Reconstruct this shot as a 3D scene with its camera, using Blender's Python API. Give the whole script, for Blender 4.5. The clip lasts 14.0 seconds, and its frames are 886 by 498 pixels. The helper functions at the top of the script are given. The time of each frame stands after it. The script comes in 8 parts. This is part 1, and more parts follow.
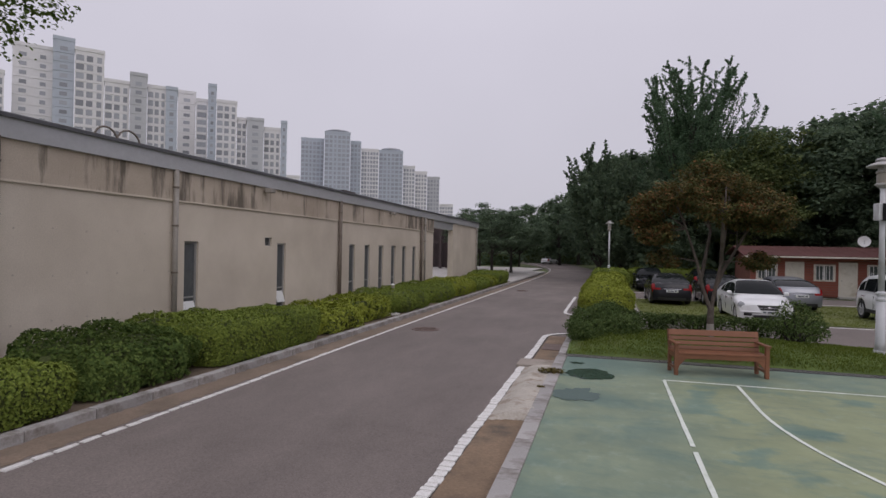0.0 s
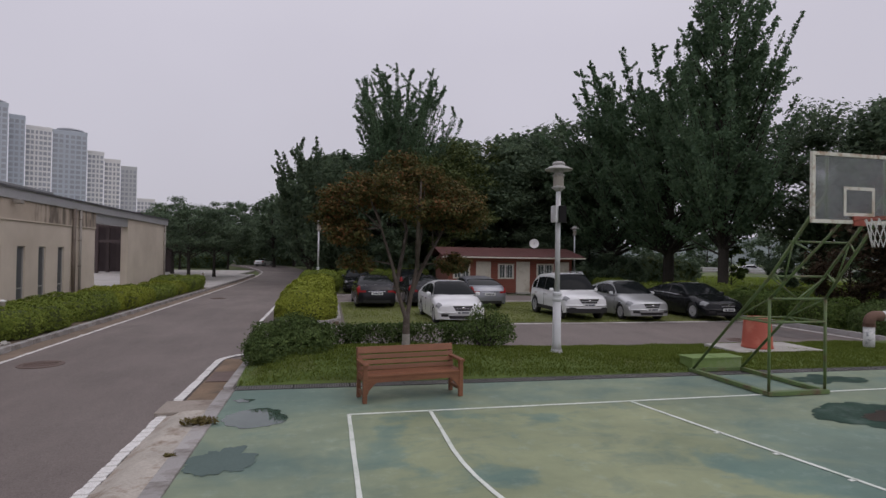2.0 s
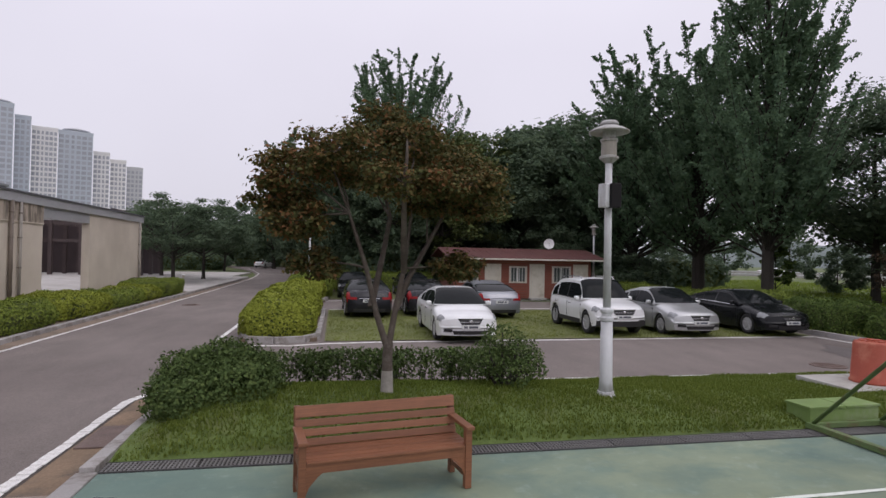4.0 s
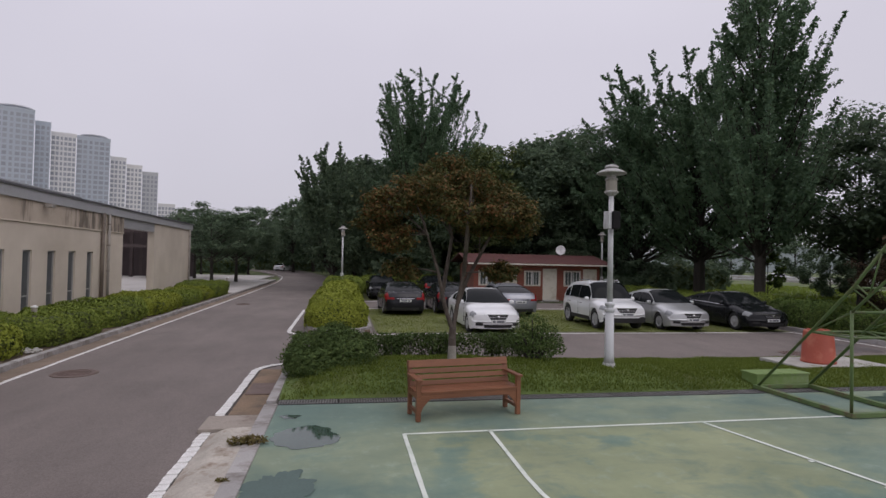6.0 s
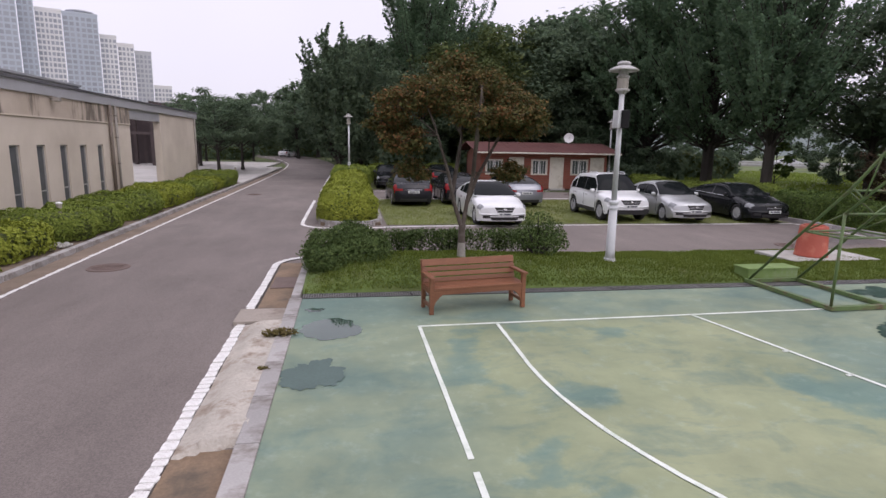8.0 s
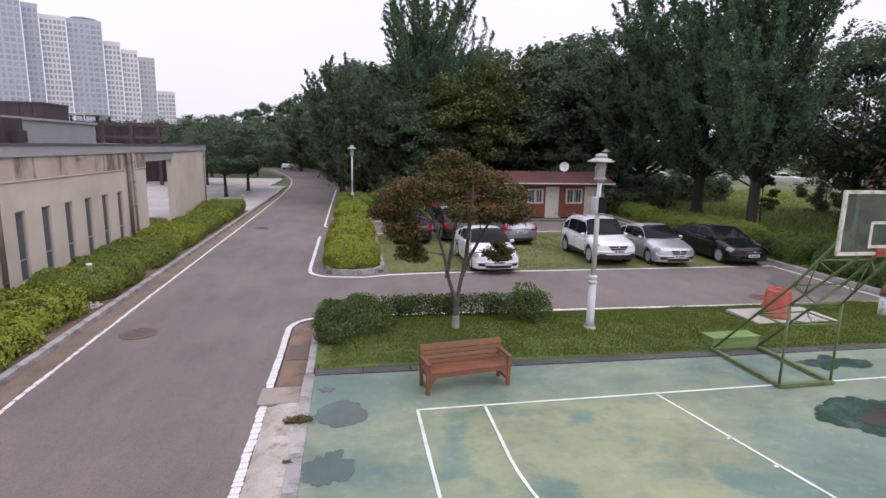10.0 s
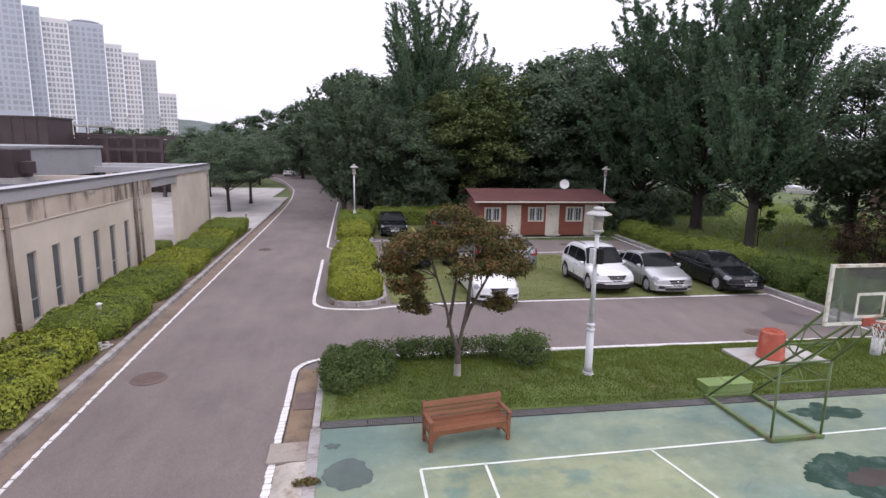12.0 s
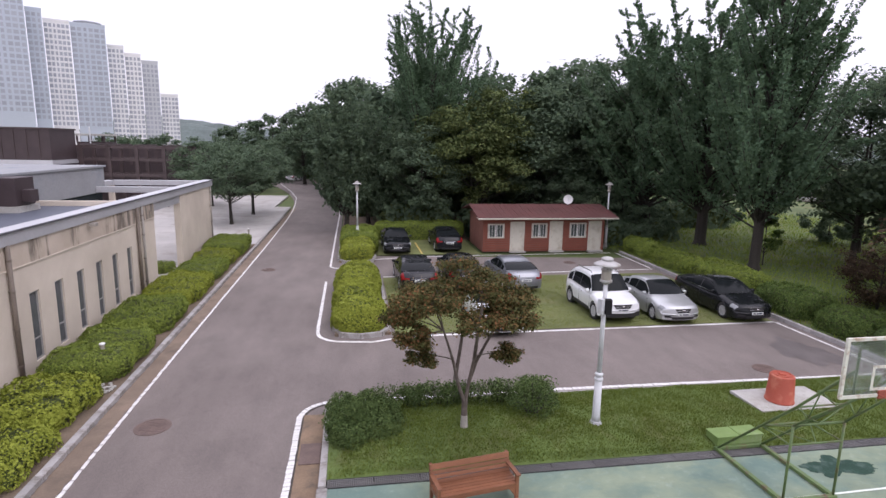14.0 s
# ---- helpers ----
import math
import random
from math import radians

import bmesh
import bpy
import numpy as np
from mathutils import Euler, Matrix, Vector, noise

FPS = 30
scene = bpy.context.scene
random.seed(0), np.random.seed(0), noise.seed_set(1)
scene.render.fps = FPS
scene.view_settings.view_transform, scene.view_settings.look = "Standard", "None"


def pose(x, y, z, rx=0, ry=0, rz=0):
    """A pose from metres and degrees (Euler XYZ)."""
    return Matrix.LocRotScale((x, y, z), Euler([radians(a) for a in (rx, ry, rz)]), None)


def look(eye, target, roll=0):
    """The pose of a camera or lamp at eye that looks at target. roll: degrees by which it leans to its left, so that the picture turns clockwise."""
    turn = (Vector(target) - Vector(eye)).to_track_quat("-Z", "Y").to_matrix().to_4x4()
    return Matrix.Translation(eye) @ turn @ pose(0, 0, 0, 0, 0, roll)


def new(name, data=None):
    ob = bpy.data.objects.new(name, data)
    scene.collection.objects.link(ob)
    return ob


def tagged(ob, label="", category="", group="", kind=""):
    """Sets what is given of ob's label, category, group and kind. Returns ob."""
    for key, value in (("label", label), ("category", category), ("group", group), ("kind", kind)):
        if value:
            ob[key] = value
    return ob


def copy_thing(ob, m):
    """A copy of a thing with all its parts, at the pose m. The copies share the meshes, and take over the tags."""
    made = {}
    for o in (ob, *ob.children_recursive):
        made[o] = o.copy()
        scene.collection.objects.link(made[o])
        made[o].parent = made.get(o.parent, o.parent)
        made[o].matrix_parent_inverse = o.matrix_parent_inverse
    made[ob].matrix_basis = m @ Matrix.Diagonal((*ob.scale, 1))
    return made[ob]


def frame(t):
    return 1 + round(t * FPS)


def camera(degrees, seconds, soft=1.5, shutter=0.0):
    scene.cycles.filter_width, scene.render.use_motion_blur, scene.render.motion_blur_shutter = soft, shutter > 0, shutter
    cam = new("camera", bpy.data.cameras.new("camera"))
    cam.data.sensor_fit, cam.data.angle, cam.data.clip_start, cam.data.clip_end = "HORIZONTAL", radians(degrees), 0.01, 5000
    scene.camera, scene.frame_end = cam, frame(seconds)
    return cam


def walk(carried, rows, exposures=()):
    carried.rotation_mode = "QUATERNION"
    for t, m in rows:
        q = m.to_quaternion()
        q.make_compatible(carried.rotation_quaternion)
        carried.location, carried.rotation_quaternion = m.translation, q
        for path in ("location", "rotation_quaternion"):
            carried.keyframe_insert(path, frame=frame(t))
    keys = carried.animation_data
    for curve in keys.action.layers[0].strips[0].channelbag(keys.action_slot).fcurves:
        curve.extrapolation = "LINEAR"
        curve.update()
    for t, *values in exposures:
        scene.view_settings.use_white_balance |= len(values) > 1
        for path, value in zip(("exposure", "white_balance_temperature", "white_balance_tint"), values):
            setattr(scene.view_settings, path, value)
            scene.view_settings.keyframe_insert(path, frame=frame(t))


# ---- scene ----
cam = camera(77.3, 14.0)
# seconds, eye x y z, turn to the left of +y, tilt up, lean
ROWS = [
    (0.0, 0.028, -0.047, 2.351, 16.59, 0.09, 1.1),
    (0.1, 0.014, -0.031, 2.351, 8.57, 0.22, 1.0),
    (0.2, -0.001, -0.015, 2.352, 0.13, 0.36, 0.9),
    (0.3, -0.015, 0.002, 2.352, -8.31, 0.49, 0.9),
    (0.4, -0.030, 0.018, 2.353, -13.27, 0.58, 0.8),
    (0.5, -0.044, 0.034, 2.353, -13.12, 0.57, 0.7),
    (1.0, -0.122, 0.260, 2.362, -12.53, 0.66, 0.8),
    (1.5, 0.106, 0.784, 2.411, -12.18, 0.52, 0.7),
    (2.0, 0.717, 2.646, 2.393, -11.74, 0.69, 0.9),
    (2.5, 1.504, 5.215, 2.389, -11.21, 0.69, 1.0),
    (3.0, 2.001, 7.258, 2.349, -11.07, 0.57, 1.0),
    (3.2, 2.040, 7.400, 2.360, -11.12, 0.57, 1.0),
    (5.3, 0.372, 3.534, 2.354, -10.49, 1.49, 1.2),
    (5.5, 0.289, 3.417, 2.382, -10.37, 1.38, 1.2),
    (6.0, 0.183, 3.320, 2.417, -10.14, 1.26, 1.2),
    (6.5, 0.153, 3.258, 2.307, -9.79, 1.17, 1.3),
    (6.6, 0.146, 3.249, 2.313, -9.82, 0.12, 1.3),
    (6.8, 0.131, 3.232, 2.326, -9.89, -6.22, 1.2),
    (7.0, 0.117, 3.214, 2.338, -9.95, -9.38, 1.2),
    (7.2, 0.113, 3.199, 2.360, -9.94, -10.24, 1.2),
    (9.3, -0.164, 2.188, 3.831, -9.70, -10.80, 1.1),
    (9.5, -0.140, 2.084, 3.984, -9.69, -10.43, 1.2),
    (10.0, -0.082, 1.885, 4.629, -9.66, -10.43, 1.1),
    (10.5, 0.032, 1.848, 5.140, -9.61, -10.58, 1.1),
    (11.0, 0.012, 1.888, 5.165, -9.63, -10.49, 1.2),
    (11.5, -0.087, 1.827, 5.361, -9.69, -10.52, 1.2),
    (12.0, -0.157, 1.747, 5.884, -9.57, -10.40, 1.1),
    (12.5, -0.253, 1.757, 6.479, -9.57, -10.43, 1.2),
    (13.0, -0.256, 1.848, 7.051, -9.60, -10.49, 1.1),
    (13.5, -0.249, 2.043, 7.126, -9.52, -10.57, 1.2),
    (14.0, -0.241, 2.135, 7.071, -9.42, -10.54, 1.1),
]
def aim(x, y, z, turn, tilt, lean):
    c = math.cos(radians(tilt))
    return look((x, y, z), (x - c * math.sin(radians(turn)), y + c * math.cos(radians(turn)), z + math.sin(radians(tilt))), lean)
walk(cam, [(t, aim(*row)) for t, *row in ROWS],
     exposures=[(0.0, -0.22, 6500, 11), (1.5, -0.31, 6500, 11), (2.4, -0.20, 6500, 11), (3.0, 0.24, 6500, 11), (3.4, 0.24, 6500, 11), (5.2, -0.14, 6500, 11), (6.6, -0.14, 6500, 11), (7.2, 0.34, 6500, 13), (9.3, 0.48, 6320, 15), (10.5, 0.62, 6290, 15), (12.5, 0.70, 6290, 15), (14.0, 0.74, 6290, 15)])

# ---- world, sun and exposure ----
world = bpy.data.worlds.new("overcast_sky")
scene.world = world
world.use_nodes = True
wn, wl = world.node_tree.nodes, world.node_tree.links
wn.clear()
w_out = wn.new("ShaderNodeOutputWorld")
w_bg = wn.new("ShaderNodeBackground")
w_sky = wn.new("ShaderNodeTexSky")
w_sky.sky_type = "NISHITA"
w_sky.sun_disc = False
w_sky.sun_elevation = radians(49)
w_sky.sun_rotation = radians(147)
w_sky.dust_density = 6.0
w_sky.air_density = 1.0
w_coord = wn.new("ShaderNodeTexCoord")
w_sep = wn.new("ShaderNodeSeparateXYZ")
w_ramp = wn.new("ShaderNodeValToRGB")
for w_el, (w_at, w_col) in zip((w_ramp.color_ramp.elements[0], w_ramp.color_ramp.elements.new(0.35), w_ramp.color_ramp.elements[-1]), ((0.0, (8.0, 7.8, 8.8, 1)), (0.35, (8.9, 8.6, 9.8, 1)), (1.0, (13.0, 12.6, 13.9, 1)))):
    w_el.position, w_el.color = w_at, w_col
w_noise = wn.new("ShaderNodeTexNoise")
w_noise.inputs["Scale"].default_value = 2.2
w_noise.inputs["Detail"].default_value = 4.0
w_soft = wn.new("ShaderNodeMapRange")
w_soft.inputs["To Min"].default_value, w_soft.inputs["To Max"].default_value = 0.93, 1.07
w_mul = wn.new("ShaderNodeVectorMath")
w_mul.operation = "SCALE"
w_mix = wn.new("ShaderNodeMix")
w_mix.data_type = "RGBA"
w_mix.inputs["Factor"].default_value = 0.93  # cloud cover
wl.new(w_coord.outputs["Generated"], w_sep.inputs[0])
wl.new(w_sep.outputs["Z"], w_ramp.inputs["Fac"])
wl.new(w_coord.outputs["Generated"], w_noise.inputs["Vector"])
wl.new(w_noise.outputs["Fac"], w_soft.inputs["Value"])
wl.new(w_ramp.outputs["Color"], w_mul.inputs[0])
wl.new(w_soft.outputs["Result"], w_mul.inputs["Scale"])
wl.new(w_sky.outputs["Color"], w_mix.inputs["A"])
wl.new(w_mul.outputs["Vector"], w_mix.inputs["B"])
wl.new(w_mix.outputs["Result"], w_bg.inputs["Color"])
w_bg.inputs["Strength"].default_value = 0.085
wl.new(w_bg.outputs["Background"], w_out.inputs["Surface"])

sun_data = bpy.data.lights.new("sun", "SUN")
sun_data.energy, sun_data.angle, sun_data.color = 0.6, radians(50), (1.0, 0.95, 0.945)
sun = new("sun", sun_data)
sun.matrix_world = look((18, -26, 36), (0, 0, 0))

# ---- materials ----
def nodes_of(name):
    m = bpy.data.materials.new(name)
    m.use_nodes = True
    nt = m.node_tree
    return m, nt.nodes, nt.links, nt.nodes["Principled BSDF"]


def noise_node(n, l, scale, detail=5.0, rough=0.6, stretch=None, dist=0.0):
    co = n.new("ShaderNodeTexCoord")
    mp = n.new("ShaderNodeMapping")
    if stretch:
        mp.inputs["Scale"].default_value = stretch
    nz = n.new("ShaderNodeTexNoise")
    nz.inputs["Scale"].default_value = scale
    nz.inputs["Detail"].default_value = detail
    nz.inputs["Roughness"].default_value = rough
    nz.inputs["Distortion"].default_value = dist
    l.new(co.outputs["Object"], mp.inputs["Vector"])
    l.new(mp.outputs["Vector"], nz.inputs["Vector"])
    return nz


def ramp_node(n, l, fac, stops):
    r = n.new("ShaderNodeValToRGB")
    els = r.color_ramp.elements
    while len(els) < len(stops):
        els.new(0.5)
    for e, (p, c) in zip(els, stops):
        e.position, e.color = p, (*c, 1)
    l.new(fac, r.inputs["Fac"])
    return r


def mix_node(n, l, fac, a, b, mode="MIX"):
    m = n.new("ShaderNodeMix")
    m.data_type, m.blend_type = "RGBA", mode
    for sock, v in (("Factor", fac), ("A", a), ("B", b)):
        if isinstance(v, (int, float)):
            m.inputs[sock].default_value = v
        elif isinstance(v, tuple):
            m.inputs[sock].default_value = (*v, 1)
        else:
            l.new(v, m.inputs[sock])
    return m.outputs["Result"]


def tint(c, k):
    return tuple(min(1.0, v * k) for v in c)


def surface(name, colour, rough=0.8, big=0.5, small=30.0, vary=0.25, bump=0.2, metal=0.0, stain=None, stretch=None, spec=0.5, depth=0.01, per=0.0):
    """A worn matte or glossy surface: blotches, grain, optional stains, bump."""
    m, n, l, b = nodes_of(name)
    nb = noise_node(n, l, big, 4, 0.6, stretch)
    ns = noise_node(n, l, small, 6, 0.65)
    r1 = ramp_node(n, l, nb.outputs["Fac"], [(0.25, tint(colour, 1 - vary)), (0.75, tint(colour, 1 + vary))])
    r2 = ramp_node(n, l, ns.outputs["Fac"], [(0.3, (1 - vary * 0.8,) * 3), (0.7, (1 + vary * 0.5,) * 3)])
    col = mix_node(n, l, 1.0, r1.outputs["Color"], r2.outputs["Color"], "MULTIPLY")
    if stain:
        nz = noise_node(n, l, stain[1], 5, 0.7, stain[2] if len(stain) > 2 else None)
        rs = ramp_node(n, l, nz.outputs["Fac"], [(0.5, (0, 0, 0)), (0.68, (1, 1, 1))])
        col = mix_node(n, l, rs.outputs["Color"], col, stain[0])
    if per:
        oi = n.new("ShaderNodeObjectInfo")
        rp = ramp_node(n, l, oi.outputs["Random"], [(0.0, (1 - per,) * 3), (1.0, (1 + per,) * 3)])
        col = mix_node(n, l, 1.0, col, rp.outputs["Color"], "MULTIPLY")
    l.new(col, b.inputs["Base Color"])
    b.inputs["Roughness"].default_value = rough
    b.inputs["Metallic"].default_value = metal
    b.inputs["Specular IOR Level"].default_value = spec
    if bump:
        bp = n.new("ShaderNodeBump")
        bp.inputs["Strength"].default_value = bump
        bp.inputs["Distance"].default_value = depth
        l.new(ns.outputs["Fac"], bp.inputs["Height"])
        l.new(bp.outputs["Normal"], b.inputs["Normal"])
    return m


def foliage(name, stops, through_light=0.25, big=0.6):
    """Leaves: colour by leaf and by drifts over the crown, light coming through."""
    m, n, l, b = nodes_of(name)
    g = n.new("ShaderNodeNewGeometry")
    nb = noise_node(n, l, big, 3, 0.5)
    add = n.new("ShaderNodeMath")
    add.operation = "MULTIPLY_ADD"
    add.inputs[1].default_value = 0.55
    l.new(g.outputs["Random Per Island"], add.inputs[0])
    sc = n.new("ShaderNodeMath")
    sc.operation = "MULTIPLY"
    sc.inputs[1].default_value = 0.45
    l.new(nb.outputs["Fac"], sc.inputs[0])
    l.new(sc.outputs[0], add.inputs[2])
    r = ramp_node(n, l, add.outputs[0], stops)
    l.new(r.outputs["Color"], b.inputs["Base Color"])
    b.inputs["Roughness"].default_value = 0.65
    b.inputs["Specular IOR Level"].default_value = 0.08
    tr = n.new("ShaderNodeBsdfTranslucent")
    l.new(r.outputs["Color"], tr.inputs["Color"])
    mx = n.new("ShaderNodeMixShader")
    mx.inputs[0].default_value = through_light
    l.new(b.outputs[0], mx.inputs[1])
    l.new(tr.outputs[0], mx.inputs[2])
    l.new(mx.outputs[0], n["Material Output"].inputs["Surface"])
    return m


def paint(name, colour, rough=0.25, metal=0.0, coat=0.6, spec=0.5):
    m, n, l, b = nodes_of(name)
    b.inputs["Specular IOR Level"].default_value = spec
    nb = noise_node(n, l, 3.0, 4, 0.6)
    r = ramp_node(n, l, nb.outputs["Fac"], [(0.3, tint(colour, 0.93)), (0.7, tint(colour, 1.05))])
    l.new(r.outputs["Color"], b.inputs["Base Color"])
    rr = n.new("ShaderNodeMapRange")
    rr.inputs["To Min"].default_value, rr.inputs["To Max"].default_value = rough * 0.8, rough * 1.3
    l.new(nb.outputs["Fac"], rr.inputs["Value"])
    l.new(rr.outputs["Result"], b.inputs["Roughness"])
    b.inputs["Metallic"].default_value = metal
    b.inputs["Coat Weight"].default_value = coat
    b.inputs["Coat Roughness"].default_value = 0.08
    return m


def asphalt_material():
    m, n, l, b = nodes_of("asphalt")
    big = noise_node(n, l, 0.12, 5, 0.6)
    mid = noise_node(n, l, 1.1, 5, 0.65, (1, 0.35, 1))
    fine = noise_node(n, l, 55, 3, 0.7)
    r1 = ramp_node(n, l, big.outputs["Fac"], [(0.28, (0.143, 0.123, 0.114)), (0.7, (0.209, 0.183, 0.169))])
    r2 = ramp_node(n, l, mid.outputs["Fac"], [(0.3, (0.85, 0.84, 0.84)), (0.7, (1.12, 1.1, 1.1))])
    r3 = ramp_node(n, l, fine.outputs["Fac"], [(0.35, (0.76, 0.76, 0.76)), (0.65, (1.2, 1.19, 1.18))])
    c = mix_node(n, l, 1.0, r1.outputs["Color"], r2.outputs["Color"], "MULTIPLY")
    c = mix_node(n, l, 1.0, c, r3.outputs["Color"], "MULTIPLY")
    # sparse darker tar spots and cracks
    v = n.new("ShaderNodeTexVoronoi")
    v.feature = "DISTANCE_TO_EDGE"
    v.inputs["Scale"].default_value = 0.22
    co = n.new("ShaderNodeTexCoord")
    wob = noise_node(n, l, 1.6, 5, 0.7)
    av = n.new("ShaderNodeVectorMath")
    av.operation = "MULTIPLY_ADD"
    av.inputs[1].default_value = (1.3, 1.3, 0)
    l.new(wob.outputs["Color"], av.inputs[0])
    l.new(co.outputs["Object"], av.inputs[2])
    l.new(av.outputs[0], v.inputs["Vector"])
    rc = ramp_node(n, l, v.outputs["Distance"], [(0.0, (0.6, 0.6, 0.6)), (0.006, (1, 1, 1))])
    c = mix_node(n, l, 0.22, c, mix_node(n, l, 1.0, c, rc.outputs["Color"], "MULTIPLY"))
    l.new(c, b.inputs["Base Color"])
    b.inputs["Roughness"].default_value = 0.82
    b.inputs["Specular IOR Level"].default_value = 0.35
    bp = n.new("ShaderNodeBump")
    bp.inputs["Strength"].default_value, bp.inputs["Distance"].default_value = 0.5, 0.008
    l.new(fine.outputs["Fac"], bp.inputs["Height"])
    l.new(bp.outputs["Normal"], b.inputs["Normal"])
    return m


def court_material():
    """Faded green acrylic: teal and yellow-green brushed patches, scuffs, damp glossier areas."""
    m, n, l, b = nodes_of("court_paint")
    big = noise_node(n, l, 0.36, 4, 0.55, (1.0, 1.25, 1), 0.5)
    brush = noise_node(n, l, 1.2, 5, 0.65, (0.85, 1.3, 1))
    edge = noise_node(n, l, 7, 4, 0.7)
    a = n.new("ShaderNodeMath")
    a.operation = "MULTIPLY_ADD"
    a.inputs[1].default_value = 0.3
    l.new(brush.outputs["Fac"], a.inputs[0])
    l.new(big.outputs["Fac"], a.inputs[2])
    a2 = n.new("ShaderNodeMath")
    a2.operation = "MULTIPLY_ADD"
    a2.inputs[1].default_value = 0.08
    l.new(edge.outputs["Fac"], a2.inputs[0])
    l.new(a.outputs[0], a2.inputs[2])
    tr = ramp_node(n, l, a2.outputs[0], [(0.50, (0.146, 0.208, 0.176)), (0.62, (0.176, 0.238, 0.190)), (0.72, (0.220, 0.268, 0.192)), (0.88, (0.258, 0.300, 0.206))])
    yr = ramp_node(n, l, a2.outputs[0], [(0.53, (0.148, 0.222, 0.182)), (0.585, (0.195, 0.255, 0.188)), (0.62, (0.262, 0.296, 0.182)), (0.86, (0.310, 0.335, 0.205))])
    # teal coats outside the lines and in the lane, yellower inside, with brushed edges
    co = n.new("ShaderNodeTexCoord")
    sway = noise_node(n, l, 0.8, 5, 0.7)
    shift = n.new("ShaderNodeVectorMath")
    shift.operation = "MULTIPLY_ADD"
    shift.inputs[1].default_value = (0.9, 0.9, 0)
    l.new(sway.outputs["Color"], shift.inputs[0])
    l.new(co.outputs["Object"], shift.inputs[2])
    xyz = n.new("ShaderNodeSeparateXYZ")
    l.new(shift.outputs[0], xyz.inputs[0])

    def edge_mask(sock, a_, b_):
        mr = n.new("ShaderNodeMapRange")
        mr.interpolation_type = "SMOOTHSTEP"
        mr.inputs["From Min"].default_value, mr.inputs["From Max"].default_value = a_, b_
        l.new(xyz.outputs[sock], mr.inputs["Value"])
        return mr.outputs["Result"]
    inside = n.new("ShaderNodeMath")
    inside.operation = "MULTIPLY"
    l.new(edge_mask("X", 1.0, 2.3), inside.inputs[0])
    l.new(edge_mask("Y", 11.9, 11.3), inside.inputs[1])
    open_side = n.new("ShaderNodeMath")
    open_side.operation = "MULTIPLY"
    l.new(inside.outputs[0], open_side.inputs[0])
    l.new(edge_mask("X", 7.6, 5.9), open_side.inputs[1])
    r = n.new("ShaderNodeMix")
    r.data_type = "RGBA"
    l.new(open_side.outputs[0], r.inputs["Factor"])
    l.new(tr.outputs["Color"], r.inputs["A"])
    l.new(yr.outputs["Color"], r.inputs["B"])
    wear = noise_node(n, l, 3.2, 6, 0.75)
    rw = ramp_node(n, l, wear.outputs["Fac"], [(0.54, (0, 0, 0)), (0.8, (0.5, 0.5, 0.5))])
    c = mix_node(n, l, rw.outputs["Color"], r.outputs["Result"], (0.36, 0.44, 0.38))
    dab = noise_node(n, l, 1.3, 6, 0.7, (0.8, 1.3, 1), 0.6)
    rb = ramp_node(n, l, dab.outputs["Fac"], [(0.50, (0, 0, 0)), (0.66, (0.50, 0.50, 0.50))])
    c = mix_node(n, l, rb.outputs["Color"], c, (0.118, 0.190, 0.170))
    dirt = noise_node(n, l, 0.6, 6, 0.7)
    rd = ramp_node(n, l, dirt.outputs["Fac"], [(0.3, (0.72, 0.75, 0.75)), (0.6, (1.05, 1.05, 1.05))])
    c = mix_node(n, l, 1.0, c, rd.outputs["Color"], "MULTIPLY")
    l.new(c, b.inputs["Base Color"])
    rr = ramp_node(n, l, dirt.outputs["Fac"], [(0.3, (0.62, 0.62, 0.62)), (0.6, (0.85, 0.85, 0.85))])
    l.new(rr.outputs["Color"], b.inputs["Roughness"])
    b.inputs["Specular IOR Level"].default_value = 0.28
    bp = n.new("ShaderNodeBump")
    bp.inputs["Strength"].default_value, bp.inputs["Distance"].default_value = 0.15, 0.004
    l.new(noise_node(n, l, 90, 3, 0.6).outputs["Fac"], bp.inputs["Height"])
    l.new(bp.outputs["Normal"], b.inputs["Normal"])
    return m


def concrete_wall_material():
    """Exposed board-cast concrete: beige grey, blotches, dark rain streaks with a shape of their own, tie holes as relief elsewhere."""
    m, n, l, b = nodes_of("wall_concrete")
    big = noise_node(n, l, 0.5, 4, 0.6)
    streak = noise_node(n, l, 1.0, 5, 0.6, (1, 0.45, 0.3))
    fine = noise_node(n, l, 40, 5, 0.7)
    r1 = ramp_node(n, l, big.outputs["Fac"], [(0.3, (0.53, 0.465, 0.385)), (0.7, (0.66, 0.585, 0.495))])
    r2 = ramp_node(n, l, streak.outputs["Fac"], [(0.3, (0.93, 0.925, 0.915)), (0.6, (1.02, 1.02, 1.02))])
    r3 = ramp_node(n, l, fine.outputs["Fac"], [(0.3, (0.88, 0.88, 0.88)), (0.7, (1.08, 1.08, 1.08))])
    c = mix_node(n, l, 1.0, r1.outputs["Color"], r2.outputs["Color"], "MULTIPLY")
    c = mix_node(n, l, 1.0, c, r3.outputs["Color"], "MULTIPLY")
    l.new(c, b.inputs["Base Color"])
    b.inputs["Roughness"].default_value = 0.85
    bp = n.new("ShaderNodeBump")
    bp.inputs["Strength"].default_value, bp.inputs["Distance"].default_value = 0.25, 0.01
    l.new(fine.outputs["Fac"], bp.inputs["Height"])
    l.new(bp.outputs["Normal"], b.inputs["Normal"])
    return m


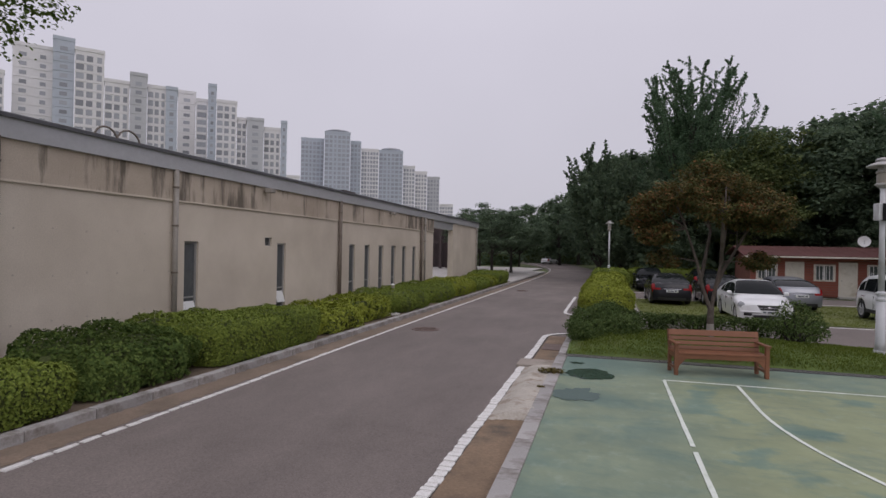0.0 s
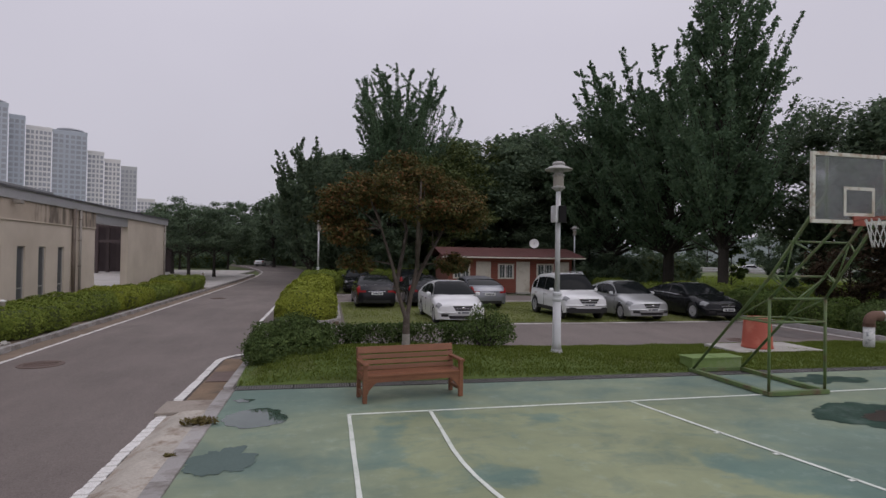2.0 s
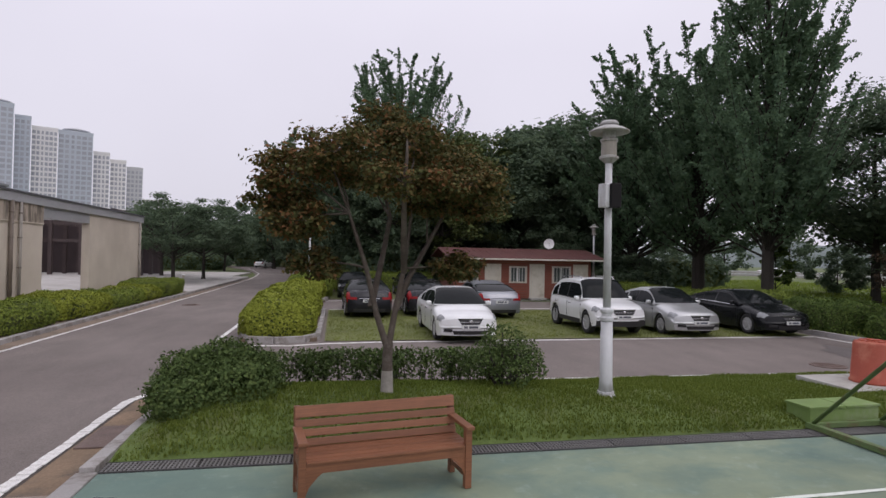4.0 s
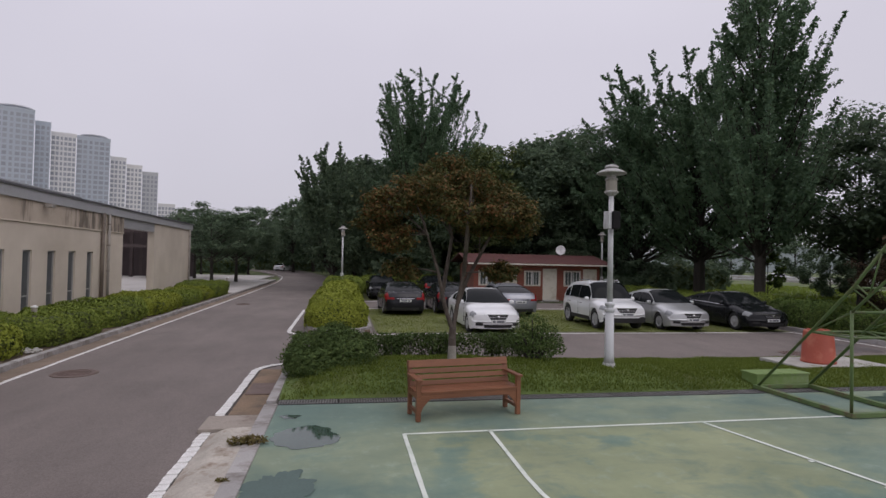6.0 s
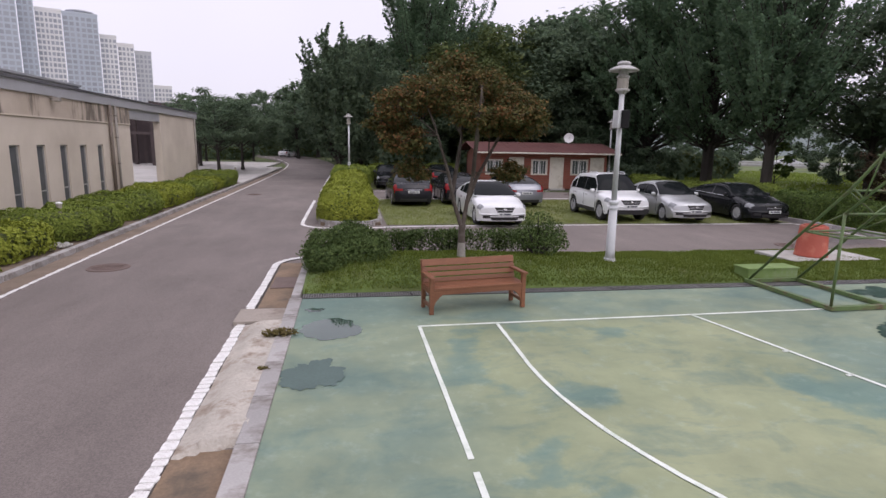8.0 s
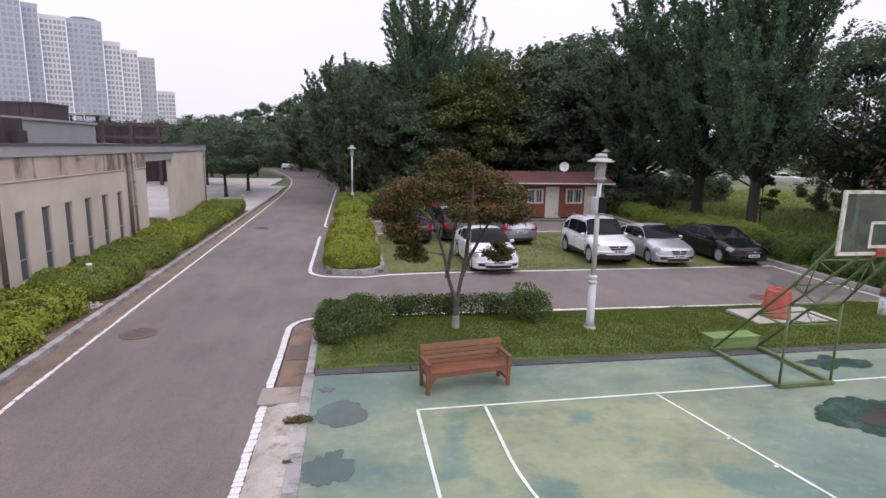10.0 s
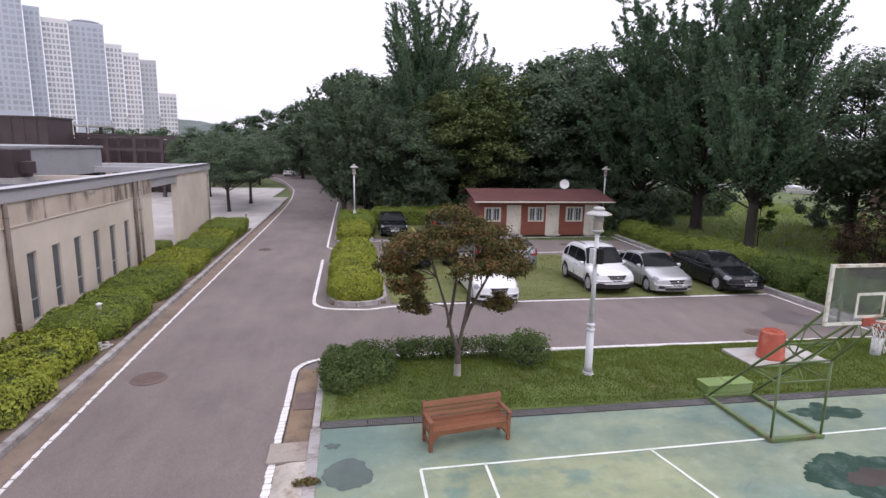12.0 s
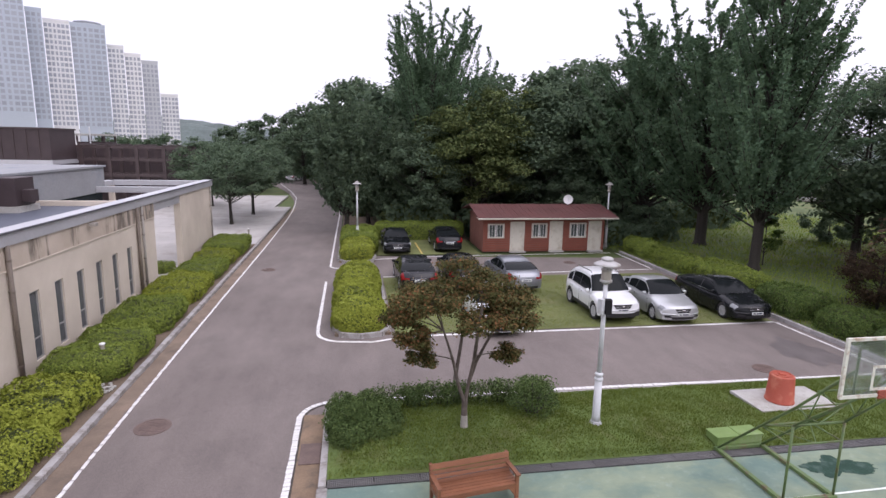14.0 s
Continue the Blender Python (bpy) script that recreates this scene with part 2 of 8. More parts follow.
def stained_band_material():
    """The upper strip of the wall: the same concrete with black-brown runs of algae below the coping."""
    m, n, l, b = nodes_of("stained_concrete")
    big = noise_node(n, l, 0.5, 4, 0.6)
    run = noise_node(n, l, 2.6, 6, 0.7, (1, 1.0, 0.12))
    blot = noise_node(n, l, 0.35, 4, 0.6)
    fine = noise_node(n, l, 40, 5, 0.7)
    r1 = ramp_node(n, l, big.outputs["Fac"], [(0.3, (0.40, 0.33, 0.26)), (0.7, (0.57, 0.49, 0.405))])
    a = n.new("ShaderNodeMath")
    a.operation = "MULTIPLY_ADD"
    a.inputs[1].default_value = 0.7
    l.new(blot.outputs["Fac"], a.inputs[0])
    l.new(run.outputs["Fac"], a.inputs[2])
    r2 = ramp_node(n, l, a.outputs[0], [(0.86, (0, 0, 0)), (1.08, (0.85, 0.85, 0.85))])
    c = mix_node(n, l, r2.outputs["Color"], r1.outputs["Color"], (0.10, 0.085, 0.068))
    r3 = ramp_node(n, l, fine.outputs["Fac"], [(0.3, (0.85, 0.85, 0.85)), (0.7, (1.1, 1.1, 1.1))])
    c = mix_node(n, l, 1.0, c, r3.outputs["Color"], "MULTIPLY")
    l.new(c, b.inputs["Base Color"])
    b.inputs["Roughness"].default_value = 0.88
    return m


def glass_panel(name, colour, rough=0.06, see=0.0, ior=1.45):
    m, n, l, b = nodes_of(name)
    nb = noise_node(n, l, 6, 5, 0.7)
    r = ramp_node(n, l, nb.outputs["Fac"], [(0.3, tint(colour, 0.85)), (0.7, tint(colour, 1.2))])
    l.new(r.outputs["Color"], b.inputs["Base Color"])
    b.inputs["Roughness"].default_value = rough
    b.inputs["Transmission Weight"].default_value = see
    b.inputs["Specular IOR Level"].default_value = 0.26
    b.inputs["IOR"].default_value = ior
    return m


def wood_material(name, a, c):
    m, n, l, b = nodes_of(name)
    g = noise_node(n, l, 9, 6, 0.65, (0.25, 7, 7), 0.6)
    f = noise_node(n, l, 60, 4, 0.7, (0.3, 6, 6))
    big = noise_node(n, l, 1.7, 3, 0.6)
    r = ramp_node(n, l, g.outputs["Fac"], [(0.3, a), (0.7, c)])
    r2 = ramp_node(n, l, f.outputs["Fac"], [(0.3, (0.8, 0.8, 0.8)), (0.7, (1.12, 1.12, 1.12))])
    r3 = ramp_node(n, l, big.outputs["Fac"], [(0.3, (0.85, 0.83, 0.8)), (0.7, (1.1, 1.08, 1.05))])
    col = mix_node(n, l, 1.0, r.outputs["Color"], r2.outputs["Color"], "MULTIPLY")
    col = mix_node(n, l, 1.0, col, r3.outputs["Color"], "MULTIPLY")
    oi = n.new("ShaderNodeObjectInfo")
    rp = ramp_node(n, l, oi.outputs["Random"], [(0.0, (0.85, 0.85, 0.85)), (1.0, (1.12, 1.12, 1.12))])
    col = mix_node(n, l, 1.0, col, rp.outputs["Color"], "MULTIPLY")
    l.new(col, b.inputs["Base Color"])
    b.inputs["Roughness"].default_value = 0.5
    return m


def wet_material():
    m, n, l, b = nodes_of("standing_water")
    nb = noise_node(n, l, 1.2, 4, 0.6)
    r = ramp_node(n, l, nb.outputs["Fac"], [(0.3, (0.030, 0.055, 0.045)), (0.7, (0.06, 0.095, 0.075))])
    l.new(r.outputs["Color"], b.inputs["Base Color"])
    b.inputs["Roughness"].default_value = 0.04
    b.inputs["Specular IOR Level"].default_value = 0.5
    return m


M = dict(
    asphalt=asphalt_material(),
    court=court_material(),
    wall=concrete_wall_material(),
    band=stained_band_material(),
    wet=wet_material(),
    damp=surface("damp_stain", (0.028, 0.045, 0.036), 0.4, 1.2, 20, 0.3, 0.05, spec=0.25),
    tie=surface("tie_hole_grout", (0.47, 0.415, 0.35), 0.9, 4, 60, 0.2, 0.1),
    damp_road=surface("damp_asphalt", (0.130, 0.113, 0.108), 0.6, 0.9, 45, 0.25, 0.2),
    damp_green=surface("damp_algae", (0.022, 0.056, 0.038), 0.5, 1.5, 20, 0.3, 0.05, spec=0.2, stain=((0.075, 0.115, 0.095), 2.5)),
    wet_brown=surface("wet_brown_silt", (0.05, 0.04, 0.032), 0.3, 1.2, 20, 0.3, 0.05, spec=0.25),
    damp_light=surface("damp_court_paint", (0.085, 0.128, 0.115), 0.75, 1.2, 30, 0.15, 0.05),
    joint=surface("dirty_joint", (0.055, 0.046, 0.040), 0.95, 1.5, 30, 0.3, 0.3),
    gutter_slab=surface("stained_slab", (0.30, 0.262, 0.225), 0.85, 1.0, 35, 0.18, 0.2, stain=((0.19, 0.155, 0.125), 2.0)),
    soil=surface("bare_soil", (0.16, 0.12, 0.085), 0.95, 0.8, 25, 0.3, 0.5),
    meadow=surface("meadow_ground", (0.085, 0.12, 0.034), 0.95, 0.15, 18, 0.35, 0.5, stain=((0.13, 0.12, 0.05), 0.35)),
    lawn=surface("lawn_ground", (0.098, 0.142, 0.036), 0.95, 0.7, 22, 0.35, 0.5, stain=((0.10, 0.105, 0.035), 0.9)),
    stall=surface("worn_turf_ground", (0.14, 0.16, 0.055), 0.95, 0.5, 22, 0.3, 0.5, stain=((0.15, 0.145, 0.06), 0.7)),
    kerb=surface("kerb_granite", (0.36, 0.345, 0.335), 0.8, 1.2, 60, 0.18, 0.2, stain=((0.17, 0.15, 0.13), 2.0), per=0.12),
    gutter=surface("silty_gutter", (0.215, 0.150, 0.098), 0.9, 0.8, 30, 0.3, 0.4, stain=((0.10, 0.08, 0.06), 1.1)),
    gutter_pale=surface("concrete_gutter", (0.205, 0.155, 0.115), 0.9, 0.7, 30, 0.25, 0.3, stain=((0.13, 0.10, 0.075), 0.9)),
    ramp=surface("cement_patch", (0.43, 0.395, 0.345), 0.85, 1.5, 30, 0.22, 0.4, stain=((0.22, 0.165, 0.12), 2.6)),
    slab=surface("pale_concrete", (0.42, 0.41, 0.38), 0.85, 1.0, 35, 0.15, 0.2, stain=((0.28, 0.26, 0.23), 1.4)),
    plaza=surface("plaza_concrete", (0.44, 0.42, 0.40), 0.85, 0.4, 25, 0.15, 0.2, stain=((0.32, 0.29, 0.26), 0.5)),
    line=surface("worn_white_paint", (0.74, 0.73, 0.71), 0.7, 1.5, 18, 0.08, 0.1, stain=((0.42, 0.39, 0.36), 4.5)),
    courtline=surface("court_line_paint", (0.68, 0.72, 0.66), 0.7, 1.5, 25, 0.08, 0.05, stain=((0.45, 0.52, 0.43), 3.5)),
    yellow=surface("faded_yellow_paint", (0.55, 0.42, 0.12), 0.7, 1.5, 18, 0.12, 0.1),
    coping=surface("metal_coping", (0.494, 0.494, 0.512), 0.45, 0.6, 12, 0.08, 0.05, 0.3),
    edge=surface("dark_coping_edge", (0.10, 0.10, 0.11), 0.6, 1, 20, 0.2, 0.05),
    pipe=surface("brown_pipe", (0.155, 0.125, 0.10), 0.6, 1, 20, 0.25, 0.1),
    pipe_pale=surface("grey_pipe", (0.30, 0.275, 0.245), 0.6, 1, 20, 0.15, 0.1),
    win_frame=surface("window_frame_grey", (0.28, 0.275, 0.27), 0.5, 1, 30, 0.1, 0.0),
    reveal=surface("window_reveal", (0.33, 0.315, 0.29), 0.8, 1, 30, 0.15, 0.1),
    glass_slit=glass_panel("grey_slit_glass", (0.10, 0.105, 0.11)),
    glass_pale=glass_panel("curtained_window_glass", (0.085, 0.10, 0.095)),
    glass_dark=glass_panel("dark_window_glass", (0.035, 0.042, 0.045)),
    roof_grey=surface("roof_membrane", (0.29, 0.295, 0.305), 0.8, 0.4, 15, 0.15, 0.1, stain=((0.2, 0.22, 0.24), 0.4)),
    roof_blue=surface("roof_waterproofing", (0.085, 0.095, 0.125), 0.6, 0.4, 15, 0.2, 0.1),
    brown_clad=surface("brown_cladding", (0.050, 0.034, 0.036), 0.55, 0.8, 20, 0.2, 0.05),
    brown_steel=surface("brown_steel", (0.062, 0.043, 0.042), 0.5, 1, 20, 0.2, 0.05),
    white_metal=surface("painted_white_metal", (0.56, 0.57, 0.585), 0.45, 1.3, 30, 0.07, 0.05, stain=((0.42, 0.41, 0.40), 3.0, (1, 1, 0.4))),
    lamp_head=surface("weathered_lamp_head", (0.40, 0.395, 0.385), 0.5, 1.3, 30, 0.12, 0.05, stain=((0.24, 0.21, 0.17), 4.0)),
    lamp_glass=surface("frosted_lamp_glass", (0.30, 0.275, 0.235), 0.4, 2, 20, 0.08, 0.0),
    speaker=surface("black_speaker", (0.012, 0.011, 0.012), 0.7, 2, 60, 0.2, 0.2, spec=0.2),
    green_steel=surface("green_painted_steel", (0.115, 0.175, 0.062), 0.5, 1.6, 40, 0.2, 0.1, stain=((0.12, 0.075, 0.045), 4.0)),
    green_box=surface("green_painted_wood", (0.165, 0.25, 0.072), 0.6, 1.6, 40, 0.15, 0.1, stain=((0.22, 0.28, 0.14), 2.0)),
    board=glass_panel("scratched_acrylic", (0.70, 0.74, 0.73), 0.05, 0.94),
    board_frame=surface("chipped_cream_paint", (0.60, 0.60, 0.52), 0.6, 2, 40, 0.1, 0.1, stain=((0.30, 0.19, 0.11), 7.0)),
    rim=surface("rusty_orange_rim", (0.30, 0.07, 0.045), 0.55, 3, 40, 0.25, 0.1),
    net=surface("net_cord", (0.62, 0.62, 0.60), 0.9, 3, 60, 0.1, 0.0),
    bench=wood_material("reddish_bench_wood", (0.165, 0.068, 0.036), (0.260, 0.110, 0.056)),
    grate=surface("cast_grate", (0.17, 0.165, 0.16), 0.6, 2, 40, 0.25, 0.2, 0.3, per=0.1),
    drain_dark=surface("drain_inside", (0.02, 0.02, 0.02), 0.9, 2, 20, 0.2, 0.0),
    red_tub=surface("faded_red_plastic", (0.36, 0.072, 0.040), 0.55, 1.3, 40, 0.14, 0.08, stain=((0.46, 0.16, 0.10), 2.2)),
    peeling=surface("peeling_white_paint", (0.62, 0.63, 0.62), 0.6, 4, 40, 0.12, 0.25, stain=((0.13, 0.15, 0.17), 7.5)),
    rust=surface("rusty_iron", (0.15, 0.085, 0.06), 0.8, 2, 35, 0.3, 0.3),
    manhole=surface("manhole_iron", (0.145, 0.102, 0.088), 0.7, 3, 40, 0.25, 0.4, 0.2),
    bark=surface("dark_bark", (0.042, 0.036, 0.030), 0.95, 2, 14, 0.35, 0.8, stretch=(1, 1, 0.2), depth=0.03),
    bark_pale=surface("grey_brown_bark", (0.095, 0.075, 0.062), 0.95, 3, 30, 0.3, 0.6, stretch=(1, 1, 0.25), stain=((0.15, 0.13, 0.11), 5.0)),
    lime=surface("limewashed_bark", (0.30, 0.28, 0.25), 0.95, 3, 30, 0.2, 0.5),
    brick=surface("red_brick_wall", (0.24, 0.062, 0.036), 0.85, 0.8, 30, 0.2, 0.2, per=0.1),
    mortar=surface("brick_mortar", (0.20, 0.085, 0.062), 0.9, 2, 30, 0.15, 0.1),
    roof_red=surface("red_roof_sheet", (0.100, 0.036, 0.032), 0.85, 0.7, 18, 0.2, 0.1, stain=((0.10, 0.045, 0.04), 1.2)),
    cream=surface("cream_door_paint", (0.58, 0.55, 0.47), 0.6, 1.2, 30, 0.08, 0.05, stain=((0.42, 0.38, 0.30), 1.6)),
    white=surface("white_enamel", (0.72, 0.72, 0.71), 0.4, 2, 30, 0.05, 0.0),
    tyre=surface("tyre_rubber", (0.022, 0.022, 0.023), 0.8, 4, 60, 0.2, 0.1),
    alloy=surface("alloy_rim", (0.46, 0.46, 0.475), 0.35, 4, 40, 0.1, 0.0, 0.35),
    chrome=surface("chrome_trim", (0.65, 0.65, 0.66), 0.15, 4, 40, 0.05, 0.0, 0.95),
    black_trim=surface("black_plastic_trim", (0.018, 0.018, 0.019), 0.5, 4, 60, 0.15, 0.05),
    car_glass=glass_panel("car_glass", (0.010, 0.012, 0.013), 0.03, 0.0, 1.27),
    headlight=glass_panel("headlight_lens", (0.28, 0.29, 0.30), 0.1),
    taillight=glass_panel("taillight_lens", (0.24, 0.012, 0.014), 0.1),
    plate=surface("number_plate", (0.66, 0.67, 0.66), 0.5, 4, 40, 0.04, 0.0),
    plate_bar=surface("plate_dark_bar", (0.10, 0.11, 0.13), 0.5, 4, 40, 0.1, 0.0),
    car_white=paint("car_white", (0.72, 0.73, 0.735), 0.3),
    car_silver=paint("car_silver", (0.50, 0.51, 0.515), 0.35, 0.6),
    car_black=paint("car_black", (0.008, 0.009, 0.011), 0.25, 0.0, 0.3, 0.2),
    car_dark=paint("car_dark_grey", (0.014, 0.014, 0.018), 0.25, 0.1, 0.35, 0.25),
    car_grey=paint("car_grey", (0.27, 0.28, 0.31), 0.3, 0.6),
    apt_white=surface("tower_white_paint", (0.74, 0.725, 0.735), 0.85, 0.05, 1.0, 0.05, 0.0),
    apt_blue=surface("tower_blue_paint", (0.47, 0.51, 0.575), 0.85, 0.05, 1.0, 0.05, 0.0),
    apt_grey=surface("tower_grey_paint", (0.51, 0.515, 0.54), 0.85, 0.05, 1.0, 0.05, 0.0),
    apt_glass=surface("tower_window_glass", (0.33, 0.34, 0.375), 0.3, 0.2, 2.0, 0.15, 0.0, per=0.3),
    # far panes paler, bluer and more even: distance haze put into the colour
    apt_glass_hazed=surface("hazed_tower_window_glass", (0.35, 0.365, 0.415), 0.3, 0.2, 2.0, 0.1, 0.0, per=0.12),
    # core colour darker than the leaves, standing in for shade in the gaps
    twig=surface("darkened_inner_twigs", (0.072, 0.092, 0.026), 0.95, 3, 25, 0.35, 0.4),
    # hill green paled towards grey, so some distance haze is in its colour
    hill=surface("wooded_hill", (0.12, 0.148, 0.14), 0.95, 0.03, 0.4, 0.25, 0.3),
)
M.update(
    # broadleaf and ginkgo greens lifted and blued, with distance haze in the colour
    leaf_dark=foliage("dark_broadleaf", [(0.2, (0.090, 0.130, 0.088)), (0.5, (0.116, 0.164, 0.102)), (0.8, (0.150, 0.200, 0.116))], 0.42),
    leaf_ginkgo=foliage("ginkgo_leaf", [(0.2, (0.090, 0.148, 0.092)), (0.5, (0.116, 0.184, 0.106)), (0.8, (0.146, 0.218, 0.120))], 0.42),
    leaf_mid=foliage("mid_green_leaf", [(0.2, (0.050, 0.085, 0.024)), (0.5, (0.099, 0.150, 0.040)), (0.8, (0.168, 0.225, 0.059))]),
    leaf_yew=foliage("dark_shrub_leaf", [(0.2, (0.062, 0.098, 0.034)), (0.5, (0.085, 0.128, 0.042)), (0.8, (0.118, 0.160, 0.052))], 0.10),
    leaf_olive=foliage("olive_leaf", [(0.2, (0.058, 0.082, 0.032)), (0.5, (0.100, 0.130, 0.048)), (0.8, (0.158, 0.182, 0.066))]),
    leaf_hedge=foliage("clipped_hedge_leaf", [(0.2, (0.112, 0.155, 0.030)), (0.5, (0.160, 0.208, 0.040)), (0.8, (0.218, 0.266, 0.054))], 0.06, 0.8),
    leaf_yellow=foliage("yellow_green_hedge_leaf", [(0.2, (0.170, 0.205, 0.030)), (0.5, (0.228, 0.265, 0.040)), (0.8, (0.29, 0.325, 0.056))], 0.06, 1.2),
    leaf_maple=foliage("bronze_maple_leaf", [(0.22, (0.048, 0.058, 0.022)), (0.46, (0.092, 0.096, 0.034)), (0.66, (0.150, 0.106, 0.042)), (0.9, (0.25, 0.098, 0.050))], 0.25, 1.1),
    leaf_dry=foliage("dry_weed_leaf", [(0.2, (0.10, 0.075, 0.032)), (0.5, (0.15, 0.12, 0.05)), (0.8, (0.17, 0.16, 0.06))]),
    leaf_red=foliage("dull_red_leaf", [(0.2, (0.036, 0.026, 0.018)), (0.5, (0.066, 0.046, 0.030)), (0.8, (0.10, 0.070, 0.042))]),
    blade=foliage("grass_blade", [(0.2, (0.106, 0.148, 0.028)), (0.5, (0.132, 0.174, 0.034)), (0.8, (0.168, 0.206, 0.042))], 0.3, 0.5),
    # bank blades brightened in colour to offset the dark under the crowns
    blade_bank_bright=foliage("brightened_bank_grass_blade", [(0.2, (0.16, 0.22, 0.036)), (0.5, (0.20, 0.27, 0.046)), (0.8, (0.25, 0.315, 0.06))], 0.35, 0.5),
    blade_dry=foliage("worn_grass_blade", [(0.2, (0.13, 0.165, 0.036)), (0.5, (0.19, 0.225, 0.055)), (0.8, (0.25, 0.275, 0.085))], 0.3, 0.5),
)

# ---- building kit ----
RNG = np.random.default_rng(7)


def box(bm, x0, x1, y0, y1, z0, z1, bevel=0.0, m=None):
    vs = [bm.verts.new(p) for p in ((x0, y0, z0), (x1, y0, z0), (x1, y1, z0), (x0, y1, z0), (x0, y0, z1), (x1, y0, z1), (x1, y1, z1), (x0, y1, z1))]
    if m is not None:
        for v in vs:
            v.co = m @ v.co
    fs = [bm.faces.new([vs[i] for i in q]) for q in ((0, 3, 2, 1), (4, 5, 6, 7), (0, 1, 5, 4), (1, 2, 6, 5), (2, 3, 7, 6), (3, 0, 4, 7))]
    if bevel:
        es = list({e for f in fs for e in f.edges})
        bmesh.ops.bevel(bm, geom=es, offset=bevel, segments=2, affect="EDGES", profile=0.6)
    return bm


def boxes(*specs, bevel=0.0):
    bm = bmesh.new()
    for s in specs:
        box(bm, *s, bevel=bevel)
    return bm


def tube(bm, pts, radii, n=8, caps=True):
    """A round bar along points, with a radius at each."""
    pts = [Vector(p) for p in pts]
    if isinstance(radii, (int, float)):
        radii = [radii] * len(pts)
    rings = []
    side = None
    for i, p in enumerate(pts):
        d = (pts[min(i + 1, len(pts) - 1)] - pts[max(i - 1, 0)]).normalized()
        if side is None:
            side = d.orthogonal().normalized()
        side = (side - d * side.dot(d)).normalized()
        up = d.cross(side)
        rings.append([bm.verts.new(p + float(radii[i]) * (math.cos(a) * side + math.sin(a) * up)) for a in (2 * math.pi * k / n for k in range(n))])
    for a, b in zip(rings, rings[1:]):
        for k in range(n):
            bm.faces.new((a[k], a[(k + 1) % n], b[(k + 1) % n], b[k]))
    if caps:
        bm.faces.new(rings[0][::-1])
        bm.faces.new(rings[-1])
    return bm


def lathe(bm, profile, n=24, centre=(0, 0, 0), m=None):
    """A turned shape from (radius, height) pairs."""
    rings = []
    for r, z in profile:
        ring = []
        for k in range(n):
            a = 2 * math.pi * k / n
            p = Vector((centre[0] + r * math.cos(a), centre[1] + r * math.sin(a), centre[2] + z))
            ring.append(bm.verts.new(m @ p if m is not None else p))
        rings.append(ring)
    for a, b in zip(rings, rings[1:]):
        for k in range(n):
            bm.faces.new((a[k], a[(k + 1) % n], b[(k + 1) % n], b[k]))
    bm.faces.new(rings[0][::-1])
    bm.faces.new(rings[-1])
    return bm


def blob(bm, centre, size, rz=0.0, rx=0.0, sub=2):
    """A rounded lump: a cube-like sphere of that size."""
    m = pose(*centre, rx, 0, rz) @ Matrix.Diagonal((size[0] / 2, size[1] / 2, size[2] / 2, 1))
    got = bmesh.ops.create_icosphere(bm, subdivisions=sub, radius=1.0)
    for v in got["verts"]:
        c = v.co
        v.co = Vector([math.copysign(abs(x) ** 0.6, x) for x in c])
        v.co = m @ v.co
    return bm


def mesh_of(name, bm, material, smooth=False):
    me = bpy.data.meshes.new(name)
    bmesh.ops.recalc_face_normals(bm, faces=bm.faces)
    bm.to_mesh(me)
    bm.free()
    for m in material if isinstance(material, (list, tuple)) else (material,):
        me.materials.append(m)
    if smooth:
        me.polygons.foreach_set("use_smooth", [True] * len(me.polygons))
    return me


def part(name, bm, material, parent, label="", smooth=False, m=None):
    me = bm if isinstance(bm, bpy.types.Mesh) else mesh_of(name, bm, material, smooth)
    ob = new(name, me)
    ob.parent = parent
    if m is not None:
        ob.matrix_basis = m
    if label:
        ob["label"] = label
    return ob


def thing(name, m, label, category, group="", kind=""):
    ob = new(name)
    ob.empty_display_size = 0.2
    ob.matrix_basis = m if isinstance(m, Matrix) else pose(*m)
    return tagged(ob, label, category, group, kind)


def setting(name, bm, material, label="", category="", smooth=False):
    me = bm if isinstance(bm, bpy.types.Mesh) else mesh_of(name, bm, material, smooth)
    return tagged(new(name, me), label, category, "", "structure")


def raw_mesh(name, verts, faces, material, smooth=False):
    """A mesh straight from arrays; faces is (n, k)."""
    me = bpy.data.meshes.new(name)
    verts = np.asarray(verts, dtype=np.float32)
    faces = np.asarray(faces, dtype=np.int32)
    me.vertices.add(len(verts))
    me.vertices.foreach_set("co", verts.ravel())
    k = faces.shape[1]
    me.loops.add(faces.size)
    me.loops.foreach_set("vertex_index", faces.ravel())
    me.polygons.add(len(faces))
    me.polygons.foreach_set("loop_start", np.arange(0, faces.size, k, dtype=np.int32))
    me.polygons.foreach_set("loop_total", np.full(len(faces), k, dtype=np.int32))
    if smooth:
        me.polygons.foreach_set("use_smooth", np.ones(len(faces), dtype=bool))
    me.update(calc_edges=True)
    me.materials.append(material)
    return me


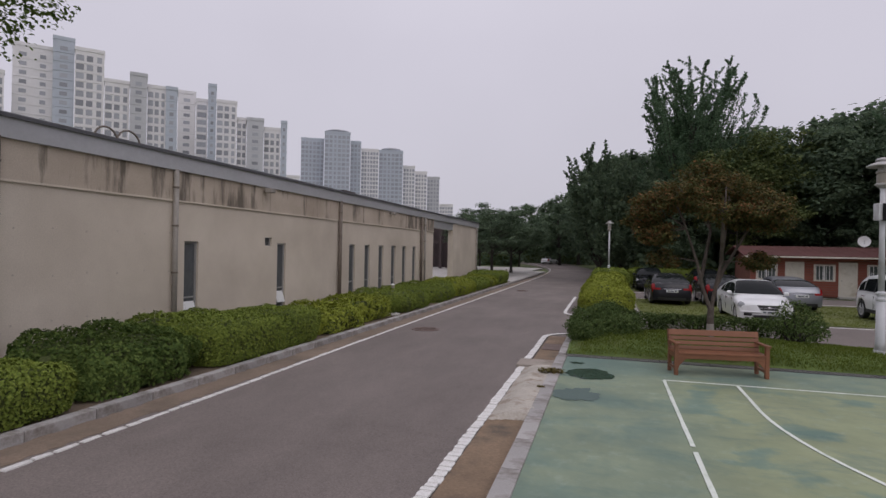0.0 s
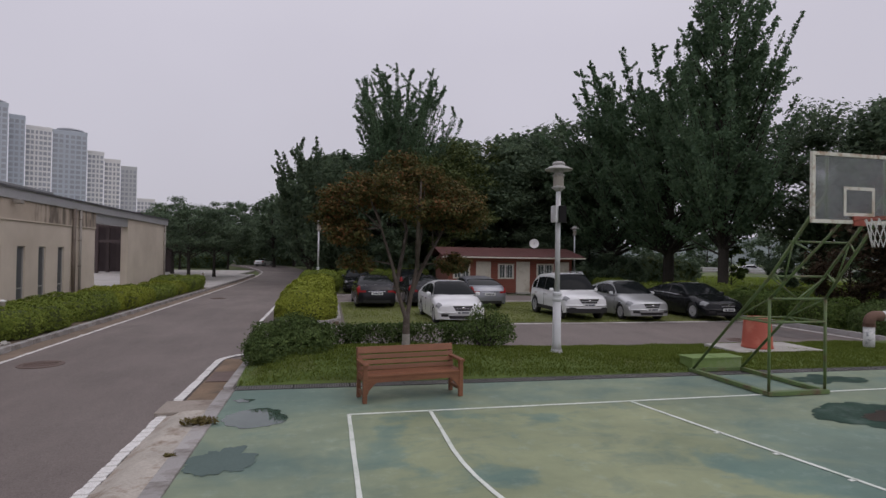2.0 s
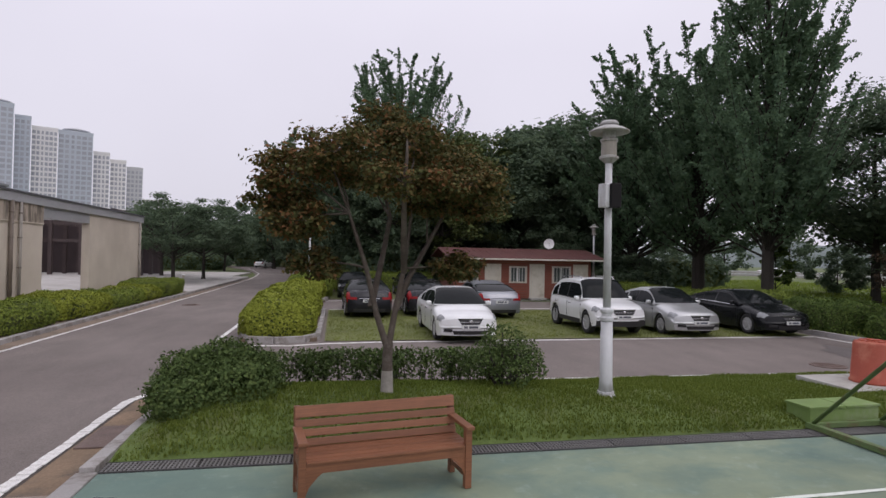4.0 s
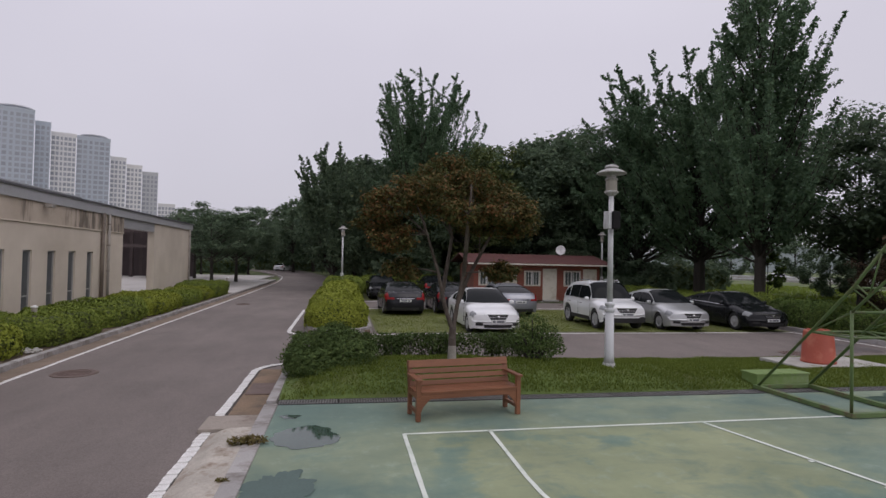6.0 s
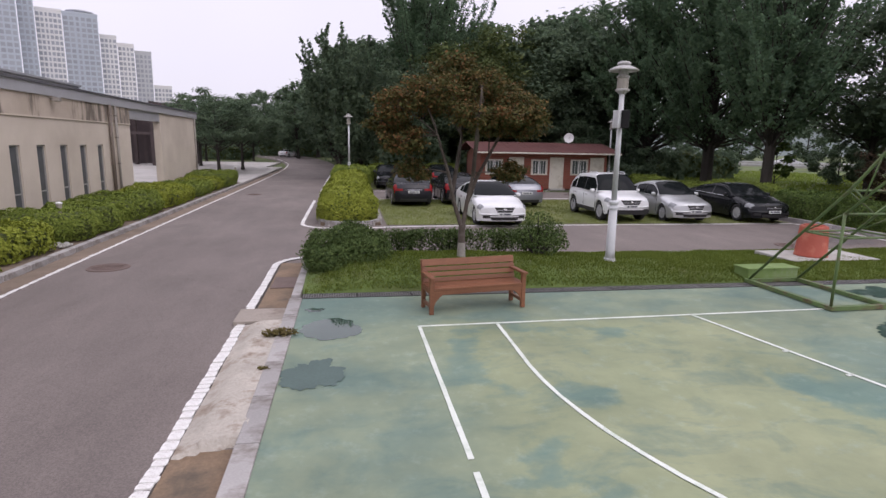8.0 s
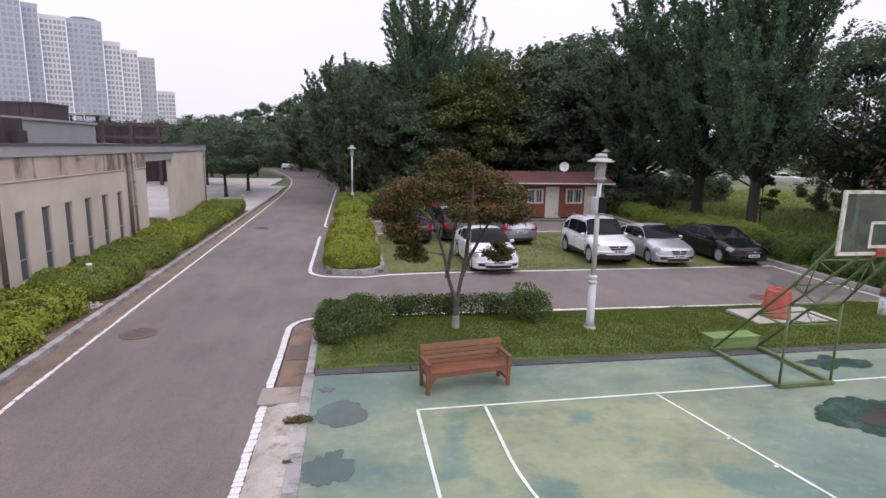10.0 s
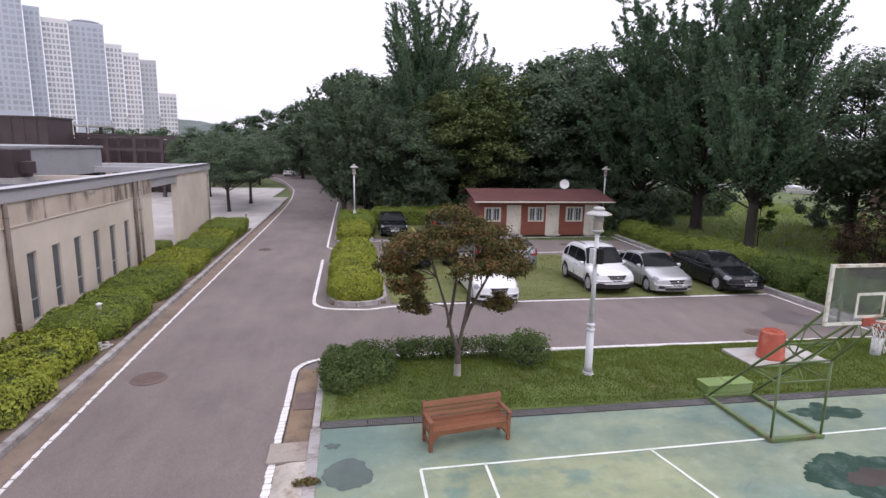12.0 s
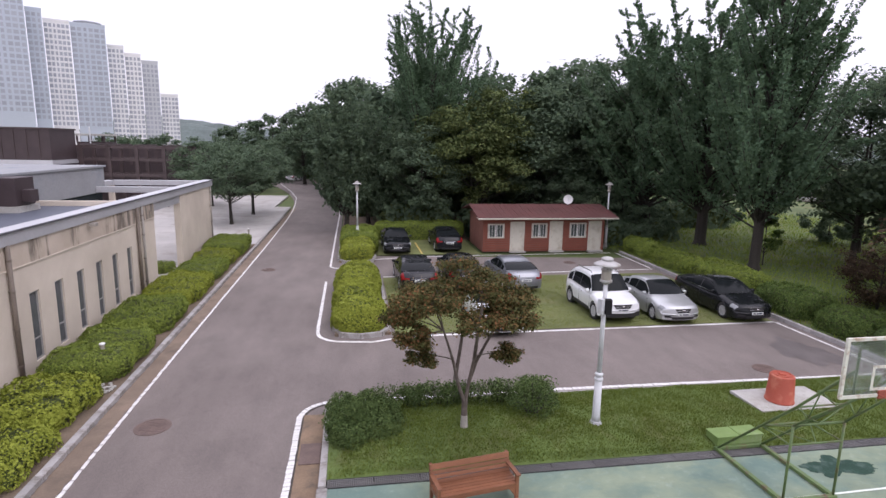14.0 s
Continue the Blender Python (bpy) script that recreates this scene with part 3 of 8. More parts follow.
def leaves_mesh(name, centres, normals, size, material, seed=0, spread=0.8, long=1.5):
    """Diamond leaves, each its own island, bent along the middle."""
    rg = np.random.default_rng(seed)
    n = len(centres)
    nr = normals + rg.normal(0, spread, (n, 3))
    nr /= np.linalg.norm(nr, axis=1, keepdims=True) + 1e-9
    t = np.cross(nr, rg.normal(0, 1, (n, 3)))
    t /= np.linalg.norm(t, axis=1, keepdims=True) + 1e-9
    b = np.cross(nr, t)
    s = (size * rg.uniform(0.6, 1.35, n))[:, None]
    v = np.empty((n, 4, 3), dtype=np.float32)
    v[:, 0] = centres - t * s * long / 2
    v[:, 1] = centres + b * s / 2 + nr * s * 0.12
    v[:, 2] = centres + t * s * long / 2
    v[:, 3] = centres - b * s / 2 + nr * s * 0.12
    f = np.arange(4 * n, dtype=np.int32).reshape(n, 4)
    return raw_mesh(name, v.reshape(-1, 3), f, material)


def smooth01(x):
    x = min(1.0, max(0.0, x))
    return x * x * (3 - 2 * x)


def fbm(x, y, z=0.0):
    return noise.fractal(Vector((x, y, z)), 1.0, 2.0, 4)


def grid_sheet(bm, xs, ys, zf):
    rows = [[bm.verts.new((x, y, zf(x, y))) for x in xs] for y in ys]
    for a, b in zip(rows, rows[1:]):
        for k in range(len(xs) - 1):
            bm.faces.new((a[k], a[k + 1], b[k + 1], b[k]))
    return bm


def ribbon(bm, pts, width, z0, thick=0.006, rag=0.0, seed=0):
    """A raised painted strip along plan points, ragged at the edges."""
    rg = random.Random(seed)
    P = [Vector((p[0], p[1], 0)) for p in pts]
    fine = []
    for a, b in zip(P, P[1:]):
        k = max(1, int((b - a).length / (0.12 if rag > 0.009 else 0.35)))
        fine += [a.lerp(b, i / k) for i in range(k)]
    fine.append(P[-1])
    tops = []
    for i, p in enumerate(fine):
        d = (fine[min(i + 1, len(fine) - 1)] - fine[max(i - 1, 0)]).normalized()
        s = Vector((-d.y, d.x, 0))
        w0, w1 = width / 2 + rg.uniform(-rag, rag), width / 2 + rg.uniform(-rag, rag)
        ring = [p + s * w0, p - s * w1]
        tops.append([bm.verts.new((q.x, q.y, z)) for q, z in ((ring[0], z0), (ring[0], z0 + thick), (ring[1], z0 + thick), (ring[1], z0))])
    for a, b in zip(tops, tops[1:]):
        for k in range(3):
            bm.faces.new((a[k], a[k + 1], b[k + 1], b[k]))
    bm.faces.new(tops[0])
    bm.faces.new(tops[-1][::-1])
    return bm


def arc(cx, cy, r, a0, a1, n=24):
    return [(cx + r * math.cos(radians(a0 + (a1 - a0) * i / n)), cy + r * math.sin(radians(a0 + (a1 - a0) * i / n))) for i in range(n + 1)]

# ---- ground, road, court, lawns ----
ROAD = -0.10


def spaced(a, b, step):
    n = max(1, int(round((b - a) / step)))
    return [a + (b - a) * i / n for i in range(n + 1)]


bm = bmesh.new()
grid_sheet(bm, [-2500, -900, -400, -200, -100, -50, -20, 0, 20, 35, 50, 80, 120, 200, 400, 900, 2500], [-2500, -600, -150, -40, 0, 40, 80, 120, 200, 400, 900, 2500], lambda x, y: -0.18)
setting("ground", bm, M["meadow"], "rough green ground running out to the horizon", "ground")

# asphalt: yard, aisle and road in one sheet, curving left at the far end
bm = bmesh.new()
def asphalt_edges(y):
    if y < 66:
        return -6.86, 18.05 if y < 38.2 else -1.2
    k = (y - 66) / 60
    return -6.86 - 16 * k ** 1.6, -1.2 - 9 * k ** 1.7
ys = spaced(-14, 38.2, 2.0) + [38.21] + spaced(39, 126, 3.0)
rows = []
for y in ys:
    a, b = asphalt_edges(y)
    rows.append([bm.verts.new((a + (b - a) * i / 12, y, ROAD + 0.004 * fbm(i, y * 0.3))) for i in range(13)])
for a, b in zip(rows, rows[1:]):
    for k in range(12):
        bm.faces.new((a[k], a[k + 1], b[k + 1], b[k]))
setting("road", bm, M["asphalt"], "worn grey asphalt road and car park", "road")

# left gutter strip, silty
bm = bmesh.new()
ribbon(bm, [(-6.50, -12), (-6.50, 9), (-6.53, 20), (-6.56, 42), (-6.6, 66)], 0.50, ROAD + 0.001, 0.005, 0.05, 3)
setting("gutter_left", bm, M["gutter_pale"], "pale silty concrete gutter along the kerb", "gutter")
bm = bmesh.new()
box(bm, -1.60, -1.0, -12, 7.95, ROAD - 0.02, ROAD + 0.012)
box(bm, -1.56, -1.0, 12.45, 16.3, ROAD - 0.02, ROAD + 0.010)
setting("gutter_right", bm, M["gutter"], "silt-filled gutter beside the court", "gutter")

bm = bmesh.new()
ribbon(bm, [(-1.585, -8), (-1.58, 15.0)] + arc(-0.75, 16.1, 0.835, 180, 100, 8), 0.075, ROAD + 0.002, 0.006, 0.02, 31)
setting("gutter_joint", bm, M["joint"], "dark dirty joint between road and gutter", "joint")
# cement fill across the gutter: a lumpy wedge with a broken lip
bm = bmesh.new()
def ramp_z(x, y):
    lip = 7.86 + 0.10 * math.sin((x + 1.6) * 4) + 0.16 * (x + 1.3)
    if y < lip:
        return ROAD - 0.03
    return ROAD + 0.015 + 0.10 * smooth01((x + 1.64) / 0.34) * smooth01((11.75 - y) / 0.2) + 0.014 * fbm(x * 3, y * 2) + 0.006 * fbm(x * 12, y * 9)
grid_sheet(bm, spaced(-1.60, -0.99, 0.04), spaced(7.5, 11.64, 0.06), ramp_z)
tagged(new("cement_ramp", mesh_of("cement_ramp", bm, M["ramp"], True)), "lumpy pale cement ramp filling the gutter", "ramp")
bm = bmesh.new()
box(bm, -1.80, -1.0, 11.70, 12.40, ROAD - 0.02, ROAD + 0.06, 0.012)
tagged(new("drain_slab", mesh_of("drain_slab", bm, M["gutter_slab"])), "grey concrete cover slab across the gutter", "slab")
bm = bmesh.new()
box(bm, -1.52, -1.04, 13.9, 14.8, ROAD, ROAD + 0.03, 0.008)
tagged(new("gutter_cover", mesh_of("gutter_cover", bm, M["manhole"])), "dark iron cover in the silty gutter", "cover")

# white painted edge lines
def road_line(name, pts, w, label, rag=0.012, seed=0):
    rag *= 0.5
    b_ = bmesh.new()
    ribbon(b_, pts, w, ROAD + 0.002, 0.007, rag, seed)
    return setting(name, b_, M["line"], label, "road marking")
LEFT_EDGE = [(-6.10, -10), (-6.11, 8.5), (-6.19, 13), (-6.23, 20), (-6.24, 38)]
right_path = [(-1.69, -8), (-1.68, 15.0)] + arc(-0.75, 16.1, 0.93, 180, 92, 8) + [(0.5, 17.02), (6, 17.04), (9.7, 17.0), (14.2, 16.9), (17.6, 16.86)]
edge_patch = []
for k in range(4):
    rg = random.Random(k)
    b_ = bmesh.new()
    prof = [(-0.5 + rg.uniform(-0.04, 0.02), -0.5), (-0.52, 0.05), (-0.42, 0.5), (0.0, 0.5 + rg.uniform(-0.06, 0.03)), (0.47, 0.48), (0.52, -0.1), (0.44, -0.5), (0.0, -0.5 + rg.uniform(-0.03, 0.06))]
    lo = [b_.verts.new((x, y, 0)) for x, y in prof]
    hi = [b_.verts.new((x * 0.96, y * 0.94, 1)) for x, y in prof]
    b_.faces.new(hi)
    for i in range(8):
        b_.faces.new((lo[i], lo[(i + 1) % 8], hi[(i + 1) % 8], hi[i]))
    edge_patch.append(mesh_of("paint_patch", b_, M["line"]))
def cracked_line(name, path, lo, hi, longest, label, seed):
    """A painted line broken into many uneven patches."""
    e = thing(name, (0, 0, 0), label, "road marking", "", "structure")
    rg = random.Random(seed)
    for (xa, ya), (xb, yb) in zip(path, path[1:]):
        d = math.hypot(xb - xa, yb - ya)
        ang = math.degrees(math.atan2(yb - ya, xb - xa)) - 90
        u = 0.0
        while u < d - 0.02:
            w = min(rg.uniform(0.45, 1.0) * longest, d - u)
            f = (u + w / 2) / d
            ob = part("paint_patch", edge_patch[rg.randrange(4)], None, e)
            ob.matrix_basis = pose(xa + (xb - xa) * f + rg.uniform(-0.008, 0.008), ya + (yb - ya) * f, ROAD + 0.002, 0, 0, ang + rg.uniform(-3, 3)) @ Matrix.Diagonal((rg.uniform(lo, hi), w * rg.uniform(0.84, 0.97), rg.uniform(0.008, 0.018), 1))
            u += w
    return e
cracked_line("line_right", right_path, 0.125, 0.16, 0.205, "thick cracked white line round the lawn corner", 12)
cracked_line("line_left", LEFT_EDGE, 0.075, 0.095, 0.42, "thin cracked white edge line along the road", 13)
road_line("line_left_far", [(-6.24, 38), (-6.26, 45), (-6.35, 56), (-6.6, 64), (-7.0, 71), (-7.57, 78), (-8.7, 85), (-10.3, 93), (-12.7, 104), (-15.5, 114)], 0.085, "thin white edge line along the road", 0.008, 1)
road_line("line_island", [(-1.64, 31.2), (-1.62, 23.6)] + arc(-0.5, 23.0, 1.1, 180, 262, 8) + [(0.4, 21.75), (1.3, 22.05), (3, 22.25), (17.6, 22.38)], 0.13, "white line curving round the hedge island", 0.02, 4)
road_line("line_middle", [(1.4, 32.0), (9.5, 32.35), (17.85, 32.75)], 0.12, "white line behind the turf parking bays", 0.02, 5)
road_line("line_far", [(-1.5, 62), (-1.55, 46), (-1.55, 35.2)] + arc(-0.9, 35.0, 0.65, 180, 265, 6) + [(1.2, 36.8), (4, 37.55), (17.6, 38.0)], 0.12, "white line before the small office", 0.02, 6)
road_line("line_side", [(17.64, 17.2), (17.62, 22.3)], 0.10, "white line along the side kerb", 0.02, 7)
road_line("line_side_far", [(17.85, 33.0), (18.0, 37.9)], 0.10, "white line along the side kerb", 0.02, 8)
bm = bmesh.new()
ribbon(bm, [(4.35, 38.3), (4.35, 42.6)], 0.12, ROAD + 0.05, 0.007, 0.02, 9)
setting("line_bay", bm, M["yellow"], "faded yellow bay line", "road marking")

# the court slab with its rotated markings
bm = bmesh.new()
grid_sheet(bm, spaced(-0.822, 19, 0.9), spaced(-13, 12.78, 0.9), lambda x, y: 0.003 * fbm(x * 0.5, y * 0.5))
box(bm, -0.822, 19, -13, 12.78, -0.3, -0.02)
setting("court", bm, M["court"], "faded green painted sports court with patches", "court")

def court_at(u, v):
    return (1.065 + u, 11.03 + u * 0.0205 - v)

def court_line(name, pts, label, w=0.055):
    b_ = bmesh.new()
    ribbon(b_, [court_at(*p) for p in pts], w, 0.0055, 0.004, 0.004, len(name))
    return setting(name, b_, M["courtline"], label, "court marking")
court_line("court_line_side", [(0, 0), (0, 3.70)], "white court side line")
court_line("court_line_side_near", [(0, 3.90), (0, 22)], "white court side line")
court_line("court_line_end", [(0, 0), (15, 0)], "white court end line")
court_line("court_line_arc", [(1.24, 0)] + [(7.44 - 6.23 * math.cos(radians(a)), 1.72 + 6.23 * math.sin(radians(a))) for a in range(0, 181, 4)] + [(13.64, 0)], "white three-point arc")
court_line("court_line_lane", [(4.65, 0), (5.83, 5.64), (9.95, 5.64), (11.13, 0)], "white free-throw lane")
court_line("court_line_circle", [(7.835 - 1.75 * math.cos(radians(a)), 5.64 + 1.75 * math.sin(radians(a))) for a in range(0, 361, 6)], "white free-throw circle")
court_line("court_line_side_right", [(15, 0), (15, 22)], "white court side line")
for k, v in enumerate((1.75, 2.6, 3.45, 4.3)):
    for s in (-1, 1):
        u = 7.89 + s * (3.24 - 1.18 * v / 5.64)
        court_line("court_tick_%d%s" % (k + 1, "a" if s < 0 else "b"), [(u, v), (u + s * 0.1, v)], "short white lane tick", 0.05)

# standing water on the court: low pools with wavy rims
def puddle(name, cx, cy, rx, ry, seed, label, mat="wet", rough=0.35, z=0.0, group="puddles on the court"):
    b_ = bmesh.new()
    c = b_.verts.new((cx, cy, z + 0.0095))
    ring = []
    for k in range(96):
        a = 2 * math.pi * k / 96
        r = 1 + rough * noise.fractal(Vector((math.cos(a) * 1.3 + seed, math.sin(a) * 1.3, seed * 0.7)), 0.8, 2.2, 5)
        ring.append(b_.verts.new((cx + rx * r * math.cos(a), cy + ry * r * math.sin(a), z + 0.0065)))
    for k in range(96):
        b_.faces.new((c, ring[k], ring[(k + 1) % 96]))
    return tagged(new(name, mesh_of(name, b_, M[mat], True)), label, "puddle", group)
puddle("puddle", -0.27, 11.05, 0.46, 0.47, 1.3, "shallow dark puddle near the court corner", rough=0.22)
puddle("puddle", -0.56, 12.06, 0.15, 0.11, 2.9, "tiny puddle near the drain")
puddle("puddle", -0.46, 9.42, 0.33, 0.40, 4.1, "dark damp patch beside the court kerb", "damp_light", rough=0.6)
puddle("puddle", 9.40, 9.72, 1.12, 0.72, 6.2, "large ragged green damp patch under the backboard", "damp_green", rough=0.45)
puddle("puddle", 9.62, 9.55, 0.66, 0.36, 7.7, "brown standing water in the damp patch", "wet_brown", rough=0.5, z=0.004)
puddle("puddle", 10.60, 12.12, 0.78, 0.36, 9.4, "ragged dark damp patch behind the end line", "damp_green", rough=0.55)
puddle("puddle", 11.35, 9.62, 0.46, 0.22, 3.3, "dark puddle in the lane", "damp", rough=0.6)
puddle("puddle", 3.25, 5.25, 0.13, 0.20, 2.2, "small dark green stain on the court", "damp_light", rough=0.9)
puddle("puddle", 3.75, 5.02, 0.07, 0.05, 8.1, "small dark green stain on the court", "damp_light", rough=0.8)
puddle("puddle", 16.05, 18.9, 0.85, 1.25, 5.5, "dark damp stain on the asphalt by the side kerb", "damp_road", 0.6, ROAD, "damp stains on asphalt")

# raised lawn between court and aisle
def lawn_z(x, y):
    k = (y - 13.12) / 3.6
    f = math.sin(math.pi * min(1, max(0, k)) ** 0.65)
    side = smooth01((x + 0.86) / 1.0)
    amp = 0.46 if x < 2.5 else max(0.12, 0.46 - 0.05 * (x - 2.5))
    return -0.02 + amp * f * (0.25 + 0.75 * side) + 0.02 * fbm(x, y)
bm = bmesh.new()
grid_sheet(bm, spaced(-0.852, 18.8, 0.4), spaced(13.12, 16.70, 0.22), lawn_z)
box(bm, -0.852, 18.8, 13.12, 16.70, -0.3, -0.06)
setting("lawn", bm, M["lawn"], "low mounded green lawn strip", "lawn")

bm = bmesh.new()
grid_sheet(bm, spaced(1.35, 17.6, 0.8), spaced(22.46, 31.7, 0.8), lambda x, y: ROAD + 0.022 + 0.012 * fbm(x, y))
setting("parking_turf", bm, M["stall"], "worn turf parking bays", "turf")
bm = bmesh.new()
grid_sheet(bm, spaced(1.4, 8.3, 0.8), spaced(38.0, 43.6, 0.8), lambda x, y: ROAD + 0.04 + 0.01 * fbm(x, y))
setting("paver_bay", bm, M["stall"], "mossy grass-paver parking bays", "turf")

# planted ground beyond the side kerb, rising gently
def side_z(x, y):
    return -0.06 + 0.35 * smooth01((x - 18.2) / 6) + 0.25 * smooth01((x - 30) / 20) + 0.08 * fbm(x * 0.2, y * 0.2)
bm = bmesh.new()
grid_sheet(bm, [18.12] + spaced(18.6, 34, 0.8) + spaced(36, 60, 3), spaced(-13, 75, 2.0), side_z)
setting("side_lawn", bm, M["meadow"], "rough green bank under trees", "lawn")
bm = bmesh.new()
grid_sheet(bm, spaced(-1.1, 19.3, 1.2), spaced(43.6, 75, 2), lambda x, y: -0.08 + 0.15 * fbm(x * 0.3, y * 0.3))
setting("wood_floor", bm, M["soil"], "shaded bare soil under the trees", "ground")
bm = bmesh.new()
grid_sheet(bm, spaced(-9.8, -6.95, 0.4), spaced(-6, 42.3, 1.0), lambda x, y: -0.03 + 0.03 * fbm(x, y))
setting("planting_bed", bm, M["soil"], "bare soil bed along the wall", "bed")
bm = bmesh.new()
box(bm, -40, -7.02, 42.3, 66, -0.3, 0.03)
box(bm, -40, -9.9, 30.9, 42.3, -0.3, 0.035)
box(bm, -40, -8.8, 66, 80, -0.3, 0.028)
setting("plaza", bm, M["plaza"], "pale concrete forecourt beside the road", "pavement")

# grass blades
def grass(name, n, xr, yr, zf, h, mat, label, seed, keep=None):
    rg = np.random.default_rng(seed)
    x, y = rg.uniform(*xr, n), rg.uniform(*yr, n)
    tuft = np.array([fbm(a * 1.7, b * 1.7, seed) for a, b in zip(x, y)])
    z = np.array([zf(a, b) for a, b in zip(x, y)])
    hh = h * (0.8 + 0.45 * np.clip(tuft, -0.4, 0.8)) * rg.uniform(0.6, 1.3, n)
    a = rg.uniform(0, 2 * np.pi, n)
    lean = rg.uniform(0.1, 0.7, n) * hh
    w = 0.008 + 0.05 * h
    v = np.empty((n, 3, 3), dtype=np.float32)
    v[:, 0] = np.stack([x - w * np.sin(a), y + w * np.cos(a), z - 0.01], 1)
    v[:, 1] = np.stack([x + w * np.sin(a), y - w * np.cos(a), z - 0.01], 1)
    v[:, 2] = np.stack([x + lean * np.cos(a), y + lean * np.sin(a), z + hh], 1)
    me = raw_mesh(name, v.reshape(-1, 3), np.arange(3 * n).reshape(n, 3), mat)
    return tagged(new(name, me), label, "grass", "", "stuff")
grass("lawn_grass", 130000, (-0.8, 16.5), (13.15, 16.66), lawn_z, 0.05, M["blade"], "short green lawn grass", 1)
grass("turf_grass", 60000, (1.4, 17.05), (22.45, 31.45), lambda x, y: ROAD + 0.02, 0.05, M["blade_dry"], "thin worn parking turf", 2)
grass("bank_grass", 60000, (18.3, 46), (16, 58), side_z, 0.22, M["blade_bank_bright"], "long rough grass under trees", 3)

# a weed growing from the kerb joint
def weed(x, y, z, n, r, h, seed):
    rg_ = np.random.default_rng(seed)
    a = rg_.uniform(0, 6.28, n)
    d = rg_.uniform(0.2, 1, n) * r
    c = np.stack([x + d * np.cos(a) * 1.6, y + d * np.sin(a) * 0.7, z + rg_.uniform(0, 1, n) * h], 1)
    return tagged(new("weed_tuft", leaves_mesh("weed_tuft", c, np.tile([0, 0, 1.0], (n, 1)), 0.03, M["leaf_dry"], seed, 0.8, 2.5)), "small dry weed tuft in the kerb joint", "weed")
weed(-0.98, 10.85, 0.02, 260, 0.16, 0.07, 1)
weed(-1.03, 9.6, 0.0, 60, 0.05, 0.03, 2)

# kerbs: rows of stones
kerb_long = mesh_of("kerb_stone", boxes((-0.075, 0.075, -0.495, 0.495, -0.2, 0.15), bevel=0.012), M["kerb"])
def kerb_row(name, pts, top, label, width=0.15):
    e = thing(name, (0, 0, 0), label, "kerb", "", "structure")
    for (xa, ya), (xb, yb) in zip(pts, pts[1:]):
        d = math.hypot(xb - xa, yb - ya)
        k = max(1, int(round(d / 1.0)))
        ang = math.degrees(math.atan2(yb - ya, xb - xa)) - 90
        for i in range(k):
            f = (i + 0.5) / k
            ob = part("kerb_stone", kerb_long, None, e)
            ob.matrix_basis = pose(xa + (xb - xa) * f, ya + (yb - ya) * f, top - 0.15 + random.uniform(-0.004, 0.004), 0, 0, ang + random.uniform(-0.25, 0.25)) @ Matrix.Diagonal((width / 0.15, d / k, 1, 1))
    return e

# ---- the long concrete building ----
WX = -9.80
COP0, COP1 = 4.10, 4.50
slots = [(y, y + 0.54, 0.35, 2.50) for y in (19.93, 21.39, 22.88, 24.38, 25.85, 27.35)]
slots += [(11.02, 11.50, 0.45, 2.44), (14.95, 15.42, 0.45, 2.46), (14.30, 14.64, 2.38, 2.62)]


def wall_with_slots(y0, y1, z0, z1, holes, x0, x1):
    """A thick wall cut through by rectangular openings."""
    b_ = bmesh.new()
    cuts = sorted({y0, y1} | {v for h in holes for v in h[:2]})
    for a, b in zip(cuts, cuts[1:]):
        inside = [h for h in holes if h[0] <= a + 1e-6 and h[1] >= b - 1e-6]
        if inside:
            h = inside[0]
            box(b_, x0, x1, a, b, z0, h[2])
            box(b_, x0, x1, a, b, h[3], z1)
        else:
            box(b_, x0, x1, a, b, z0, z1)
    bmesh.ops.remove_doubles(b_, verts=b_.verts, dist=1e-5)
    return b_


hall = thing("concrete_building", (0, 0, 0), "long low beige exposed-concrete building with slit windows", "building", "", "structure")
part("wall", wall_with_slots(-8, 30.9, -0.2, 3.40, slots, WX - 0.35, WX), M["wall"], hall, "beige board-cast concrete wall")
part("upper_wall", boxes((WX - 0.35, WX + 0.025, -8, 30.9, 3.40, COP0)), M["band"], hall, "rain-stained upper band of the wall")
part("ledge", boxes((WX, WX + 0.045, -8, 30.9, 3.37, 3.41), bevel=0.008), M["wall"], hall, "thin drip ledge")
part("end_wall", boxes((WX - 0.35, WX, 35.2, 42.3, -0.2, COP0), bevel=0.01), M["wall"], hall, "plain concrete end wall")
part("lintel", boxes((WX - 0.33, WX - 0.02, 30.9, 35.2, 3.66, COP0)), M["coping"], hall, "pale beam over the gateway")
part("coping", boxes((WX - 0.42, WX + 0.10, -8, 42.36, COP0, COP1 - 0.05), bevel=0.01), M["coping"], hall, "light grey metal coping")
part("coping_cap", boxes((WX - 0.46, WX + 0.14, -8.02, 42.4, COP1 - 0.05, COP1), bevel=0.01), M["coping"], hall, "pale grey coping cap")
part("edge_strip", boxes((WX + 0.141, WX + 0.155, -8.02, 42.4, COP1 - 0.055, COP1 + 0.012)), M["edge"], hall, "thin dark edge strip on the coping")
part("roof", boxes((-24, WX - 0.46, -8, 29.5, 3.95, 4.08)), M["roof_blue"], hall, "flat dark blue-grey roof")
part("back_wall", boxes((-24, -23.7, -8, 30.9, -0.2, 4.3), (-24, WX - 0.35, -8, -7.7, -0.2, 3.95), (-24, WX - 0.35, 29.5, 29.8, -0.2, 4.3)), M["wall"], hall)
# frame of beams round the open forecourt
part("beam", boxes((-16.2, WX - 0.46, 41.9, 42.25, 4.12, 4.45), bevel=0.01), M["coping"], hall, "open grey roof beam")
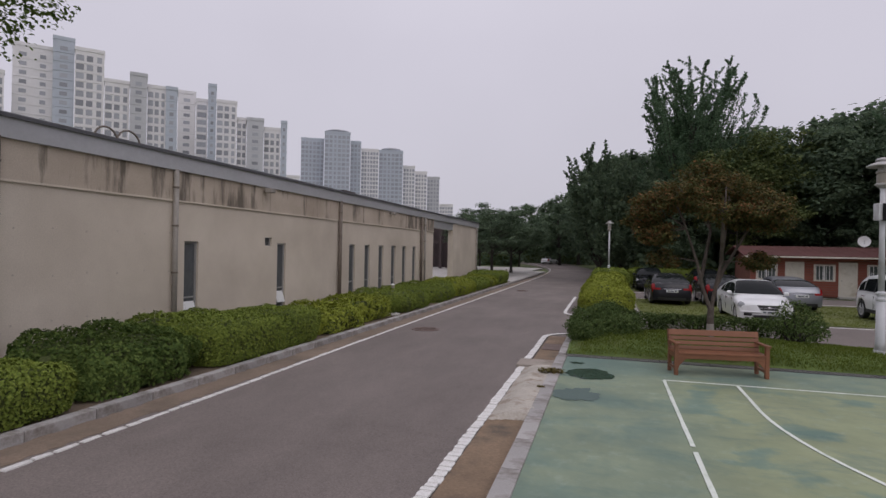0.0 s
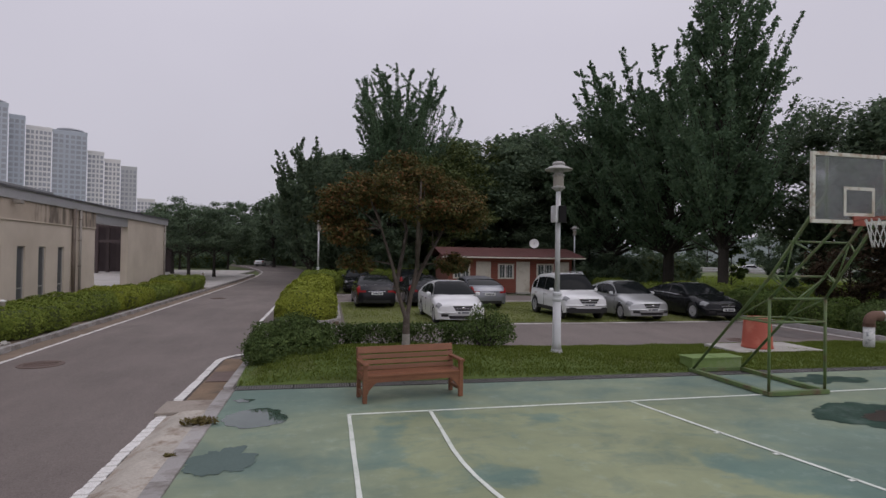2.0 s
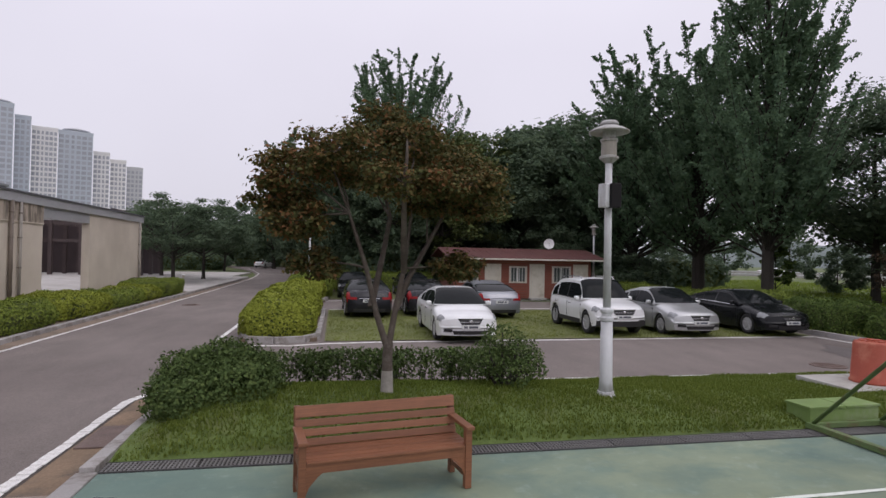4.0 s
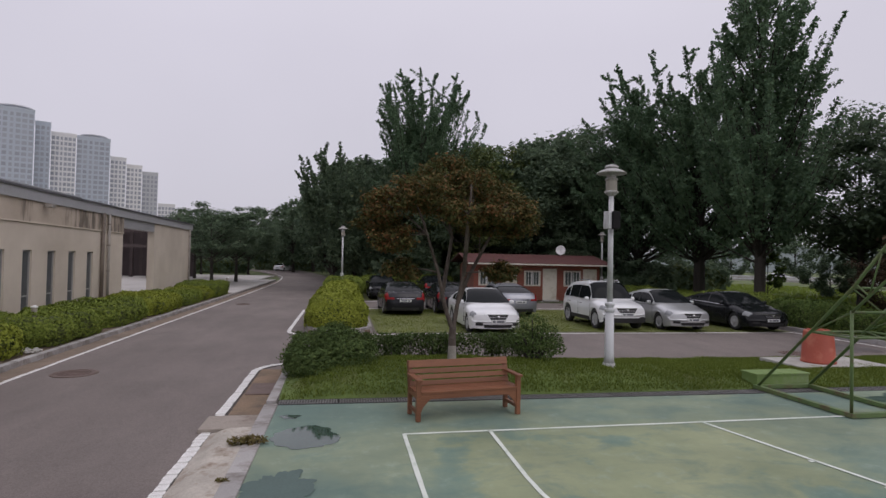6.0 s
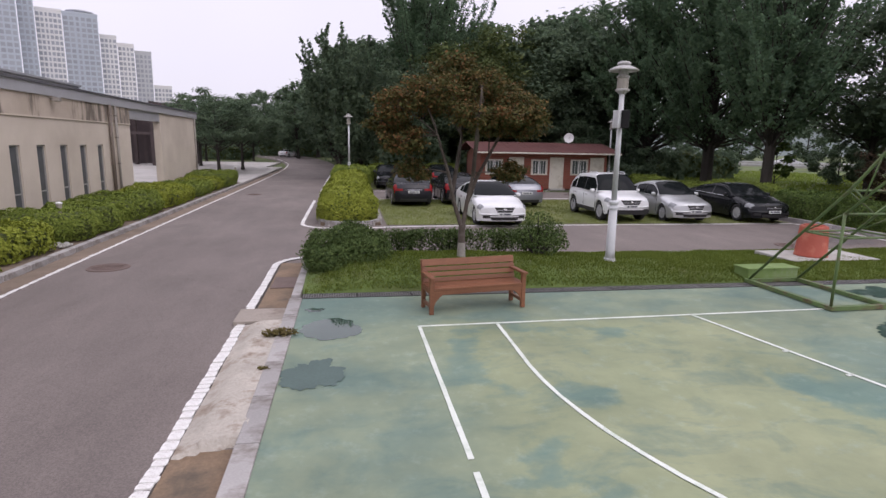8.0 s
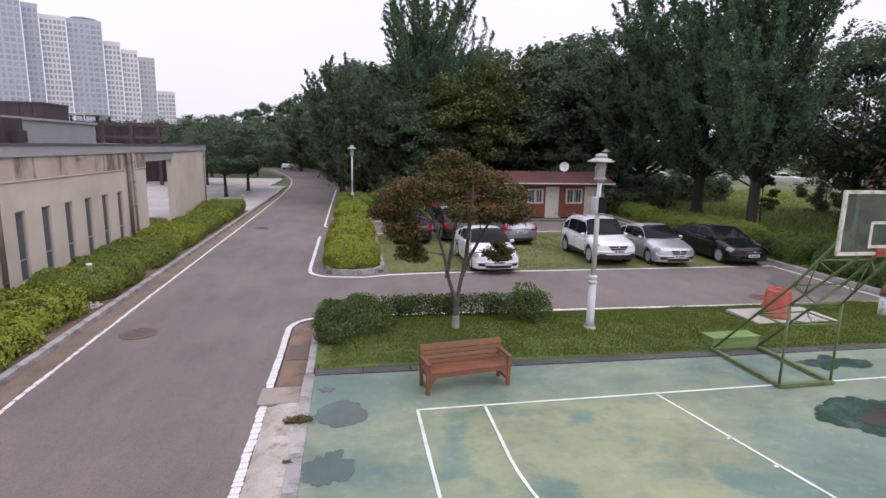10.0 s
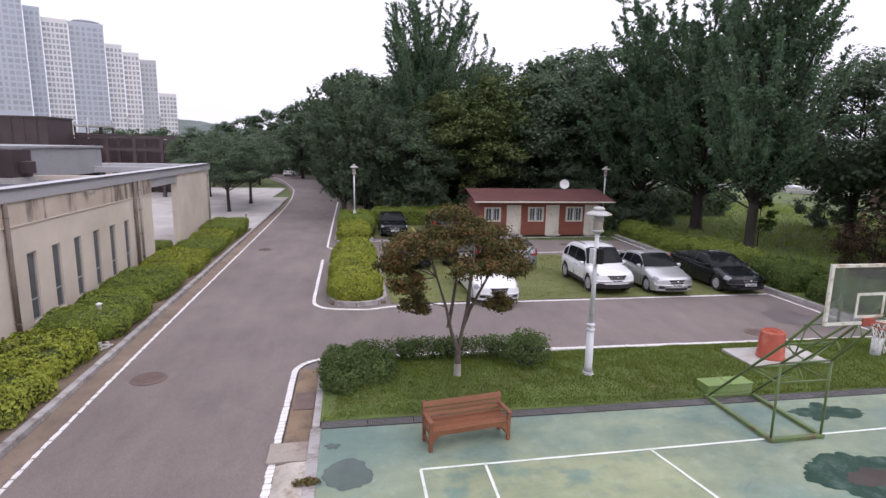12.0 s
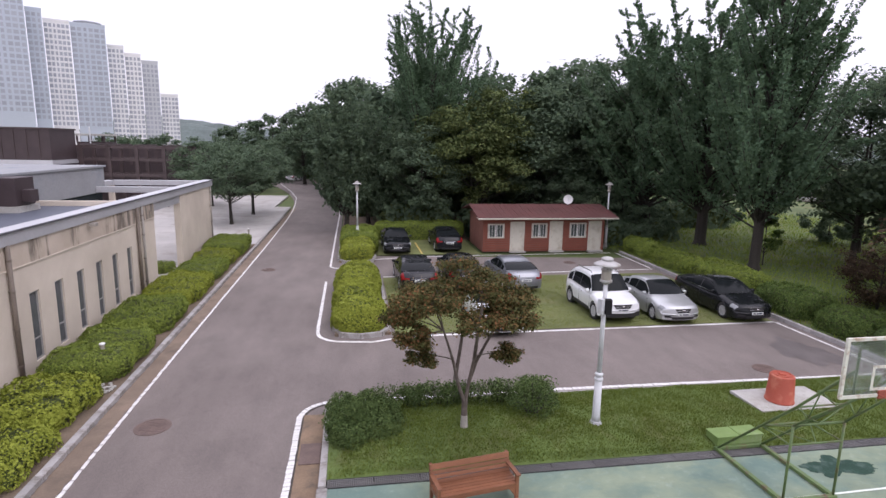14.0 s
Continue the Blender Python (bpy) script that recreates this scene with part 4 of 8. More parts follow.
part("beam", boxes((-16.2, -15.8, 30, 42.25, 4.12, 4.45), bevel=0.01), M["coping"], hall, "open grey roof beam")
part("beam", boxes((-15.8, WX - 0.46, 36.2, 36.5, 4.12, 4.45), bevel=0.01), M["coping"], hall, "open grey roof beam")
part("column", boxes((-16.15, -15.85, 41.92, 42.22, 0.03, 4.12)), M["wall"], hall)

slit_frame = mesh_of("window_frame", boxes((-0.03, 0.03, 0, 0.05, 0, 1), (-0.03, 0.03, 0.37, 0.42, 0, 1), (-0.03, 0.03, 0.05, 0.37, 0, 0.025), (-0.03, 0.03, 0.05, 0.37, 0.975, 1), (-0.03, 0.03, 0.05, 0.37, 0.3, 0.32)), M["win_frame"])
slit_pane = mesh_of("pane", boxes((-0.006, 0.006, 0.05, 0.37, 0.02, 0.98)), M["glass_slit"])
for y0, y1, z0, z1 in slots:
    w = part("window", slit_frame, None, hall, "narrow dark slit window", m=pose(WX - 0.09, y0, z0) @ Matrix.Diagonal((1, (y1 - y0) / 0.42, z1 - z0, 1)))
    part("pane", slit_pane, None, w)

# tie holes left by the formwork
b_ = bmesh.new()
lathe(b_, [(0.0, 0.004), (0.016, 0.004), (0.02, 0.0)], 8, m=pose(0, 0, 0, 0, 90, 0))
tie_hole = mesh_of("tie_hole", b_, M["tie"])
for i in range(14):
    for z in (0.9, 1.75, 2.6):
        y = 1.2 + i * 0.72
        if not 10.9 < y < 11.7:
            part("tie_hole", tie_hole, None, hall, m=pose(WX + 0.001, y + 0.03 * math.sin(i * 7 + z), z + 0.02 * math.sin(i * 3 + z * 5)))

# little tilted vent panes low in the two lone slits
for y0 in (11.05, 14.98):
    b_ = bmesh.new()
    box(b_, -0.012, 0.012, 0, 0.40, 0, 0.36, 0.004)
    box(b_, 0.012, 0.02, 0.07, 0.33, 0.06, 0.30, 0.003)
    part("vent_sash", b_, M["white"], hall, "small white tilted vent sash", m=pose(WX + 0.02, y0, 0.62, 0, -18, 0))

# downpipes, standing just off the wall with clips
def downpipe(y, r, mat, label, top=4.12, bottom=-0.05):
    e = thing("downpipe", (WX + 0.09, y, 0), label, "pipe", "downpipes on the wall")
    b_ = bmesh.new()
    tube(b_, [(0, 0, bottom), (0, 0, top)], r, 12)
    part("pipe", b_, mat, e, smooth=True)
    for z in (0.6, 1.7, 2.8, 3.7):
        b_ = bmesh.new()
        lathe(b_, [(r + 0.012, z - 0.02), (r + 0.012, z + 0.02)], 12)
        box(b_, -0.09, -r, -0.02, 0.02, z - 0.015, z + 0.015)
        part("clip", b_, M["pipe"], e)
    return e
downpipe(10.62, 0.06, M["pipe_pale"], "grey rain downpipe clipped to concrete")
downpipe(6.62, 0.06, M["pipe"], "brown rain downpipe clipped to concrete")
downpipe(18.98, 0.07, M["pipe"], "dark stained downpipe clipped to concrete")
downpipe(28.55, 0.07, M["pipe"], "dark stained downpipe clipped to concrete")
downpipe(29.15, 0.05, M["pipe_pale"], "thin grey downpipe clipped to concrete")
downpipe(41.75, 0.05, M["pipe_pale"], "thin grey downpipe on the end wall")
# small floodlights under the coping
for y in (14.2, 24.0):
    e = thing("wall_floodlight", (WX + 0.12, y, 4.0), "small grey floodlight under the coping", "lamp", "floodlights on the wall")
    part("bracket", boxes((-0.10, 0.02, -0.02, 0.02, -0.02, 0.04)), M["pipe_pale"], e)
    b_ = bmesh.new()
    box(b_, 0.0, 0.2, -0.13, 0.13, -0.06, 0.07, 0.02)
    part("housing", b_, M["pipe_pale"], e)

# plant on the roof
e = thing("roof_unit", (-14.2, 27.6, 4.08), "dark air handling unit on the flat roof", "roof plant")
part("casing", boxes((-0.9, 0.6, -0.7, 0.7, 0.25, 1.4), bevel=0.03), M["brown_clad"], e)
part("plinth", boxes((-1.0, 0.7, -0.8, 0.8, 0, 0.25)), M["slab"], e)
part("duct", boxes((0.6, 0.95, -0.3, 0.3, 0.4, 0.9), bevel=0.02), M["brown_clad"], e)
e = thing("roof_block", (-18.8, 20.0, 4.08), "pale grey rendered roof storey on the concrete building", "building")
part("wall", boxes((-4.2, 4.3, -24, 17.4, 0, 1.40)), M["roof_grey"], e)
part("cap", boxes((-4.3, 4.4, -24.1, 17.5, 1.40, 1.52), bevel=0.02), M["roof_grey"], e)
part("under_wall", boxes((-4.2, 4.2, 9.6, 17.2, -4.05, 0.0)), M["glass_dark"], e, "dark glazed storey below")
e = thing("brown_hall", (-30, 66, 0.02), "dark brown clad hall behind the concrete building", "building")
part("wall", boxes((-14, 1.5, -5, 0, 0, 7.9)), M["brown_clad"], e)
part("plinth_band", boxes((-14.1, 1.6, -5.1, 0.1, 4.6, 5.0)), M["coping"], e)
for i in range(14):
    part("cladding_rib", boxes((-13.5 + i * 1.08, -13.44 + i * 1.08, -5.06, -5.0, 5.05, 7.85)), M["brown_steel"], e)
part("parapet", boxes((-14.1, 1.6, -5.1, 0.1, 7.9, 8.05)), M["brown_steel"], e)
# brown steel pergola structure
e = thing("steel_pergola", (-21, 66, 0.02), "dark brown steel frame structure with posts and beams", "pergola")
BAYS = [-7.05 + 2.69 * i for i in range(5)]
for x in BAYS:
    for j in range(3):
        part("post", boxes((x - 0.16, x + 0.16, j * 3 - 0.16, j * 3 + 0.16, 0, 6.25)), M["brown_steel"], e)
for j in range(3):
    for z in (3.2, 4.85, 6.15):
        part("rail", boxes((-7.6, 4.3, j * 3 - 0.1, j * 3 + 0.1, z, z + 0.28)), M["brown_steel"], e)
for x in BAYS:
    part("rafter", boxes((x - 0.09, x + 0.09, -0.3, 6.3, 6.43, 6.60)), M["brown_steel"], e)
part("screen", boxes((-10.5, 4.0, 5.85, 5.95, 0, 6.1)), M["brown_clad"], e, "dark brown back screen")
part("red_band", boxes((-10.5, 4.0, 5.80, 5.85, 3.6, 4.3)), M["brown_clad"], e, "dull brown band")
# stair head between the hall and the pergola, with a pale mast
e = thing("stair_head", (-30.35, 74, 0.02), "brown stair head rising between hall and pergola", "building")
part("wall", boxes((-1.55, 1.55, 0, 3.2, 0, 6.75)), M["brown_clad"], e)
for x in (-1.45, 0.0, 1.45):
    part("post", boxes((x - 0.1, x + 0.1, -0.12, 0.0, 6.75, 7.45)), M["brown_steel"], e)
    part("post", boxes((x - 0.1, x + 0.1, 3.0, 3.12, 6.75, 7.45)), M["brown_steel"], e)
part("roof", boxes((-1.65, 1.65, -0.25, 3.3, 7.45, 7.68), bevel=0.02), M["slab"], e, "pale flat roof slab")
for x in (-0.75, 0.75):
    part("opening", boxes((x - 0.45, x + 0.45, -0.05, -0.004, 5.0, 6.3)), M["glass_dark"], e, "dark glazed opening")
e = thing("roof_mast", (-30.15, 73.35, 0.0), "thin white mast beside the stair head", "mast")
part("pole", lathe(bmesh.new(), [(0.09, 0.0), (0.09, 8.3), (0.05, 8.45)], 10), M["white_metal"], e, smooth=True)
for z in (4.9, 6.9):
    part("arm", boxes((-0.02, 0.75, -0.03, 0.03, z, z + 0.08)), M["white_metal"], e)

# two bent vent pipes and a small hood on the roof
for k, (y, r) in enumerate(((9.5, 0.30), (10.1, 0.33))):
    e = thing("vent_hoop", (-10.6, y, 4.3), "thin bent grey pipe on the flat roof", "pipe", "roof pipes")
    b_ = bmesh.new()
    tube(b_, [(0, -r, 0)] + [(0, -r * math.cos(radians(a)), 0.32 + r * math.sin(radians(a))) for a in range(0, 181, 15)] + [(0, r, 0.12)], 0.022, 8)
    part("pipe", b_, M["pipe"], e, smooth=True)
# three apartment clusters, storey by storey
STOREY = 2.8
def apartment(x, y, rz, w, d, floors, cols, mats, label, side_cols=2, crown=True, top_mat=None, pane=None, slim=1.0):
    """A slab block: body, floor bands, windows one by one, stair shaft and roof crown. Front faces local -y."""
    e = thing("apartment_tower", pose(x, y, -1.0, 0, 0, rz), label, "apartment block", "apartment blocks beyond the trees")
    h = floors * STOREY + 1.5
    part("wall", boxes((-w / 2, w / 2, -d / 2, d / 2, 0, h)), M[mats[0]], e)
    part("parapet", boxes((-w / 2 - 0.15, w / 2 + 0.15, -d / 2 - 0.15, -d / 2 + 0.25, h, h + 1.1), (-w / 2 - 0.15, w / 2 + 0.15, d / 2 - 0.25, d / 2 + 0.15, h, h + 1.1), (-w / 2 - 0.15, -w / 2 + 0.2, -d / 2, d / 2, h, h + 1.1), (w / 2 - 0.2, w / 2 + 0.15, -d / 2, d / 2, h, h + 1.1)), M[mats[0]], e)
    if crown:
        b_ = bmesh.new()
        lathe(b_, [(d * 0.36, h), (d * 0.36, h + 2.2), (d * 0.42, h + 2.3), (d * 0.42, h + 2.8), (d * 0.2, h + 3.6), (0.1, h + 3.8)], 16, (0, 0, 0))
        part("crown", b_, M[top_mat or mats[1]], e, "round rooftop crown")
    low = max(0, floors - 19)
    step = w / cols
    for f in range(low, floors):
        z = 1.2 + f * STOREY
        for c in range(cols):
            u = -w / 2 + (c + 0.5) * step
            wide = (0.80, 0.66, 0.50, 0.72)[c % 4]
            part("window", pane, None, e, m=pose(u, -d / 2, z) @ Matrix.Diagonal((step * wide * slim, 1, 1.8 if slim > 0.9 else 1.2, 1)))
        for c in range(side_cols):
            v = -d / 2 + (c + 0.5) * d / side_cols
            for s in (-1, 1):
                part("window", pane, None, e, m=pose(s * w / 2, v, z, 0, 0, 90 * s) @ Matrix.Diagonal((1.0, 1, 1.1, 1)))
    part("slab_edges", boxes(*[(-w / 2 - 0.03, w / 2 + 0.03, -d / 2 - 0.10, -d / 2, 1.2 + f * STOREY - 0.75, 1.2 + f * STOREY - 0.45) for f in range(low, floors)]), M[mats[0]], e)
    return e


b_ = bmesh.new()
box(b_, -0.5, 0.5, -0.06, 0.3, 0, 1)
tower_window = mesh_of("window", b_, M["apt_glass"])
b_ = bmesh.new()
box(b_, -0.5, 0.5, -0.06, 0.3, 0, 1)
tower_window_far = mesh_of("window", b_, M["apt_glass_hazed"])
W3 = "white apartment tower with rows of windows"
B3 = "pale blue apartment tower with rows of windows"
G3 = "pale grey stair tower of an apartment block"


def tower(b0, b1, rise, dist, turn, depth, cols, mats, label, side_cols=2, crown=False):
    """A block that fills the bearings b0 to b1 (degrees left of +y) and rises to that many degrees."""
    b, w = (b0 + b1) / 2, 2 * dist * math.tan(radians((b0 - b1) / 2))
    h = 3.3 + dist * math.tan(radians(rise)) - (3.8 if crown else 1.1)
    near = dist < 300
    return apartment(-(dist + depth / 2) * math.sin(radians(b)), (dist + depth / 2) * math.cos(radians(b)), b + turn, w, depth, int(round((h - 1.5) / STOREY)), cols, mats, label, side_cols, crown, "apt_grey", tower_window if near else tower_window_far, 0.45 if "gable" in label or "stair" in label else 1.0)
WG, WB, BG, GG = ("apt_white", "apt_grey"), ("apt_white", "apt_blue"), ("apt_blue", "apt_grey"), ("apt_grey", "apt_grey")
tower(59.5, 55.2, 13.6, 205, 0, 12, 6, WG, W3)
tower(54.7, 52.0, 16.0, 212, 0, 12, 2, WG, W3 + " and a plain gable")
tower(52.0, 50.5, 17.1, 208, 0, 14, 1, BG, "pale blue stair tower of an apartment block")
tower(50.45, 48.3, 16.6, 206, 0, 14, 3, WB, W3)
tower(48.25, 46.35, 14.4, 206, 0, 12, 3, WG, W3)
tower(46.3, 44.95, 14.9, 204, 0, 12, 1, GG, G3)
tower(44.9, 43.4, 14.4, 206, 0, 12, 3, WG, W3)
tower(43.4, 42.45, 14.7, 205, 0, 12, 1, BG, "pale blue stair tower of an apartment block")
tower(42.4, 40.9, 13.95, 230, 0, 12, 1, WG, W3 + " and a plain gable")
tower(40.85, 39.85, 13.85, 228, 0, 12, 1, WG, W3)
tower(39.8, 39.1, 15.0, 226, 0, 12, 1, BG, "pale blue stair tower of an apartment block")
tower(39.05, 37.25, 14.0, 226, 0, 13, 3, WB, W3)
tower(37.2, 36.35, 12.1, 228, 0, 12, 2, WG, W3)
tower(36.3, 34.75, 12.4, 226, 0, 12, 1, GG, G3)
tower(34.7, 33.15, 11.8, 228, 0, 12, 3, WG, W3)
tower(33.1, 32.55, 12.3, 227, 0, 12, 1, BG, "pale blue stair tower of an apartment block")
tower(32.5, 31.25, 7.3, 330, 0, 12, 3, WG, W3)
tower(31.15, 28.9, 11.1, 360, 0, 16, 6, BG, B3, 3)
tower(28.85, 26.3, 11.9, 350, 0, 18, 6, BG, B3, 3, True)
tower(26.25, 25.2, 10.9, 362, 0, 14, 3, BG, B3, 3)
tower(25.15, 23.4, 10.0, 372, 0, 12, 6, WG, W3)
tower(23.35, 20.9, 10.3, 375, 0, 16, 6, BG, B3, 3, True)
tower(20.85, 19.65, 8.65, 385, 0, 12, 4, WG, W3)
tower(19.6, 18.4, 8.2, 392, 0, 12, 4, WG, W3)
tower(18.35, 17.1, 7.6, 398, 0, 13, 4, GG, "pale grey apartment tower with rows of windows")
tower(17.05, 15.65, 4.7, 430, 0, 12, 5, WG, W3)

# ---- the small brick office ----
def office():
    e = thing("brick_office", (0, 38.75, ROAD + 0.03), "small single-storey red brick office with cream doors", "hut")
    x0, x1, d, h = 8.6, 17.42, 4.4, 2.36
    b_ = bmesh.new()
    opens = [(8.92, 10.10, 0.95, 1.95), (10.52, 11.55, 0.02, 2.10), (12.05, 13.19, 0.95, 1.97), (13.36, 14.34, 0.02, 2.12), (14.82, 16.07, 0.95, 2.0), (16.22, 17.22, 0.02, 2.13)]
    xs = sorted({x0, x1} | {v for o in opens for v in o[:2]})
    for a, b in zip(xs, xs[1:]):
        o = [q for q in opens if q[0] <= a + 1e-6 and q[1] >= b - 1e-6]
        if o:
            if o[0][2] > 0.1:
                box(b_, a, b, 0, 0.2, 0, o[0][2])
            box(b_, a, b, 0, 0.2, o[0][3], h)
        else:
            box(b_, a, b, 0, 0.2, 0, h)
    box(b_, x0, x0 + 0.2, 0.2, d, 0, h)
    box(b_, x1 - 0.2, x1, 0.2, d, 0, h)
    box(b_, x0, x1, d - 0.2, d, 0, h)
    part("wall", b_, M["mortar"], e)
    # courses of facing brick between the openings
    brick = mesh_of("brick", boxes((0, 1, -0.016, 0.0, 0, 0.062)), M["brick"])
    z = 0.08
    while z < h - 0.07:
        free = []
        for a, b in zip(xs, xs[1:]):
            o = [q for q in opens if q[0] <= a + 1e-6 and q[1] >= b - 1e-6]
            if not o or z + 0.062 < o[0][2] or z > o[0][3]:
                free.append((a, b))
        for a, b in free:
            k = max(1, round((b - a) / 0.62))
            for i in range(k):
                w = (b - a) / k
                part("brick", brick, None, e, m=pose(a + i * w + 0.004, 0, z) @ Matrix.Diagonal((w - 0.008, 1, 1, 1)))
        z += 0.155
    for xa, xb, za, zb in opens:
        w = xb - xa
        if za > 0.1:
            win = part("window", boxes((xa, xb, -0.05, 0.08, za, za + 0.09), (xa, xb, -0.05, 0.08, zb - 0.09, zb), (xa, xa + 0.09, -0.05, 0.08, za + 0.09, zb - 0.09), (xb - 0.09, xb, -0.05, 0.08, za + 0.09, zb - 0.09), bevel=0.006), M["cream"], e, "cream-framed barred window")
            part("pane", boxes((xa + 0.09, xb - 0.09, 0.06, 0.072, za + 0.09, zb - 0.09)), M["glass_pale"], win)
            part("mullion", boxes(((xa + xb) / 2 - 0.03, (xa + xb) / 2 + 0.03, 0.02, 0.056, za + 0.09, zb - 0.09)), M["white"], win)
            for i in range(6):
                u = xa + 0.12 + (w - 0.24) * i / 5
                part("bar", boxes((u - 0.012, u + 0.012, -0.03, -0.01, za + 0.09, zb - 0.09)), M["white"], win, "white security bar")
        else:
            door = part("door", boxes((xa + 0.06, xb - 0.06, 0.03, 0.09, za + 0.02, zb - 0.06), (xa + 0.2, xb - 0.2, 0.022, 0.03, 0.25, 0.9), (xa + 0.2, xb - 0.2, 0.022, 0.03, 1.1, zb - 0.25), bevel=0.004), M["cream"], e, "cream painted door")
            part("door_frame", boxes((xa, xa + 0.06, -0.02, 0.12, za, zb), (xb - 0.06, xb, -0.02, 0.12, za, zb), (xa + 0.06, xb - 0.06, -0.02, 0.12, zb - 0.06, zb)), M["cream"], door)
            part("door_step", boxes((xa - 0.05, xb + 0.05, -0.35, -0.02, -0.03, 0.06), bevel=0.01), M["slab"], e, "low concrete door step")
            b2 = bmesh.new()
            blob(b2, (xa + 0.16, 0.0, 1.02), (0.06, 0.06, 0.06), sub=1)
            part("knob", b2, M["chrome"], door)
    # roof: two thin slopes with a cream fascia
    b_ = bmesh.new()
    rx0, rx1 = 8.05, 18.1
    prof = [(-0.75, 2.40), (2.35, 3.02), (5.0, 2.45)]
    for (ya, za), (yb, zb) in zip(prof, prof[1:]):
        vs = [b_.verts.new(p) for p in ((rx0, ya, za), (rx1, ya, za), (rx1, yb, zb), (rx0, yb, zb), (rx0, ya, za + 0.07), (rx1, ya, za + 0.07), (rx1, yb, zb + 0.07), (rx0, yb, zb + 0.07))]
        for q in ((0, 3, 2, 1), (4, 5, 6, 7), (0, 1, 5, 4), (1, 2, 6, 5), (2, 3, 7, 6), (3, 0, 4, 7)):
            b_.faces.new([vs[i] for i in q])
    roof = part("roof", b_, M["roof_red"], e, "dark red sheet roof")
    for i in range(26):
        u = rx0 + 0.2 + i * (rx1 - rx0 - 0.4) / 25
        b2 = bmesh.new()
        vs = [b2.verts.new(p) for p in ((u - 0.02, -0.75, 2.471), (u + 0.02, -0.75, 2.471), (u + 0.02, 2.35, 3.091), (u - 0.02, 2.35, 3.091), (u - 0.02, -0.75, 2.482), (u + 0.02, -0.75, 2.482), (u + 0.02, 2.35, 3.102), (u - 0.02, 2.35, 3.102))]
        for q in ((0, 3, 2, 1), (4, 5, 6, 7), (0, 1, 5, 4), (1, 2, 6, 5), (2, 3, 7, 6), (3, 0, 4, 7)):
            b2.faces.new([vs[k] for k in q])
        part("roof_seam", b2, M["roof_red"], roof)
    part("fascia", boxes((rx0, rx1, -0.79, -0.752, 2.345, 2.44), bevel=0.006), M["cream"], e, "cream painted fascia board")
    part("soffit", boxes((rx0 + 0.05, rx1 - 0.05, -0.74, 0.0, 2.365, 2.395)), M["cream"], e)
    for s, u in ((1, rx0), (-1, rx1)):
        b2 = bmesh.new()
        vs = [b2.verts.new((x1 - 0.1 if s < 0 else x0 + 0.1, y, z)) for y, z in ((0, h), (d, h), (2.35, 3.0))]
        vs2 = [b2.verts.new((x1 - 0.2 if s < 0 else x0 + 0.2, y, z)) for y, z in ((0, h), (d, h), (2.35, 3.0))]
        b2.faces.new(vs)
        b2.faces.new(vs2)
        for i in range(3):
            b2.faces.new((vs[i], vs[(i + 1) % 3], vs2[(i + 1) % 3], vs2[i]))
        part("gable", b2, M["mortar"], e)
    return e
office()
e = thing("satellite_dish", (15.45, 40.9, 2.98), "white satellite dish on the office roof", "dish")
b_ = bmesh.new()
tube(b_, [(0, 0, -0.03), (0, 0, 0.32)], 0.025, 8)
part("mast", b_, M["white_metal"], e)
b_ = bmesh.new()
lathe(b_, [(0.02, 0.0), (0.15, 0.02), (0.27, 0.06), (0.34, 0.11), (0.345, 0.12), (0.33, 0.115), (0.15, 0.035), (0.02, 0.015)], 20, m=pose(0, -0.03, 0.38, 80, 0, -20))
part("reflector", b_, M["white"], e, smooth=True)
b_ = bmesh.new()
tube(b_, [(0, -0.05, 0.2), (-0.1, -0.33, 0.42)], 0.012, 6)
blob(b_, (-0.1, -0.34, 0.44), (0.07, 0.09, 0.07), sub=1)
part("feed_arm", b_, M["white_metal"], e)

